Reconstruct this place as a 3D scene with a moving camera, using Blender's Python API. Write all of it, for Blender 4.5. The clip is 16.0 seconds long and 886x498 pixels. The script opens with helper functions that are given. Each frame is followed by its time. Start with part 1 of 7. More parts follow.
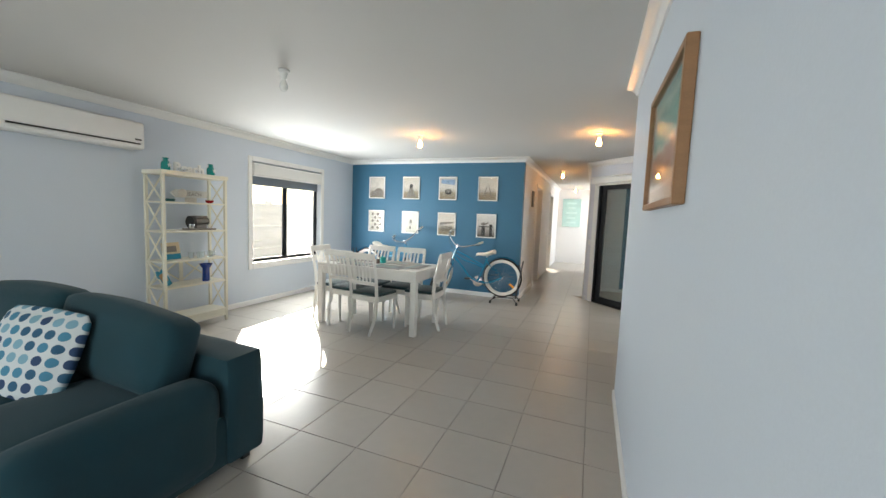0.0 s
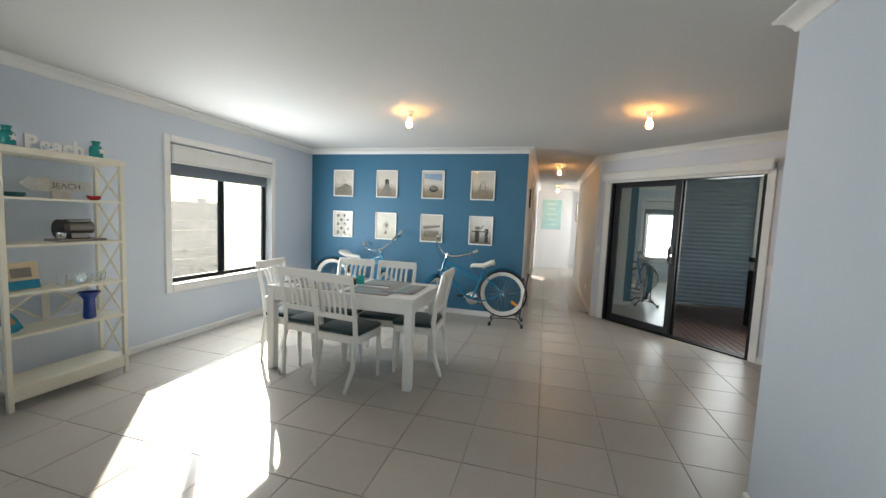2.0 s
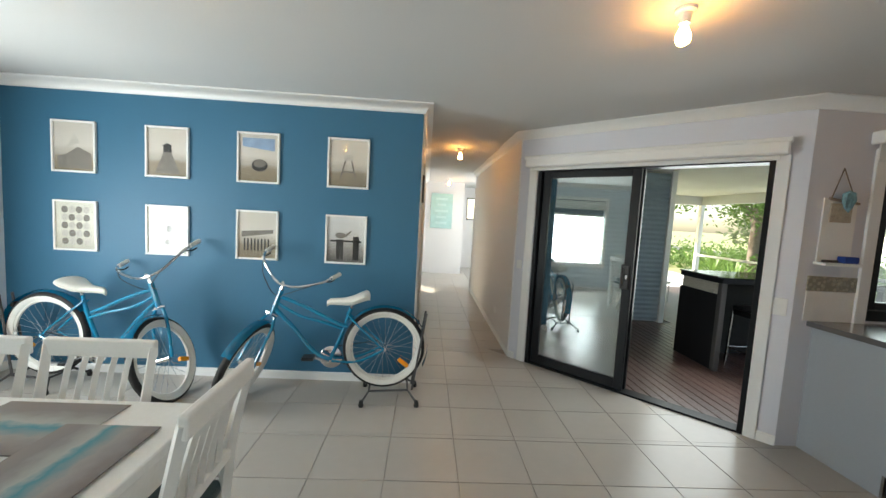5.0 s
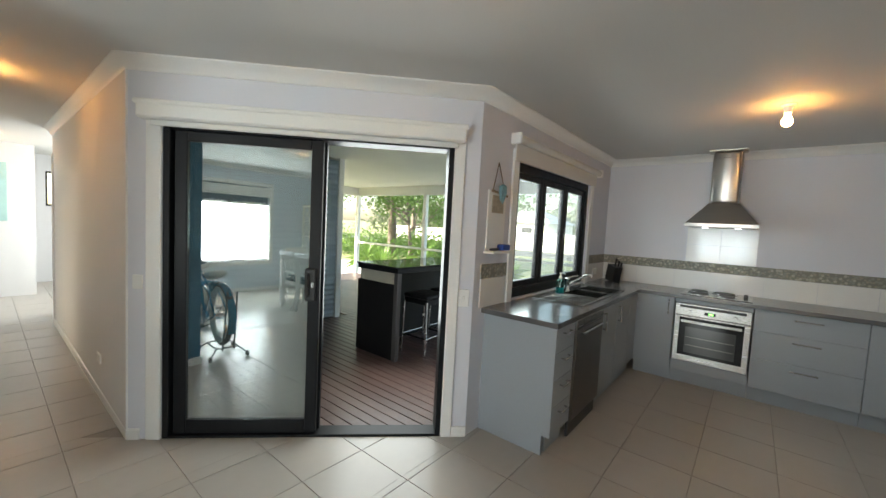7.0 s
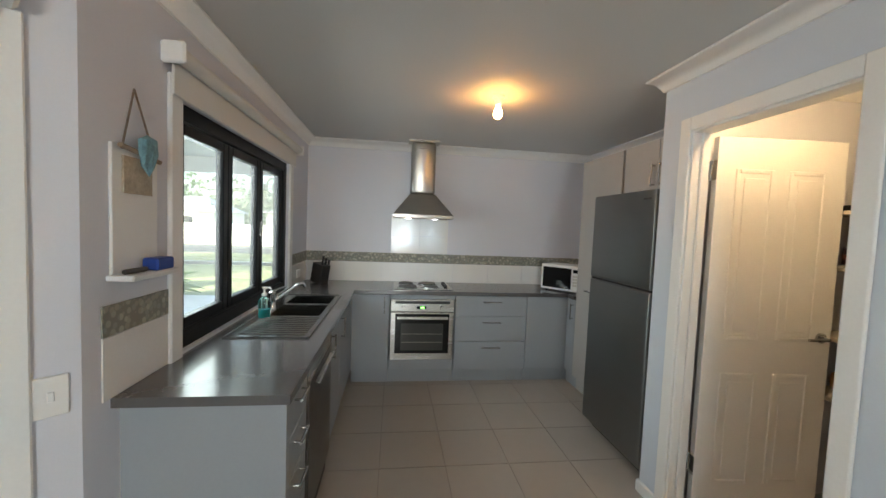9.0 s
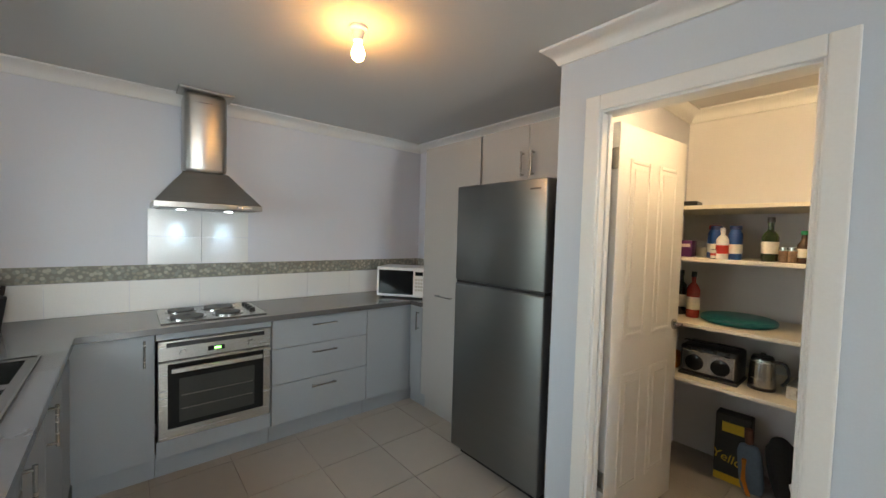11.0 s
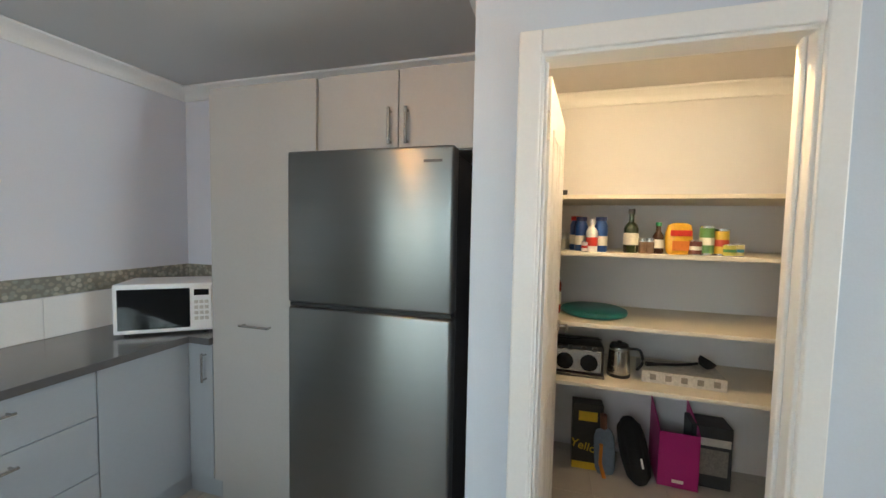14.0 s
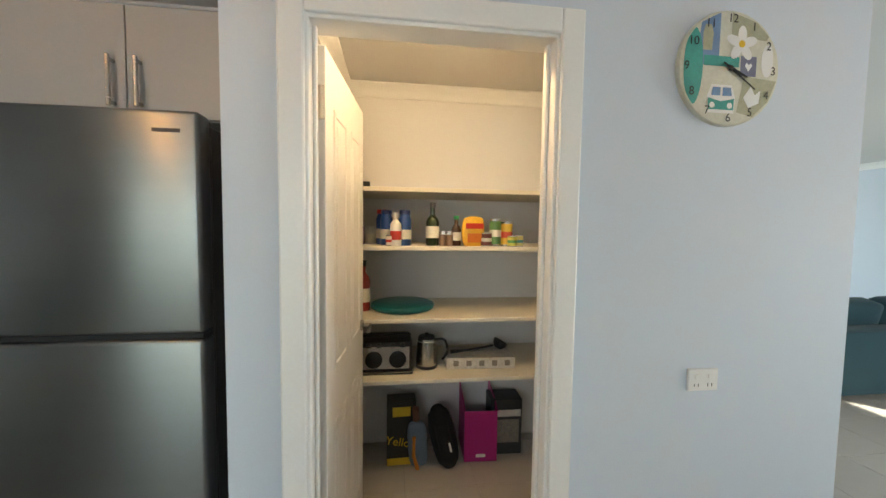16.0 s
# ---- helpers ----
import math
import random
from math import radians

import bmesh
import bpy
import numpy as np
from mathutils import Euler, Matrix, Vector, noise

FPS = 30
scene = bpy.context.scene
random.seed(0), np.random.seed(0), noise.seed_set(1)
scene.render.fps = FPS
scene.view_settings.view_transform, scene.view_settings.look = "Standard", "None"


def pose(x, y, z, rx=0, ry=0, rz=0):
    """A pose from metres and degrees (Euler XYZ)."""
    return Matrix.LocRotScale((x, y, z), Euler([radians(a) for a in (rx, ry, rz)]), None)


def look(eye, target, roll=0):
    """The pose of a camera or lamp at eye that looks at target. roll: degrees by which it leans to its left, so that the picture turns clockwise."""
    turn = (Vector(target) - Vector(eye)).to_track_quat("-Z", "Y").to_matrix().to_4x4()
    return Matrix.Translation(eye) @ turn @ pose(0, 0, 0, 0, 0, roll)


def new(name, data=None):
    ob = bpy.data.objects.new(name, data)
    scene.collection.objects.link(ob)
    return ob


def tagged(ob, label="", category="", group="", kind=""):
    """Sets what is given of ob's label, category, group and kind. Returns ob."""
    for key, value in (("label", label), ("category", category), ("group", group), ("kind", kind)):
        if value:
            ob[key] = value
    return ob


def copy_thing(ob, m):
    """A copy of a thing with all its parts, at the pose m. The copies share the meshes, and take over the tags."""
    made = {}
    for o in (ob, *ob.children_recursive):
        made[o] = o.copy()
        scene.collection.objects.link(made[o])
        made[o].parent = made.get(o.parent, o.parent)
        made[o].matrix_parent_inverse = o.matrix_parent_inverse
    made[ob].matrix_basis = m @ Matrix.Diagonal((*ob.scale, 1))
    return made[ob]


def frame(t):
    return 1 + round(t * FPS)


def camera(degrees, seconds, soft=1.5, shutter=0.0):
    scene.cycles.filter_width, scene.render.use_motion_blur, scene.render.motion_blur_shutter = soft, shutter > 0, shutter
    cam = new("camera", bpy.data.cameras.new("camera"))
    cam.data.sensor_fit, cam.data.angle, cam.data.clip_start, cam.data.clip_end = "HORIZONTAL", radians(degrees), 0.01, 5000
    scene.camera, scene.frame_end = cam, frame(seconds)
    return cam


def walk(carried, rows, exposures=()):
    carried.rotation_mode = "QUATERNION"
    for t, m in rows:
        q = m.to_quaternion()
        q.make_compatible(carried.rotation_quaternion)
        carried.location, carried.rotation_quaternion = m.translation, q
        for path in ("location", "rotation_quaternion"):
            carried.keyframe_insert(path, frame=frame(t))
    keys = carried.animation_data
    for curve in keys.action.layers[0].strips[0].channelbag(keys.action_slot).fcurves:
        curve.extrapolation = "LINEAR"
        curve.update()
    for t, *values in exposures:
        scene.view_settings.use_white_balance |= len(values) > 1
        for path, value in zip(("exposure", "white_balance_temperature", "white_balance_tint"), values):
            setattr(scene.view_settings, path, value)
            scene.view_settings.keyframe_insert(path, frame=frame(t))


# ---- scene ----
cam = camera(99.0, 16.0)
PATH = [
    (0, (0.225, 0.397, 1.383), (-0.502, 2.252, 1.208), 2.3),
    (0.5, (-0.003, 0.566, 1.394), (-0.751, 2.413, 1.22), 2.4),
    (1, (-0.224, 0.805, 1.393), (-0.934, 2.666, 1.221), 2.2),
    (1.5, (-0.403, 1.096, 1.395), (-1.044, 2.983, 1.226), 2.3),
    (2, (-0.594, 1.415, 1.396), (-1.112, 3.34, 1.232), 2.4),
    (2.5, (-0.697, 1.774, 1.398), (-1.087, 3.728, 1.235), 2.3),
    (3, (-0.794, 2.128, 1.417), (-1.126, 4.094, 1.257), 2.4),
    (3.2, (-0.828, 2.264, 1.402), (-1.142, 4.233, 1.248), 2.5),
    (5.5, (-0.799, 3.854, 1.478), (-0.469, 5.82, 1.311), 3.3),
    (6, (-0.688, 4.118, 1.474), (-0.018, 5.996, 1.321), 3.3),
    (6.5, (-0.601, 4.343, 1.476), (0.557, 5.968, 1.34), 3.4),
    (7, (-0.434, 4.525, 1.48), (1.113, 5.787, 1.353), 3.0),
    (7.5, (-0.207, 4.694, 1.508), (1.577, 5.589, 1.381), 2.9),
    (8, (0.0, 4.864, 1.496), (1.932, 5.365, 1.38), 2.7),
    (8.5, (0.222, 4.989, 1.489), (2.218, 5.076, 1.379), 2.5),
    (9, (0.475, 5.076, 1.511), (2.455, 4.815, 1.4), 2.3),
    (9.5, (0.697, 5.182, 1.501), (2.609, 4.602, 1.397), 2.0),
    (10, (0.94, 5.247, 1.496), (2.722, 4.346, 1.396), 1.7),
    (10.2, (1.033, 5.263, 1.476), (2.757, 4.254, 1.387), 1.7),
    (12.5, (1.941, 4.997, 1.504), (3.232, 3.473, 1.391), 1.6),
    (13, (2.082, 4.909, 1.485), (3.259, 3.295, 1.384), 1.5),
    (13.5, (2.171, 4.88, 1.491), (3.1, 3.111, 1.388), 1.4),
    (14, (2.195, 4.844, 1.504), (2.758, 2.928, 1.388), 1.1),
    (14.5, (2.199, 4.807, 1.504), (2.422, 2.823, 1.378), 1.0),
    (15, (2.186, 4.797, 1.497), (2.142, 2.801, 1.371), 0.9),
    (15.5, (2.132, 4.753, 1.491), (1.924, 2.769, 1.362), 0.8),
    (16, (2.02, 4.665, 1.495), (1.752, 2.686, 1.372), 0.8),
]
EXPOSURES = [(0.0, 2.05, 7000, 8), (1.0, 1.95, 6900, 8), (2.0, 1.7, 6900, 8), (3.0, 1.38, 6950, 7), (4.5, 1.75, 6850, 5), (6.0, 2.08, 6850, 4), (7.2, 2.12, 6850, 4), (8.0, 2.22, 6850, 4), (9.0, 2.2, 6800, 5),
             (11.0, 2.35, 6650, 4), (13.0, 2.58, 6600, 2), (14.4, 2.68, 6250, 3), (15.2, 2.6, 6350, 3), (16.0, 2.46, 6650, 2)]
walk(cam, [(t, look(eye, target, roll)) for t, eye, target, roll in PATH], EXPOSURES)

# ---------------------------------------------------------------- light
SUN_EL, SUN_AZ = radians(26), (-0.68, 0.73)
world = bpy.data.worlds.new("sky")
scene.world = world
world.use_nodes = True
wn, wl = world.node_tree.nodes, world.node_tree.links
wn.clear()
sky = wn.new("ShaderNodeTexSky")
sky.sky_type = "NISHITA"
sky.sun_disc = False
sky.sun_elevation = SUN_EL
sky.sun_rotation = math.atan2(SUN_AZ[0], SUN_AZ[1])
sky.dust_density = 2.0
wbg = wn.new("ShaderNodeBackground")
wbg.inputs[1].default_value = 0.15
wout = wn.new("ShaderNodeOutputWorld")
wl.new(sky.outputs[0], wbg.inputs[0])
wl.new(wbg.outputs[0], wout.inputs[0])

sun_data = bpy.data.lights.new("sun", "SUN")
sun_data.energy, sun_data.angle, sun_data.color = 5.0, radians(0.6), (1.0, 0.94, 0.85)
sun = new("sun", sun_data)
sun.matrix_world = look((0, 0, 20), (0 - SUN_AZ[0] * 10, 0 - SUN_AZ[1] * 10, 20 - 10 * math.tan(SUN_EL)))


def fill_lamp(name, at, towards, w, h, power, colour=(0.86, 0.93, 1.0)):
    """An added area lamp that stands in for daylight at or near an opening."""
    d = bpy.data.lights.new(name, "AREA")
    d.shape, d.size, d.size_y, d.energy, d.color = "RECTANGLE", w, h, power, colour
    o = new(name, d)
    o.matrix_world = look(at, towards)
    return o


# added fill lamps, tuned to boost the light from doors and windows
fill_lamp("fill_dining", (-4.25, 5.1, 1.15), (0, 5.06, 1.05), 1.3, 1.05, 23)
fill_lamp("fill_sliding_door", (1.95, 7.05, 1.25), (-0.9, 4.1, -0.6), 0.9, 1.7, 6.5)
fill_lamp("fill_kitchen", (3.1, 6.55, 1.62), (2.95, 3.6, 0.2), 1.6, 1.0, 9)
# added fill for the living room, at a window that is only assumed
fill_lamp("fill_living", (-1.6, -3.12, 1.3), (-1.6, 3.0, -0.6), 3.2, 1.9, 22)
# added lamp in an unseen side room, brightens the hallway's far end
fill_lamp("fill_hall", (1.55, 12.6, 1.5), (-0.5, 12.6, 1.0), 0.9, 1.0, 17)


pl = bpy.data.lights.new("pantry_lamp", "POINT")
pl.energy, pl.shadow_soft_size, pl.color = 2.8, 0.025, (1.0, 0.64, 0.33)
new("pantry_lamp", pl).matrix_world = pose(1.8, 3.36, 2.20)
XK_HOOD = 4.66
for y in (4.65, 4.93):
    hl = bpy.data.lights.new("hood_spot", "SPOT")
    hl.energy, hl.spot_size, hl.spot_blend, hl.shadow_soft_size, hl.color = 0.8, radians(60), 1.0, 0.012, (0.52, 0.76, 1.0)
    ho = new("hood_spot", hl)
    ho.matrix_world = look((XK_HOOD - 0.085, y, 1.585), (XK_HOOD - 0.03, y, 1.2))


# ---------------------------------------------------------------- materials
def mat(name, colour, rough=0.6, metal=0.0, vary=0.12, scale=6.0, bump=0.02, fine=90.0, coat=0.0, spec=0.5, stretch=(1, 1, 1), per_object=0.0, sheen=0.0, placed=False, rvary=0.05):
    """A procedural surface: base colour with broad stains and fine grain, roughness wear and relief."""
    m = bpy.data.materials.new(name)
    m.use_nodes = True
    n, l = m.node_tree.nodes, m.node_tree.links
    b = n["Principled BSDF"]
    tc = n.new("ShaderNodeTexCoord")
    mp = n.new("ShaderNodeMapping")
    mp.inputs["Scale"].default_value = stretch
    l.new(n.new("ShaderNodeNewGeometry").outputs["Position"] if placed else tc.outputs["Object"], mp.inputs[0])
    broad, grain = n.new("ShaderNodeTexNoise"), n.new("ShaderNodeTexNoise")
    broad.inputs["Scale"].default_value, broad.inputs["Detail"].default_value = scale, 3
    grain.inputs["Scale"].default_value, grain.inputs["Detail"].default_value = fine, 4
    l.new(mp.outputs[0], broad.inputs["Vector"])
    l.new(mp.outputs[0], grain.inputs["Vector"])
    add = n.new("ShaderNodeMath")
    add.operation = "ADD"
    l.new(broad.outputs[0], add.inputs[0])
    l.new(grain.outputs[0], add.inputs[1])
    mr = n.new("ShaderNodeMapRange")
    mr.inputs["From Min"].default_value, mr.inputs["From Max"].default_value = 0.6, 1.4
    mr.inputs["To Min"].default_value, mr.inputs["To Max"].default_value = 1 - vary, 1 + vary
    l.new(add.outputs[0], mr.inputs[0])
    fac = mr.outputs[0]
    if per_object:
        oi = n.new("ShaderNodeObjectInfo")
        r2 = n.new("ShaderNodeMapRange")
        r2.inputs["To Min"].default_value, r2.inputs["To Max"].default_value = 1 - per_object, 1 + per_object
        l.new(oi.outputs["Random"], r2.inputs[0])
        mu = n.new("ShaderNodeMath")
        mu.operation = "MULTIPLY"
        l.new(fac, mu.inputs[0])
        l.new(r2.outputs[0], mu.inputs[1])
        fac = mu.outputs[0]
    vm = n.new("ShaderNodeVectorMath")
    vm.operation = "SCALE"
    vm.inputs[0].default_value = colour
    l.new(fac, vm.inputs["Scale"])
    l.new(vm.outputs[0], b.inputs["Base Color"])
    rr = n.new("ShaderNodeMapRange")
    rr.inputs["To Min"].default_value, rr.inputs["To Max"].default_value = max(0.02, rough - rvary), min(1, rough + rvary)
    l.new(broad.outputs[0], rr.inputs[0])
    l.new(rr.outputs[0], b.inputs["Roughness"])
    b.inputs["Metallic"].default_value = metal
    b.inputs["Specular IOR Level"].default_value = spec
    b.inputs["Coat Weight"].default_value = coat
    if sheen:
        b.inputs["Sheen Weight"].default_value = sheen
    if bump:
        bp = n.new("ShaderNodeBump")
        bp.inputs["Strength"].default_value, bp.inputs["Distance"].default_value = bump * 10, 0.002
        l.new(add.outputs[0], bp.inputs["Height"])
        l.new(bp.outputs[0], b.inputs["Normal"])
    return m


def brushed(m, amount=0.8, turn=0.25):
    """Brushed metal: highlights drawn out into upright streaks."""
    n, l = m.node_tree.nodes, m.node_tree.links
    tg = n.new("ShaderNodeTangent")
    tg.direction_type, tg.axis = "RADIAL", "Z"
    b = n["Principled BSDF"]
    b.inputs["Anisotropic"].default_value, b.inputs["Anisotropic Rotation"].default_value = amount, turn
    l.new(tg.outputs[0], b.inputs["Tangent"])
    return m


def leaf(m, share=0.45):
    """Thin leaves: part of the light passes through."""
    n, l = m.node_tree.nodes, m.node_tree.links
    b, out = n["Principled BSDF"], n["Material Output"]
    t, mx = n.new("ShaderNodeBsdfTranslucent"), n.new("ShaderNodeMixShader")
    l.new(b.inputs["Base Color"].links[0].from_socket, t.inputs["Color"])
    mx.inputs[0].default_value = share
    l.new(b.outputs[0], mx.inputs[1])
    l.new(t.outputs[0], mx.inputs[2])
    l.new(mx.outputs[0], out.inputs["Surface"])
    return m


def glass(name, colour=(0.95, 0.98, 0.97), rough=0.0, ior=1.45):
    m = bpy.data.materials.new(name)
    m.use_nodes = True
    b = m.node_tree.nodes["Principled BSDF"]
    b.inputs["Base Color"].default_value = (*colour, 1)
    b.inputs["Roughness"].default_value, b.inputs["IOR"].default_value = rough, ior
    b.inputs["Transmission Weight"].default_value = 1.0
    return m


def pane_glass(name, gloss=0.12, tint=(0.93, 0.97, 0.96), haze=0.0, rough=0.0):
    """Flat window glass: clear with a little mirror and, where screened or to imitate glare, some haze."""
    m = bpy.data.materials.new(name)
    m.use_nodes = True
    n, l = m.node_tree.nodes, m.node_tree.links
    n.clear()
    out, tr, gl, mx = n.new("ShaderNodeOutputMaterial"), n.new("ShaderNodeBsdfTransparent"), n.new("ShaderNodeBsdfGlossy"), n.new("ShaderNodeMixShader")
    tr.inputs[0].default_value = (*tint, 1)
    gl.inputs["Roughness"].default_value = rough
    lw = n.new("ShaderNodeLayerWeight")
    pw, ad = n.new("ShaderNodeMath"), n.new("ShaderNodeMath")
    pw.operation, ad.operation = "POWER", "MULTIPLY_ADD"
    pw.inputs[1].default_value = 5.0
    l.new(lw.outputs["Facing"], pw.inputs[0])
    ad.inputs[1].default_value, ad.inputs[2].default_value = 0.6, gloss
    l.new(pw.outputs[0], ad.inputs[0])
    l.new(ad.outputs[0], mx.inputs[0])
    l.new(tr.outputs[0], mx.inputs[1])
    l.new(gl.outputs[0], mx.inputs[2])
    last = mx
    if haze:
        df, m2 = n.new("ShaderNodeBsdfTranslucent"), n.new("ShaderNodeMixShader")
        df.inputs[0].default_value = (0.9, 0.92, 0.93, 1)
        m2.inputs[0].default_value = haze
        l.new(mx.outputs[0], m2.inputs[1])
        l.new(df.outputs[0], m2.inputs[2])
        last = m2
    l.new(last.outputs[0], out.inputs[0])
    return m


def emitter(name, colour, strength):
    m = bpy.data.materials.new(name)
    m.use_nodes = True
    b = m.node_tree.nodes["Principled BSDF"]
    b.inputs["Base Color"].default_value = (*colour, 1)
    b.inputs["Emission Color"].default_value = (*colour, 1)
    b.inputs["Emission Strength"].default_value = strength
    return m


def spotted(name, base, spots, scale, lo=0.28, hi=0.32, rough=0.8):
    """Cells with round spots of several colours (dotted cloth, pebbles)."""
    m = bpy.data.materials.new(name)
    m.use_nodes = True
    n, l = m.node_tree.nodes, m.node_tree.links
    b = n["Principled BSDF"]
    b.inputs["Roughness"].default_value = rough
    tc, vo, rp, cr, mx = n.new("ShaderNodeTexCoord"), n.new("ShaderNodeTexVoronoi"), n.new("ShaderNodeMapRange"), n.new("ShaderNodeValToRGB"), n.new("ShaderNodeMix")
    mx.data_type = "RGBA"
    vo.inputs["Scale"].default_value = scale
    vo.inputs["Randomness"].default_value = 0.0 if lo < 0.4 else 1.0
    fl = n.new("ShaderNodeMapping")
    fl.inputs["Scale"].default_value = (1, 0, 1) if lo < 0.4 else (1, 1, 1)
    fl.inputs["Location"].default_value = (0.01, 0, 0.01) if lo < 0.4 else (0, 0, 0)
    l.new(tc.outputs["Object"], fl.inputs[0])
    l.new(fl.outputs[0], vo.inputs["Vector"])
    rp.inputs["From Min"].default_value, rp.inputs["From Max"].default_value = lo, hi
    l.new(vo.outputs["Distance"], rp.inputs[0])
    cr.color_ramp.interpolation = "CONSTANT"
    while len(cr.color_ramp.elements) < len(spots):
        cr.color_ramp.elements.new(0.5)
    for i, c in enumerate(spots):
        cr.color_ramp.elements[i].position, cr.color_ramp.elements[i].color = i / len(spots), (*c, 1)
    sp = n.new("ShaderNodeSeparateColor")
    l.new(vo.outputs["Color"], sp.inputs[0])
    l.new(sp.outputs[0], cr.inputs[0])
    l.new(rp.outputs[0], mx.inputs[0])
    l.new(cr.outputs[0], mx.inputs["A"])
    mx.inputs["B"].default_value = (*base, 1)
    l.new(mx.outputs["Result"], b.inputs["Base Color"])
    bp = n.new("ShaderNodeBump")
    bp.inputs["Strength"].default_value, bp.inputs["Distance"].default_value = 0.25, 0.002
    l.new(vo.outputs["Distance"], bp.inputs["Height"])
    l.new(bp.outputs[0], b.inputs["Normal"])
    return m


WALL = mat("wall_paint", (0.60, 0.66, 0.74), 0.62, vary=0.025, scale=1.2, bump=0.012, fine=160)
WALLW = mat("kitchen_wall_paint", (0.68, 0.69, 0.75), 0.6, vary=0.025, scale=1.2, bump=0.005, fine=160)
HALLW = mat("hall_wall_paint", (0.74, 0.73, 0.73), 0.6, vary=0.025, scale=1.2, bump=0.012, fine=160)
BLUE = mat("blue_wall_paint", (0.028, 0.135, 0.235), 0.55, vary=0.05, scale=1.5, bump=0.012, fine=160)
CEIL = mat("ceiling_paint", (0.63, 0.62, 0.605), 0.75, vary=0.03, scale=1.0, bump=0.01, fine=120)
TRIM = mat("white_gloss_trim", (0.80, 0.80, 0.79), 0.42, vary=0.03, scale=3, bump=0.0012)
TILE = mat("floor_tile", (0.41, 0.378, 0.34), 0.29, vary=0.035, scale=1.3, bump=0.0, fine=14, per_object=0.035, placed=True, rvary=0.015)
GROUT = mat("tile_grout", (0.31, 0.285, 0.255), 0.9, vary=0.15, bump=0.05)
BLACKFRAME = mat("black_aluminium", (0.006, 0.007, 0.009), 0.42, vary=0.1, bump=0.005, spec=0.25)
# haze here imitates the washed-out glare of the bright garden
GLASS = pane_glass("window_glass", 0.05, haze=0.05)
DOORGLASS = pane_glass("door_glass", 0.34, (0.70, 0.80, 0.79), 0.012)
SCREENED = pane_glass("screened_glass", 0.03, (0.46, 0.50, 0.52), 0.24)
# clear pane; its haze stands in for whitish outdoor glare
VEILED = pane_glass("veiled_glass", 0.03, (0.58, 0.60, 0.61), 0.09)
BLINDM = mat("blind_fabric", (0.72, 0.72, 0.70), 0.85, vary=0.04, bump=0.03, fine=220)
DARKBLIND = mat("blind_lining", (0.16, 0.20, 0.25), 0.8, vary=0.1, bump=0.03, fine=220)
CHAIRW = mat("white_painted_wood", (0.80, 0.79, 0.76), 0.38, vary=0.04, scale=5, bump=0.01)
SEATM = mat("dark_green_cushion", (0.012, 0.040, 0.046), 0.9, vary=0.25, scale=18, bump=0.05, fine=260, sheen=0.3)
SOFAM = mat("teal_upholstery", (0.002, 0.034, 0.047), 0.92, vary=0.16, scale=9, bump=0.06, fine=420, sheen=0.1)
DOTS = spotted("dotted_cushion_cloth", (0.58, 0.60, 0.60), [(0.02, 0.05, 0.12), (0.05, 0.20, 0.30), (0.18, 0.34, 0.42), (0.02, 0.09, 0.16)], 16, 0.36, 0.39)
SHELFM = mat("cream_shelf_paint", (0.74, 0.71, 0.60), 0.42, vary=0.05, scale=5, bump=0.012)
CAB = mat("grey_laminate", (0.33, 0.36, 0.39), 0.42, vary=0.03, scale=3, bump=0.004)
# same grey laminate as CAB, its different lighting put into a paler, warmer colour
CABPALE = mat("pale_grey_laminate", (0.42, 0.412, 0.40), 0.42, vary=0.03, scale=3, bump=0.004)
BENCH = mat("dark_grey_benchtop", (0.098, 0.095, 0.097), 0.25, coat=0.3, vary=0.06, scale=6, bump=0.0, fine=60, rvary=0.015, spec=0.8)
STEEL = mat("brushed_steel", (0.50, 0.49, 0.47), 0.26, 1.0, vary=0.05, scale=3, bump=0.0015, fine=120, stretch=(1, 1, 18))
FRIDGEM = brushed(mat("fridge_steel", (0.235, 0.24, 0.24), 0.36, 1.0, vary=0.04, scale=2, bump=0.0008, fine=120, stretch=(1, 14, 14)))
HOODM = brushed(mat("hood_steel", (0.46, 0.44, 0.41), 0.30, 1.0, vary=0.05, scale=3, bump=0.001, fine=120, stretch=(1, 1, 14)))
CHROME = mat("chrome", (0.75, 0.75, 0.76), 0.10, 1.0, vary=0.03, bump=0.0)
SINKM = mat("sink_steel", (0.33, 0.33, 0.32), 0.20, 1.0, vary=0.06, scale=5, bump=0.002, fine=90)
DARKSTEEL = mat("dark_steel", (0.16, 0.15, 0.14), 0.33, 1.0, vary=0.08, bump=0.004)
BLACKP = mat("black_plastic", (0.012, 0.012, 0.013), 0.38, vary=0.15, bump=0.006)
BLACKGLASS = mat("black_glass", (0.010, 0.011, 0.012), 0.06, vary=0.05, bump=0.0, spec=0.3)
WHITEP = mat("white_plastic", (0.80, 0.80, 0.79), 0.34, vary=0.02, bump=0.001)
SPLASH = mat("white_wall_tile", (0.80, 0.79, 0.77), 0.16, vary=0.03, scale=4, bump=0.004)
PEBBLE = spotted("pebble_mosaic", (0.21, 0.205, 0.175), [(0.34, 0.33, 0.27), (0.27, 0.28, 0.24), (0.41, 0.39, 0.32), (0.31, 0.29, 0.23)], 42, 0.42, 0.58, 0.5)
BIKEBLUE = mat("turquoise_bike_paint", (0.006, 0.20, 0.36), 0.22, vary=0.06, scale=8, bump=0.003, coat=0.6)
RUBBER = mat("black_rubber", (0.014, 0.014, 0.014), 0.75, vary=0.2, bump=0.05)
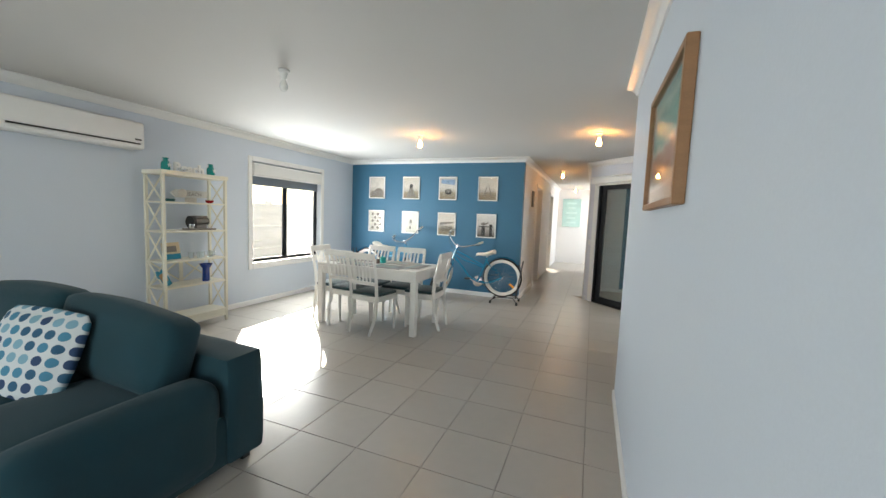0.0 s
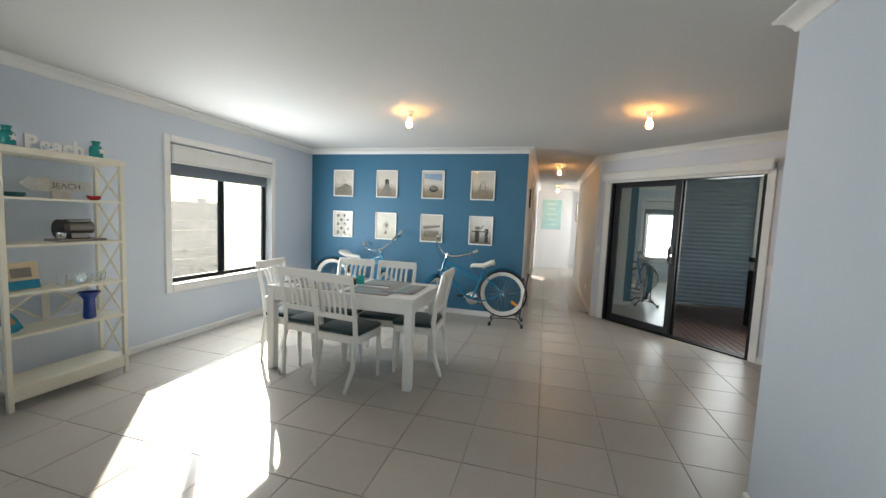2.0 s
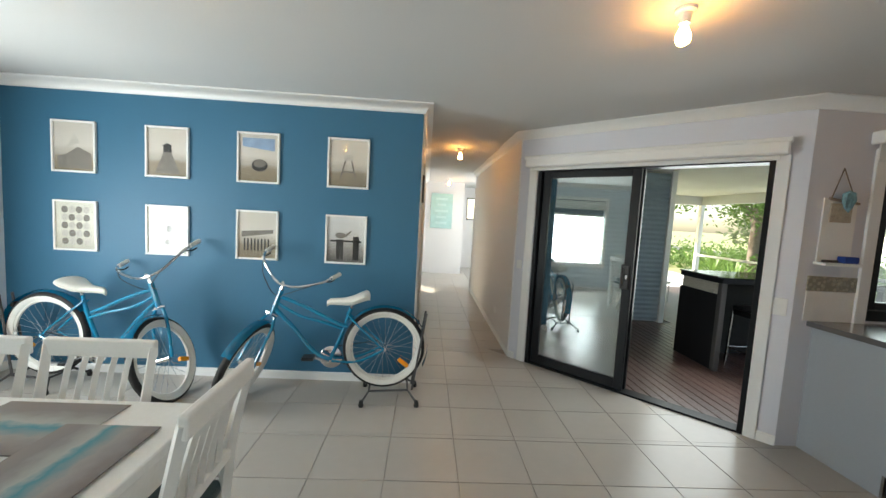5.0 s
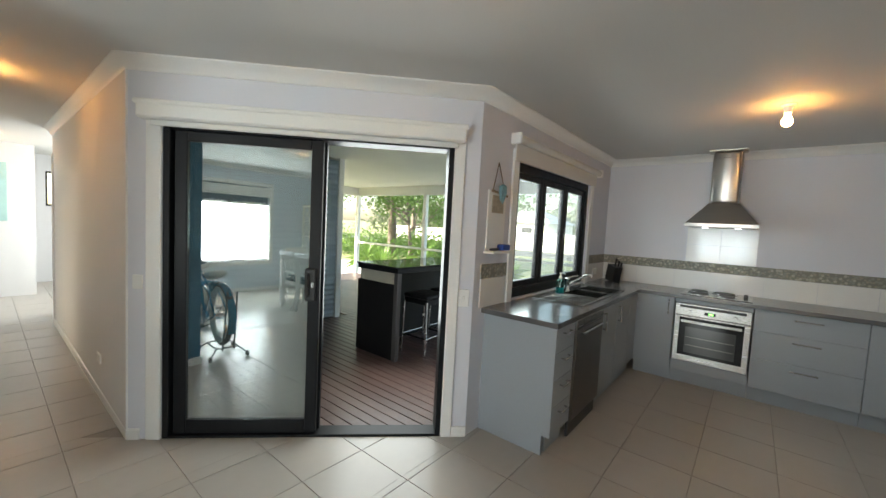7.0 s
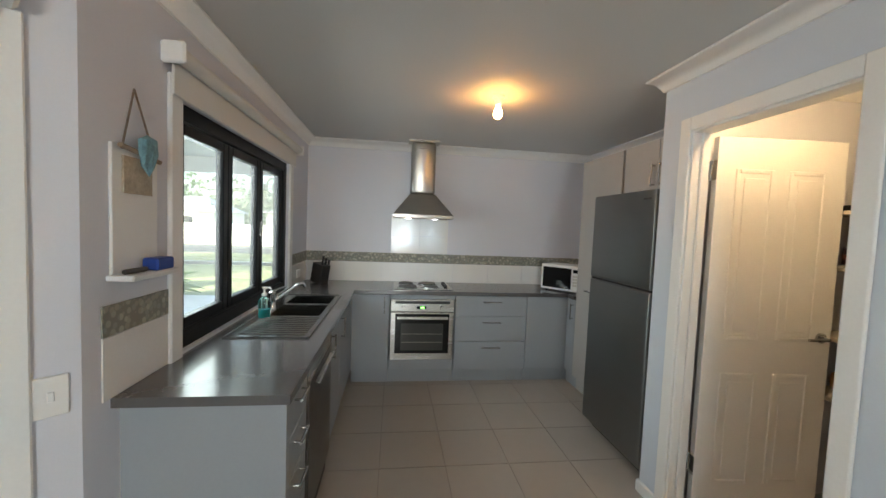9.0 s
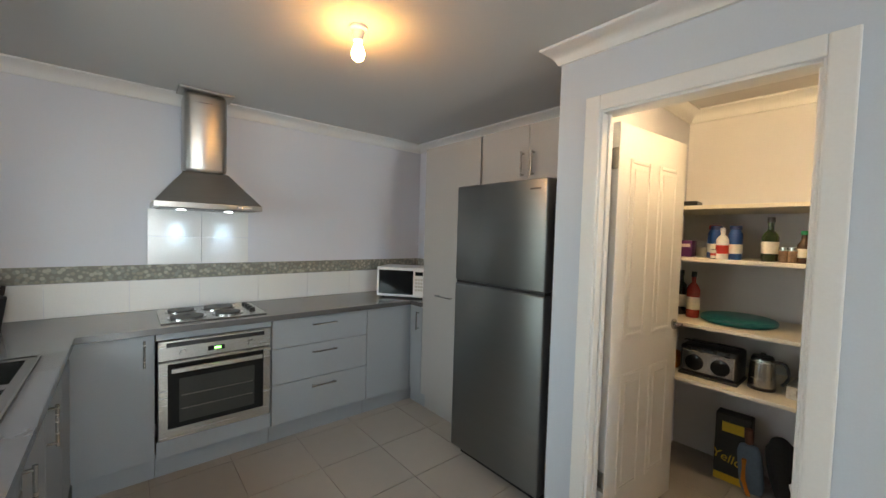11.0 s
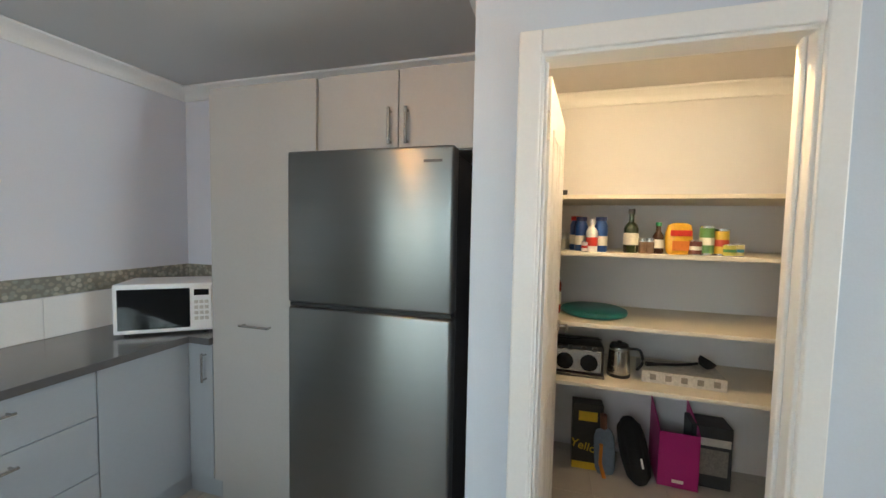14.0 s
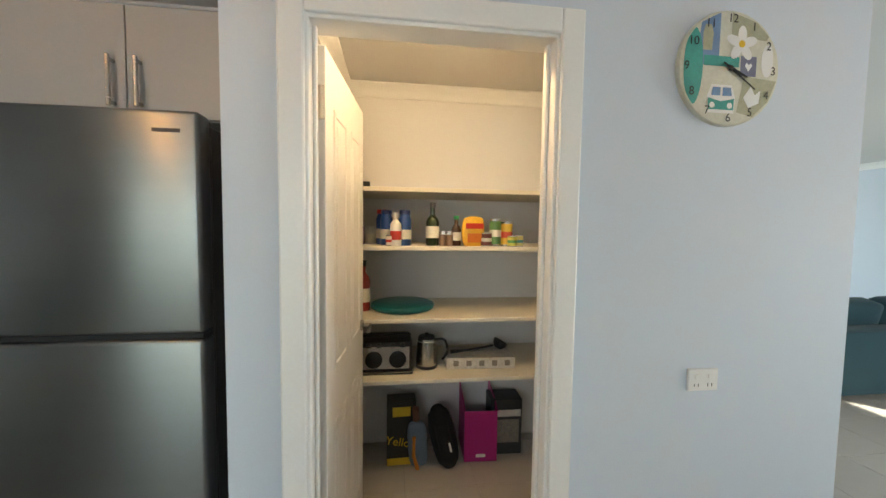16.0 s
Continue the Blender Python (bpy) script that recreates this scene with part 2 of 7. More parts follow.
WHITEWALL = mat("white_tyre_wall", (0.72, 0.71, 0.67), 0.6, vary=0.05, bump=0.01)
SADDLE = mat("cream_vinyl", (0.74, 0.71, 0.64), 0.45, vary=0.05, bump=0.02)
GREYIRON = mat("grey_painted_iron", (0.055, 0.052, 0.052), 0.5, vary=0.15, bump=0.02)
ORANGE = mat("amber_reflector", (0.85, 0.33, 0.02), 0.25, vary=0.08, bump=0.0)
TIMBER = mat("oak_picture_frame", (0.30, 0.155, 0.075), 0.45, vary=0.2, scale=5, bump=0.03, stretch=(1, 1, 9))
PAPER = mat("print_paper", (0.74, 0.71, 0.64), 0.7, vary=0.05, scale=7)
DECKM = mat("dark_decking_timber", (0.095, 0.056, 0.046), 0.38, vary=0.3, scale=4, bump=0.05, fine=70, stretch=(1, 6, 6), per_object=0.25, placed=True)
CORRUG = mat("corrugated_steel_cladding", (0.40, 0.49, 0.56), 0.40, 0.1, vary=0.07, scale=2, bump=0.006)
VERANDA = mat("cream_veranda_lining", (0.80, 0.79, 0.68), 0.6, vary=0.04, scale=2)
WICKER = mat("black_wicker", (0.005, 0.005, 0.006), 0.6, spec=0.25, vary=0.4, scale=40, bump=0.12, fine=200)
BULB = emitter("warm_bulb", (1.0, 0.46, 0.13), 31)
PANTRYBULB = emitter("pantry_bulb", (1.0, 0.68, 0.38), 14)
BULBOFF = mat("opal_glass", (0.78, 0.79, 0.78), 0.15, vary=0.02, bump=0.0)
LEDM = emitter("hood_led", (0.75, 0.87, 1.0), 6)


# ---------------------------------------------------------------- mesh helpers
def finish(bm, name, material, parent=None, label="", smooth=False, mesh=None):
    if mesh is None:
        mesh = bpy.data.meshes.new(name)
        bmesh.ops.recalc_face_normals(bm, faces=bm.faces[:])
        if smooth:
            for f in bm.faces:
                f.smooth = True
        bm.to_mesh(mesh)
        bm.free()
        mesh.materials.append(material)
        if smooth:
            mesh.set_sharp_from_angle(angle=radians(40))
    o = new(name, mesh)
    if parent is not None:
        o.parent = parent
    if label:
        o["label"] = label
    return o


def part(name, bm, material, parent, label="", smooth=False):
    return finish(bm, name, material, parent, label, smooth)


def thing(name, label, category, group="", m=None):
    e = new(name)
    e.empty_display_size = 0.1
    if m is not None:
        e.matrix_world = m
    return tagged(e, label, category, group)


def solid(name, bm, material, label="", category="", group="", kind="", smooth=False, m=None):
    o = finish(bm, name, material, smooth=smooth)
    if m is not None:
        o.matrix_world = m
    return tagged(o, label, category, group, kind)


def box(lo, hi, bevel=0.0, bm=None, seg=1, m=None):
    bm = bm or bmesh.new()
    c = [(a + b) / 2 for a, b in zip(lo, hi)]
    mat4 = Matrix.Translation(c) @ Matrix.Diagonal([max(abs(b - a), 1e-4) for a, b in zip(lo, hi)] + [1])
    if m is not None:
        mat4 = m @ mat4
    r = bmesh.ops.create_cube(bm, size=1.0, matrix=mat4)
    if bevel:
        es = list({e for v in r["verts"] for e in v.link_edges})
        bmesh.ops.bevel(bm, geom=es, offset=bevel, segments=seg, affect="EDGES", profile=0.5, clamp_overlap=True)
    return bm


def rod(a, b, r, bm=None, n=10, r2=None):
    bm = bm or bmesh.new()
    a, b = Vector(a), Vector(b)
    d = b - a
    m = Matrix.Translation((a + b) / 2) @ d.to_track_quat("Z", "Y").to_matrix().to_4x4()
    bmesh.ops.create_cone(bm, cap_ends=True, segments=n, radius1=r, radius2=r if r2 is None else r2, depth=d.length, matrix=m)
    return bm


def tube(pts, r, bm=None, n=8, closed=False, smooth_steps=0):
    """A round tube along a line of points."""
    bm = bm or bmesh.new()
    p = [Vector(q) for q in pts]
    if smooth_steps:
        q = []
        cnt = len(p)
        for i in range(cnt if closed else cnt - 1):
            p0, p1, p2, p3 = p[i - 1] if (closed or i) else p[i], p[i], p[(i + 1) % cnt], p[(i + 2) % cnt] if (closed or i + 2 < cnt) else p[(i + 1) % cnt]
            for k in range(smooth_steps):
                t = k / smooth_steps
                q.append(0.5 * ((2 * p1) + (p2 - p0) * t + (2 * p0 - 5 * p1 + 4 * p2 - p3) * t * t + (3 * p1 - p0 - 3 * p2 + p3) * t ** 3))
        if not closed:
            q.append(p[-1])
        p = q
    rings = []
    up = Vector((0, 0, 1))
    for i, v in enumerate(p):
        a = p[i - 1] if (i or closed) else v
        b = p[(i + 1) % len(p)] if (i + 1 < len(p) or closed) else v
        d = (b - a).normalized()
        s = d.cross(up)
        if s.length < 0.05:
            s = d.cross(Vector((0, 1, 0)))
        s.normalize()
        u = s.cross(d)
        rr = r[min(i, len(r) - 1)] if isinstance(r, (list, tuple)) else r
        rings.append([bm.verts.new(v + rr * (math.cos(2 * math.pi * k / n) * s + math.sin(2 * math.pi * k / n) * u)) for k in range(n)])
    for i in range(len(rings) if closed else len(rings) - 1):
        A, B = rings[i], rings[(i + 1) % len(rings)]
        for k in range(n):
            bm.faces.new((A[k], A[(k + 1) % n], B[(k + 1) % n], B[k]))
    if not closed:
        bm.faces.new(rings[0][::-1])
        bm.faces.new(rings[-1])
    return bm


def lathe(profile, bm=None, n=20, m=None):
    """A turned body: profile of (radius, height), from bottom to top."""
    bm = bm or bmesh.new()
    rings = []
    for r, z in profile:
        rings.append([bm.verts.new((r * math.cos(2 * math.pi * k / n), r * math.sin(2 * math.pi * k / n), z)) for k in range(n)])
    for A, B in zip(rings, rings[1:]):
        for k in range(n):
            bm.faces.new((A[k], A[(k + 1) % n], B[(k + 1) % n], B[k]))
    if profile[0][0] > 1e-4:
        bm.faces.new(rings[0][::-1])
    if profile[-1][0] > 1e-4:
        bm.faces.new(rings[-1])
    if m is not None:
        bmesh.ops.transform(bm, matrix=m, verts=[v for ring in rings for v in ring])
    return bm


def prism(poly, z0, z1, bm=None, m=None):
    bm = bm or bmesh.new()
    lo = [bm.verts.new((x, y, z0)) for x, y in poly]
    hi = [bm.verts.new((x, y, z1)) for x, y in poly]
    bm.faces.new(lo[::-1])
    bm.faces.new(hi)
    for i in range(len(poly)):
        j = (i + 1) % len(poly)
        bm.faces.new((lo[i], lo[j], hi[j], hi[i]))
    if m is not None:
        bmesh.ops.transform(bm, matrix=m, verts=lo + hi)
    return bm


def sweep(path, profile, bm=None):
    """A moulding: profile of (out from the wall to the left of the path, height), mitred along a plan line."""
    bm = bm or bmesh.new()
    p = [Vector((x, y)) for x, y in path]
    rings = []
    for i, v in enumerate(p):
        d0 = (v - p[i - 1]).normalized() if i else (p[1] - p[0]).normalized()
        d1 = (p[i + 1] - v).normalized() if i + 1 < len(p) else d0
        n0, n1 = Vector((-d0.y, d0.x)), Vector((-d1.y, d1.x))
        mm = (n0 + n1)
        mm = mm / max(0.3, mm.dot(n0)) if mm.length > 1e-6 else n0
        rings.append([bm.verts.new((v.x + mm.x * o, v.y + mm.y * o, z)) for o, z in profile])
    k = len(profile)
    for A, B in zip(rings, rings[1:]):
        for j in range(k):
            bm.faces.new((A[j], A[(j + 1) % k], B[(j + 1) % k], B[j]))
    bm.faces.new(rings[0])
    bm.faces.new(rings[-1][::-1])
    return bm


def wall(name, a, b, thick, z0, z1, holes, material, label):
    """A straight wall whose inner face runs from a to b, thickness to the right of that line (negative: to the left), with holes (u0, u1, z0, z1)."""
    a, b = Vector(a), Vector(b)
    length = (b - a).length
    d = (b - a) / length
    us = sorted({0, length, *[h[0] for h in holes], *[h[1] for h in holes]})
    bm = bmesh.new()
    m = Matrix(((d.x, d.y, 0, a.x), (d.y, -d.x, 0, a.y), (0, 0, 1, 0), (0, 0, 0, 1)))
    for u0, u1 in zip(us, us[1:]):
        spans = [(z0, z1)]
        for h in holes:
            if h[0] <= u0 + 1e-6 and h[1] >= u1 - 1e-6:
                spans = [s for lo, hi in spans for s in ((lo, min(hi, h[2])), (max(lo, h[3]), hi)) if s[1] - s[0] > 1e-4]
        for lo, hi in spans:
            prism([(u0, 0), (u1, 0), (u1, thick), (u0, thick)], lo, hi, bm, m)
    bmesh.ops.remove_doubles(bm, verts=bm.verts[:], dist=1e-5)
    return solid(name, bm, material, label, "wall", kind="structure")


def clip(poly, px, py, nx, ny):
    """The part of a convex polygon on the side of a line to which (nx, ny) does not point."""
    out = []
    for i in range(len(poly)):
        p, q = poly[i], poly[(i + 1) % len(poly)]
        dp, dq = (p[0] - px) * nx + (p[1] - py) * ny, (q[0] - px) * nx + (q[1] - py) * ny
        if dp <= 0:
            out.append(p)
        if dp * dq < 0:
            t = dp / (dp - dq)
            out.append((p[0] + t * (q[0] - p[0]), p[1] + t * (q[1] - p[1])))
    return out


# ---------------------------------------------------------------- plan
H = 2.40
XL, XR = -4.265, 0.472        # living room's side walls
YB, YF = 6.79, -3.2           # blue wall, wall behind the start
XH0, XH1, YH = -0.885, 0.134, 13.5
DA, DB = Vector((0.145, 7.53)), Vector((1.715, 5.99))
DL = (DB - DA).length
DD = (DB - DA) / DL
DN = Vector((-DD.y, DD.x))    # towards the deck
YK, XK = 5.99, 4.64           # kitchen's window wall, hob wall
YP, XP = 3.583, 2.468         # pantry's front, its end
YA = 2.82                     # wall behind the fridge
CZ = 0.903


def diag(u, off=0.0, z=0.0):
    p = DA + DD * u + DN * off
    return (p.x, p.y, z)


DIAG = Matrix(((DD.x, DN.x, 0, DA.x), (DD.y, DN.y, 0, DA.y), (0, 0, 1, 0), (0, 0, 0, 1)))

wall("wall_west", (XL, YF - 0.1), (XL, YB + 0.1), -0.14, 0, H, [(4.40 - YF + 0.1, 5.85 - YF + 0.1, 0.58, 2.04)], WALL, "pale blue painted plaster wall beside the dining table")
wall("wall_blue", (XL, YB), (XH0, YB), -0.12, 0, H, [], BLUE, "deep blue painted feature wall behind the bicycles")
wall("wall_hall_west", (XH0, YB + 0.12), (XH0, YH), -0.1, 0, H, [(1.5, 2.3, 0, 2.04), (4.0, 4.8, 0, 2.04)], HALLW, "warm white painted hallway wall with door openings")
wall("wall_hall_end", (XH0 - 0.1, YH), (0.13, YH), -0.1, 0, H, [], HALLW, "white painted wall at the end of the hallway")
wall("wall_hall_east", (XH1, 11.2), (XH1, 7.53), -0.1, 0, H, [], HALLW, "warm white painted hallway wall")
wall("wall_diagonal", (DA.x, DA.y), (DB.x, DB.y), -0.12, 0, H, [(0.20, 2.02, -0.05, 2.03)], WALLW, "pale painted wall round the sliding door")
wall("wall_kitchen_window", (DB.x, YK), (XK + 0.1, YK), -0.12, 0, H, [(2.235 - DB.x, 3.925 - DB.x, 0.915, 2.01)], WALLW, "pale painted kitchen wall with a wide window")
wall("wall_hob", (XK, YK), (XK, YA - 0.1), -0.1, 0, H, [], WALLW, "pale painted kitchen wall behind the cooker")
wall("wall_alcove", (XK, YA), (XP, YA), -0.1, 0, H, [], WALLW, "pale painted wall behind the refrigerator")
wall("wall_pantry_end", (XP, 2.0), (XP, YP - 0.1), -0.108, 0, H, [], WALLW, "painted end wall between pantry and refrigerator")
wall("wall_pantry_front", (XP, YP), (XR, YP), -0.1, 0, H, [(XP - 2.245, XP - 1.545, 0, 2.046)], WALL, "pale blue painted wall with the pantry doorway")
wall("wall_living_east", (XR, YP - 0.1), (XR, YF - 0.1), -0.1, 0, H, [], WALL, "pale blue painted living room wall")
# unseen wall; its opening is assumed, to let light in from behind
wall("wall_living_south", (XR + 0.1, YF), (XL, YF), -0.1, 0, H, [(0.7, 3.9, 0.25, 2.2)], WALL, "unseen pale blue living room wall with an assumed wide opening")
wall("wall_pantry_back", (2.36, 2.11), (XR + 0.1, 2.11), -0.1, 0, H, [], HALLW, "white painted wall at the back of the pantry")
# rooms off the hallway
wall("wall_room_east", (1.6, 14.9), (1.6, 9.6), -0.1, 0, H, [(1.7, 2.9, 0.9, 2.1)], HALLW, "white painted wall of a room off the hallway")
wall("wall_room_north", (-0.2, 14.9), (1.7, 14.9), -0.1, 0, H, [(0.55, 0.95, 1.45, 2.1)], HALLW, "white painted wall with a small window")
wall("wall_room_side", (0.03, YH + 0.1), (0.03, 14.9), -0.1, 0, H, [], HALLW, "white painted wall beyond the hallway")
wall("wall_room_south", (1.6, 11.2), (XH1 + 0.1, 11.2), -0.1, 0, H, [], HALLW, "white painted wall beside the hallway")
# assumed wall, left without a window so no sun reaches the hall floor
wall("wall_bedroom_a", (-3.2, YB + 0.12), (-3.2, YH), -0.1, 0, H, [], HALLW, "unseen white wall closing off the bedroom beside the hallway")

ceil_poly = [(XL - 0.1, YF - 0.1), (XK + 0.1, YF - 0.1), (XK + 0.1, YK + 0.1), (DB.x + 0.1, YK + 0.1), (DA.x + 0.13, DA.y + 0.1), (1.7, 9.6), (1.7, 15), (-3.3, 15), (-3.3, YB + 0.1), (XL - 0.1, YB + 0.1)]
solid("ceiling", prism(ceil_poly, H, H + 0.08), CEIL, "flat white plasterboard ceiling", "ceiling", kind="structure")

# cornices and skirtings
COVE = [(0, H - 0.082), (0.012, H - 0.080), (0.022, H - 0.060), (0.045, H - 0.030), (0.070, H - 0.018), (0.078, H - 0.012), (0.078, H - 0.002), (0, H - 0.002)]


def cornice(path, name="cornice"):
    return solid(name, sweep(path, COVE), TRIM, "white coved plaster cornice", "cornice", kind="structure", smooth=True)


# paths run with the room on their left
cornice([(XH0, YH), (XH0, YB), (XL, YB), (XL, YF)])
cornice([(XR, YF), (XR, YP), (XP, YP), (XP, YA), (XK, YA), (XK, YK), (DB.x, DB.y), (DA.x, DA.y), (XH1, 11.2)], "cornice_kitchen")
cornice([(2.36, YP - 0.1), (2.36, 2.11), (XR + 0.1, 2.11), (XR + 0.1, YP - 0.1)][::-1], "cornice_in_pantry")
SKIRT = [(0, 0.0), (0.013, 0.0), (0.013, 0.062), (0.006, 0.07), (0, 0.07)]


def skirting(path):
    return solid("baseboard", sweep(path, SKIRT), TRIM, "white painted skirting board", "skirting board", kind="structure")


skirting([(XH0, YB + 1.5), (XH0, YB), (XL, YB), (XL, YF)])
skirting([(DA.x + 0.07 * DD.x, DA.y + 0.07 * DD.y), (DA.x, DA.y), (XH1, 11.2)])
skirting([(XR, YF), (XR, YP), (1.46, YP)])
skirting([(2.325, YP), (XP, YP), (XP, YP - 0.5)])
skirting([(DB.x, DB.y), (diag(2.09)[0], diag(2.09)[1])])


# ---------------------------------------------------------------- windows and doors
def fbox(m, lo, hi, bevel=0.0):
    """A box in a local frame m."""
    return box(lo, hi, bevel, m=m)


# dining window: local x along +y of the room, local y outwards (west)
WM = Matrix(((0, -1, 0, XL), (1, 0, 0, 4.40), (0, 0, 1, 0.58), (0, 0, 0, 1)))
win = tagged(new("window_1"), "black aluminium sliding window with white architrave and half-raised blind", "window", kind="structure")
W, Hh = 1.45, 1.46
for lo, hi in [((-0.07, -0.018, -0.07), (0, 0.002, Hh + 0.07)), ((W, -0.018, -0.07), (W + 0.07, 0.002, Hh + 0.07)), ((0.0, -0.018, Hh), (W, 0.002, Hh + 0.07)), ((0.0, -0.018, -0.07), (W, 0.002, 0.0))]:
    part("architrave", fbox(WM, lo, hi, 0.006), TRIM, win)
part("window_sill", fbox(WM, (0.0, -0.03, 0.0), (W, 0.085, 0.022), 0.004), TRIM, win, "white painted window sill")
for lo, hi in [((0, 0.085, 0.022), (0.045, 0.135, Hh)), ((W - 0.045, 0.085, 0.022), (W, 0.135, Hh)), ((0.045, 0.085, 0.022), (W - 0.045, 0.135, 0.065)), ((0.045, 0.085, Hh - 0.045), (W - 0.045, 0.135, Hh)),
               ((0.68, 0.08, 0.065), (0.745, 0.125, Hh - 0.045))]:
    part("window_frame", fbox(WM, lo, hi, 0.004), BLACKFRAME, win)
for lo, hi, mm in [((0.045, 0.10, 0.065), (0.68, 0.106, Hh - 0.045), VEILED), ((0.745, 0.10, 0.065), (W - 0.045, 0.106, Hh - 0.045), SCREENED)]:
    p = part("pane", fbox(WM, lo, hi), mm, win)
    p.visible_shadow = False
part("latch", fbox(WM, (W - 0.03, 0.07, 0.55), (W - 0.012, 0.085, 0.68), 0.003), BLACKP, win)
blind = thing("roller_blind", "white roller blind half raised with a dark lining below", "blind")
part("cassette", fbox(WM, (0.004, -0.035, Hh - 0.19), (W - 0.004, 0.055, Hh - 0.025), 0.012), BLINDM, blind)
part("cassette_lip", fbox(WM, (0.0, -0.042, Hh - 0.045), (W, 0.05, Hh - 0.022), 0.006), TRIM, blind)
part("bottom_rail", fbox(WM, (0.008, -0.025, Hh - 0.205), (W - 0.008, 0.0, Hh - 0.188), 0.004), TRIM, blind)
part("lining", fbox(WM, (0.01, 0.066, Hh - 0.315), (W - 0.01, 0.070, Hh - 0.10)), DARKBLIND, blind, "grey translucent lining")
part("lining_rail", fbox(WM, (0.01, 0.062, Hh - 0.325), (W - 0.01, 0.074, Hh - 0.312), 0.003), DARKBLIND, blind)
part("pull_cord", tube([WM @ Vector((0.02, 0.02, Hh - 0.1)), WM @ Vector((0.02, 0.018, 0.5))], 0.002, n=6), TRIM, blind)

# kitchen window: local x along the wall, local y outwards
KM = Matrix.Translation((2.235, YK, 0.915))
KW, KH = 1.69, 1.095
win = tagged(new("window_2"), "black framed folding kitchen window over the sink", "window", kind="structure")
for lo, hi in [((-0.09, -0.018, -0.03), (0, 0.002, KH + 0.08)), ((KW, -0.018, -0.03), (KW + 0.09, 0.002, KH + 0.08)), ((0, -0.018, KH), (KW, 0.002, KH + 0.08))]:
    part("architrave", fbox(KM, lo, hi, 0.006), TRIM, win)
for lo, hi in [((0, 0.02, 0), (0.06, 0.11, KH)), ((KW - 0.06, 0.02, 0), (KW, 0.11, KH)), ((0.06, 0.02, 0), (KW - 0.06, 0.11, 0.075)), ((0.06, 0.02, KH - 0.07), (KW - 0.06, 0.11, KH))]:
    part("window_frame", fbox(KM, lo, hi, 0.004), BLACKFRAME, win)
for i in range(3):
    x0 = 0.06 + i * (KW - 0.12) / 3
    x1 = x0 + (KW - 0.12) / 3
    sash = part("sash", fbox(KM, (x0 + 0.003, 0.04, 0.078), (x0 + 0.06, 0.085, KH - 0.073), 0.004), BLACKFRAME, win)
    for lo, hi in [((x1 - 0.06, 0.04, 0.078), (x1 - 0.003, 0.085, KH - 0.073)), ((x0 + 0.06, 0.04, 0.078), (x1 - 0.06, 0.085, 0.13)), ((x0 + 0.06, 0.04, KH - 0.125), (x1 - 0.06, 0.085, KH - 0.073))]:
        part("sash_rail", fbox(KM, lo, hi, 0.004), BLACKFRAME, sash)
    p = part("pane", fbox(KM, (x0 + 0.06, 0.058, 0.13), (x1 - 0.06, 0.064, KH - 0.125)), GLASS, sash)
    p.visible_shadow = False
part("handle", fbox(KM, (1.10, 0.02, 0.48), (1.12, 0.04, 0.60), 0.006), STEEL, win)
blind = thing("roller_blind", "white roller blind rolled up above the kitchen window", "blind")
part("cassette", rod((2.12, YK - 0.05, 2.155), (4.06, YK - 0.05, 2.155), 0.032, n=16), BLINDM, blind, smooth=True)
part("pelmet", box((2.14, YK - 0.03, 2.0), (4.04, YK - 0.019, 2.13), 0.004), BLINDM, blind)
for x in (2.11, 4.06):
    part("bracket", box((x - 0.012, YK - 0.09, 2.11), (x + 0.012, YK, 2.195), 0.008), WHITEP, blind)

# sliding door in the diagonal wall
door = tagged(new("door_1"), "black aluminium sliding glass door standing half open to the deck", "sliding door", kind="structure")
D0, D1, DH = 0.20, 2.02, 2.03
for lo, hi in [((D0 - 0.09, -0.018, 0), (D0, 0.0, DH)), ((D1, -0.018, 0), (D1 + 0.075, 0.0, DH))]:
    part("architrave", fbox(DIAG, lo, hi, 0.005), TRIM, door)
for lo, hi in [((D0, 0.0, -0.02), (D0 + 0.04, 0.166, DH)), ((D1 - 0.035, 0.0, -0.02), (D1, 0.166, DH)), ((D0 + 0.04, 0.0, DH - 0.045), (D1 - 0.035, 0.166, DH)), ((D0 + 0.04, 0.0, -0.03), (D1 - 0.035, 0.125, 0.016))]:
    part("door_frame", fbox(DIAG, lo, hi, 0.003), BLACKFRAME, door)


def door_panel(u0, u1, v):
    p = part("door_panel", fbox(DIAG, (u0, v, 0.024), (u0 + 0.075, v + 0.04, DH - 0.047), 0.004), BLACKFRAME, door)
    for lo, hi in [((u1 - 0.075, v, 0.024), (u1, v + 0.04, DH - 0.047)), ((u0 + 0.075, v, 0.024), (u1 - 0.075, v + 0.04, 0.115)), ((u0 + 0.075, v, DH - 0.11), (u1 - 0.075, v + 0.04, DH - 0.047))]:
        part("rail", fbox(DIAG, lo, hi, 0.004), BLACKFRAME, p)
    g = part("pane", fbox(DIAG, (u0 + 0.075, v + 0.017, 0.115), (u1 - 0.075, v + 0.023, DH - 0.11)), DOORGLASS, p)
    g.visible_shadow = False
    return p


door_panel(D0 + 0.04, D0 + 0.98, 0.062)
pn = door_panel(D0 + 0.06, D0 + 0.965, 0.014)
hd = part("handle_plate", fbox(DIAG, (1.07, -0.004, 0.93), (1.145, 0.014, 1.15), 0.02), BLACKP, pn)
part("pull", fbox(DIAG, (1.082, -0.03, 0.96), (1.10, 0.0, 1.12), 0.006), BLACKP, hd)
part("thumb_latch", fbox(DIAG, (1.112, -0.018, 1.02), (1.135, -0.002, 1.06), 0.004), STEEL, hd)
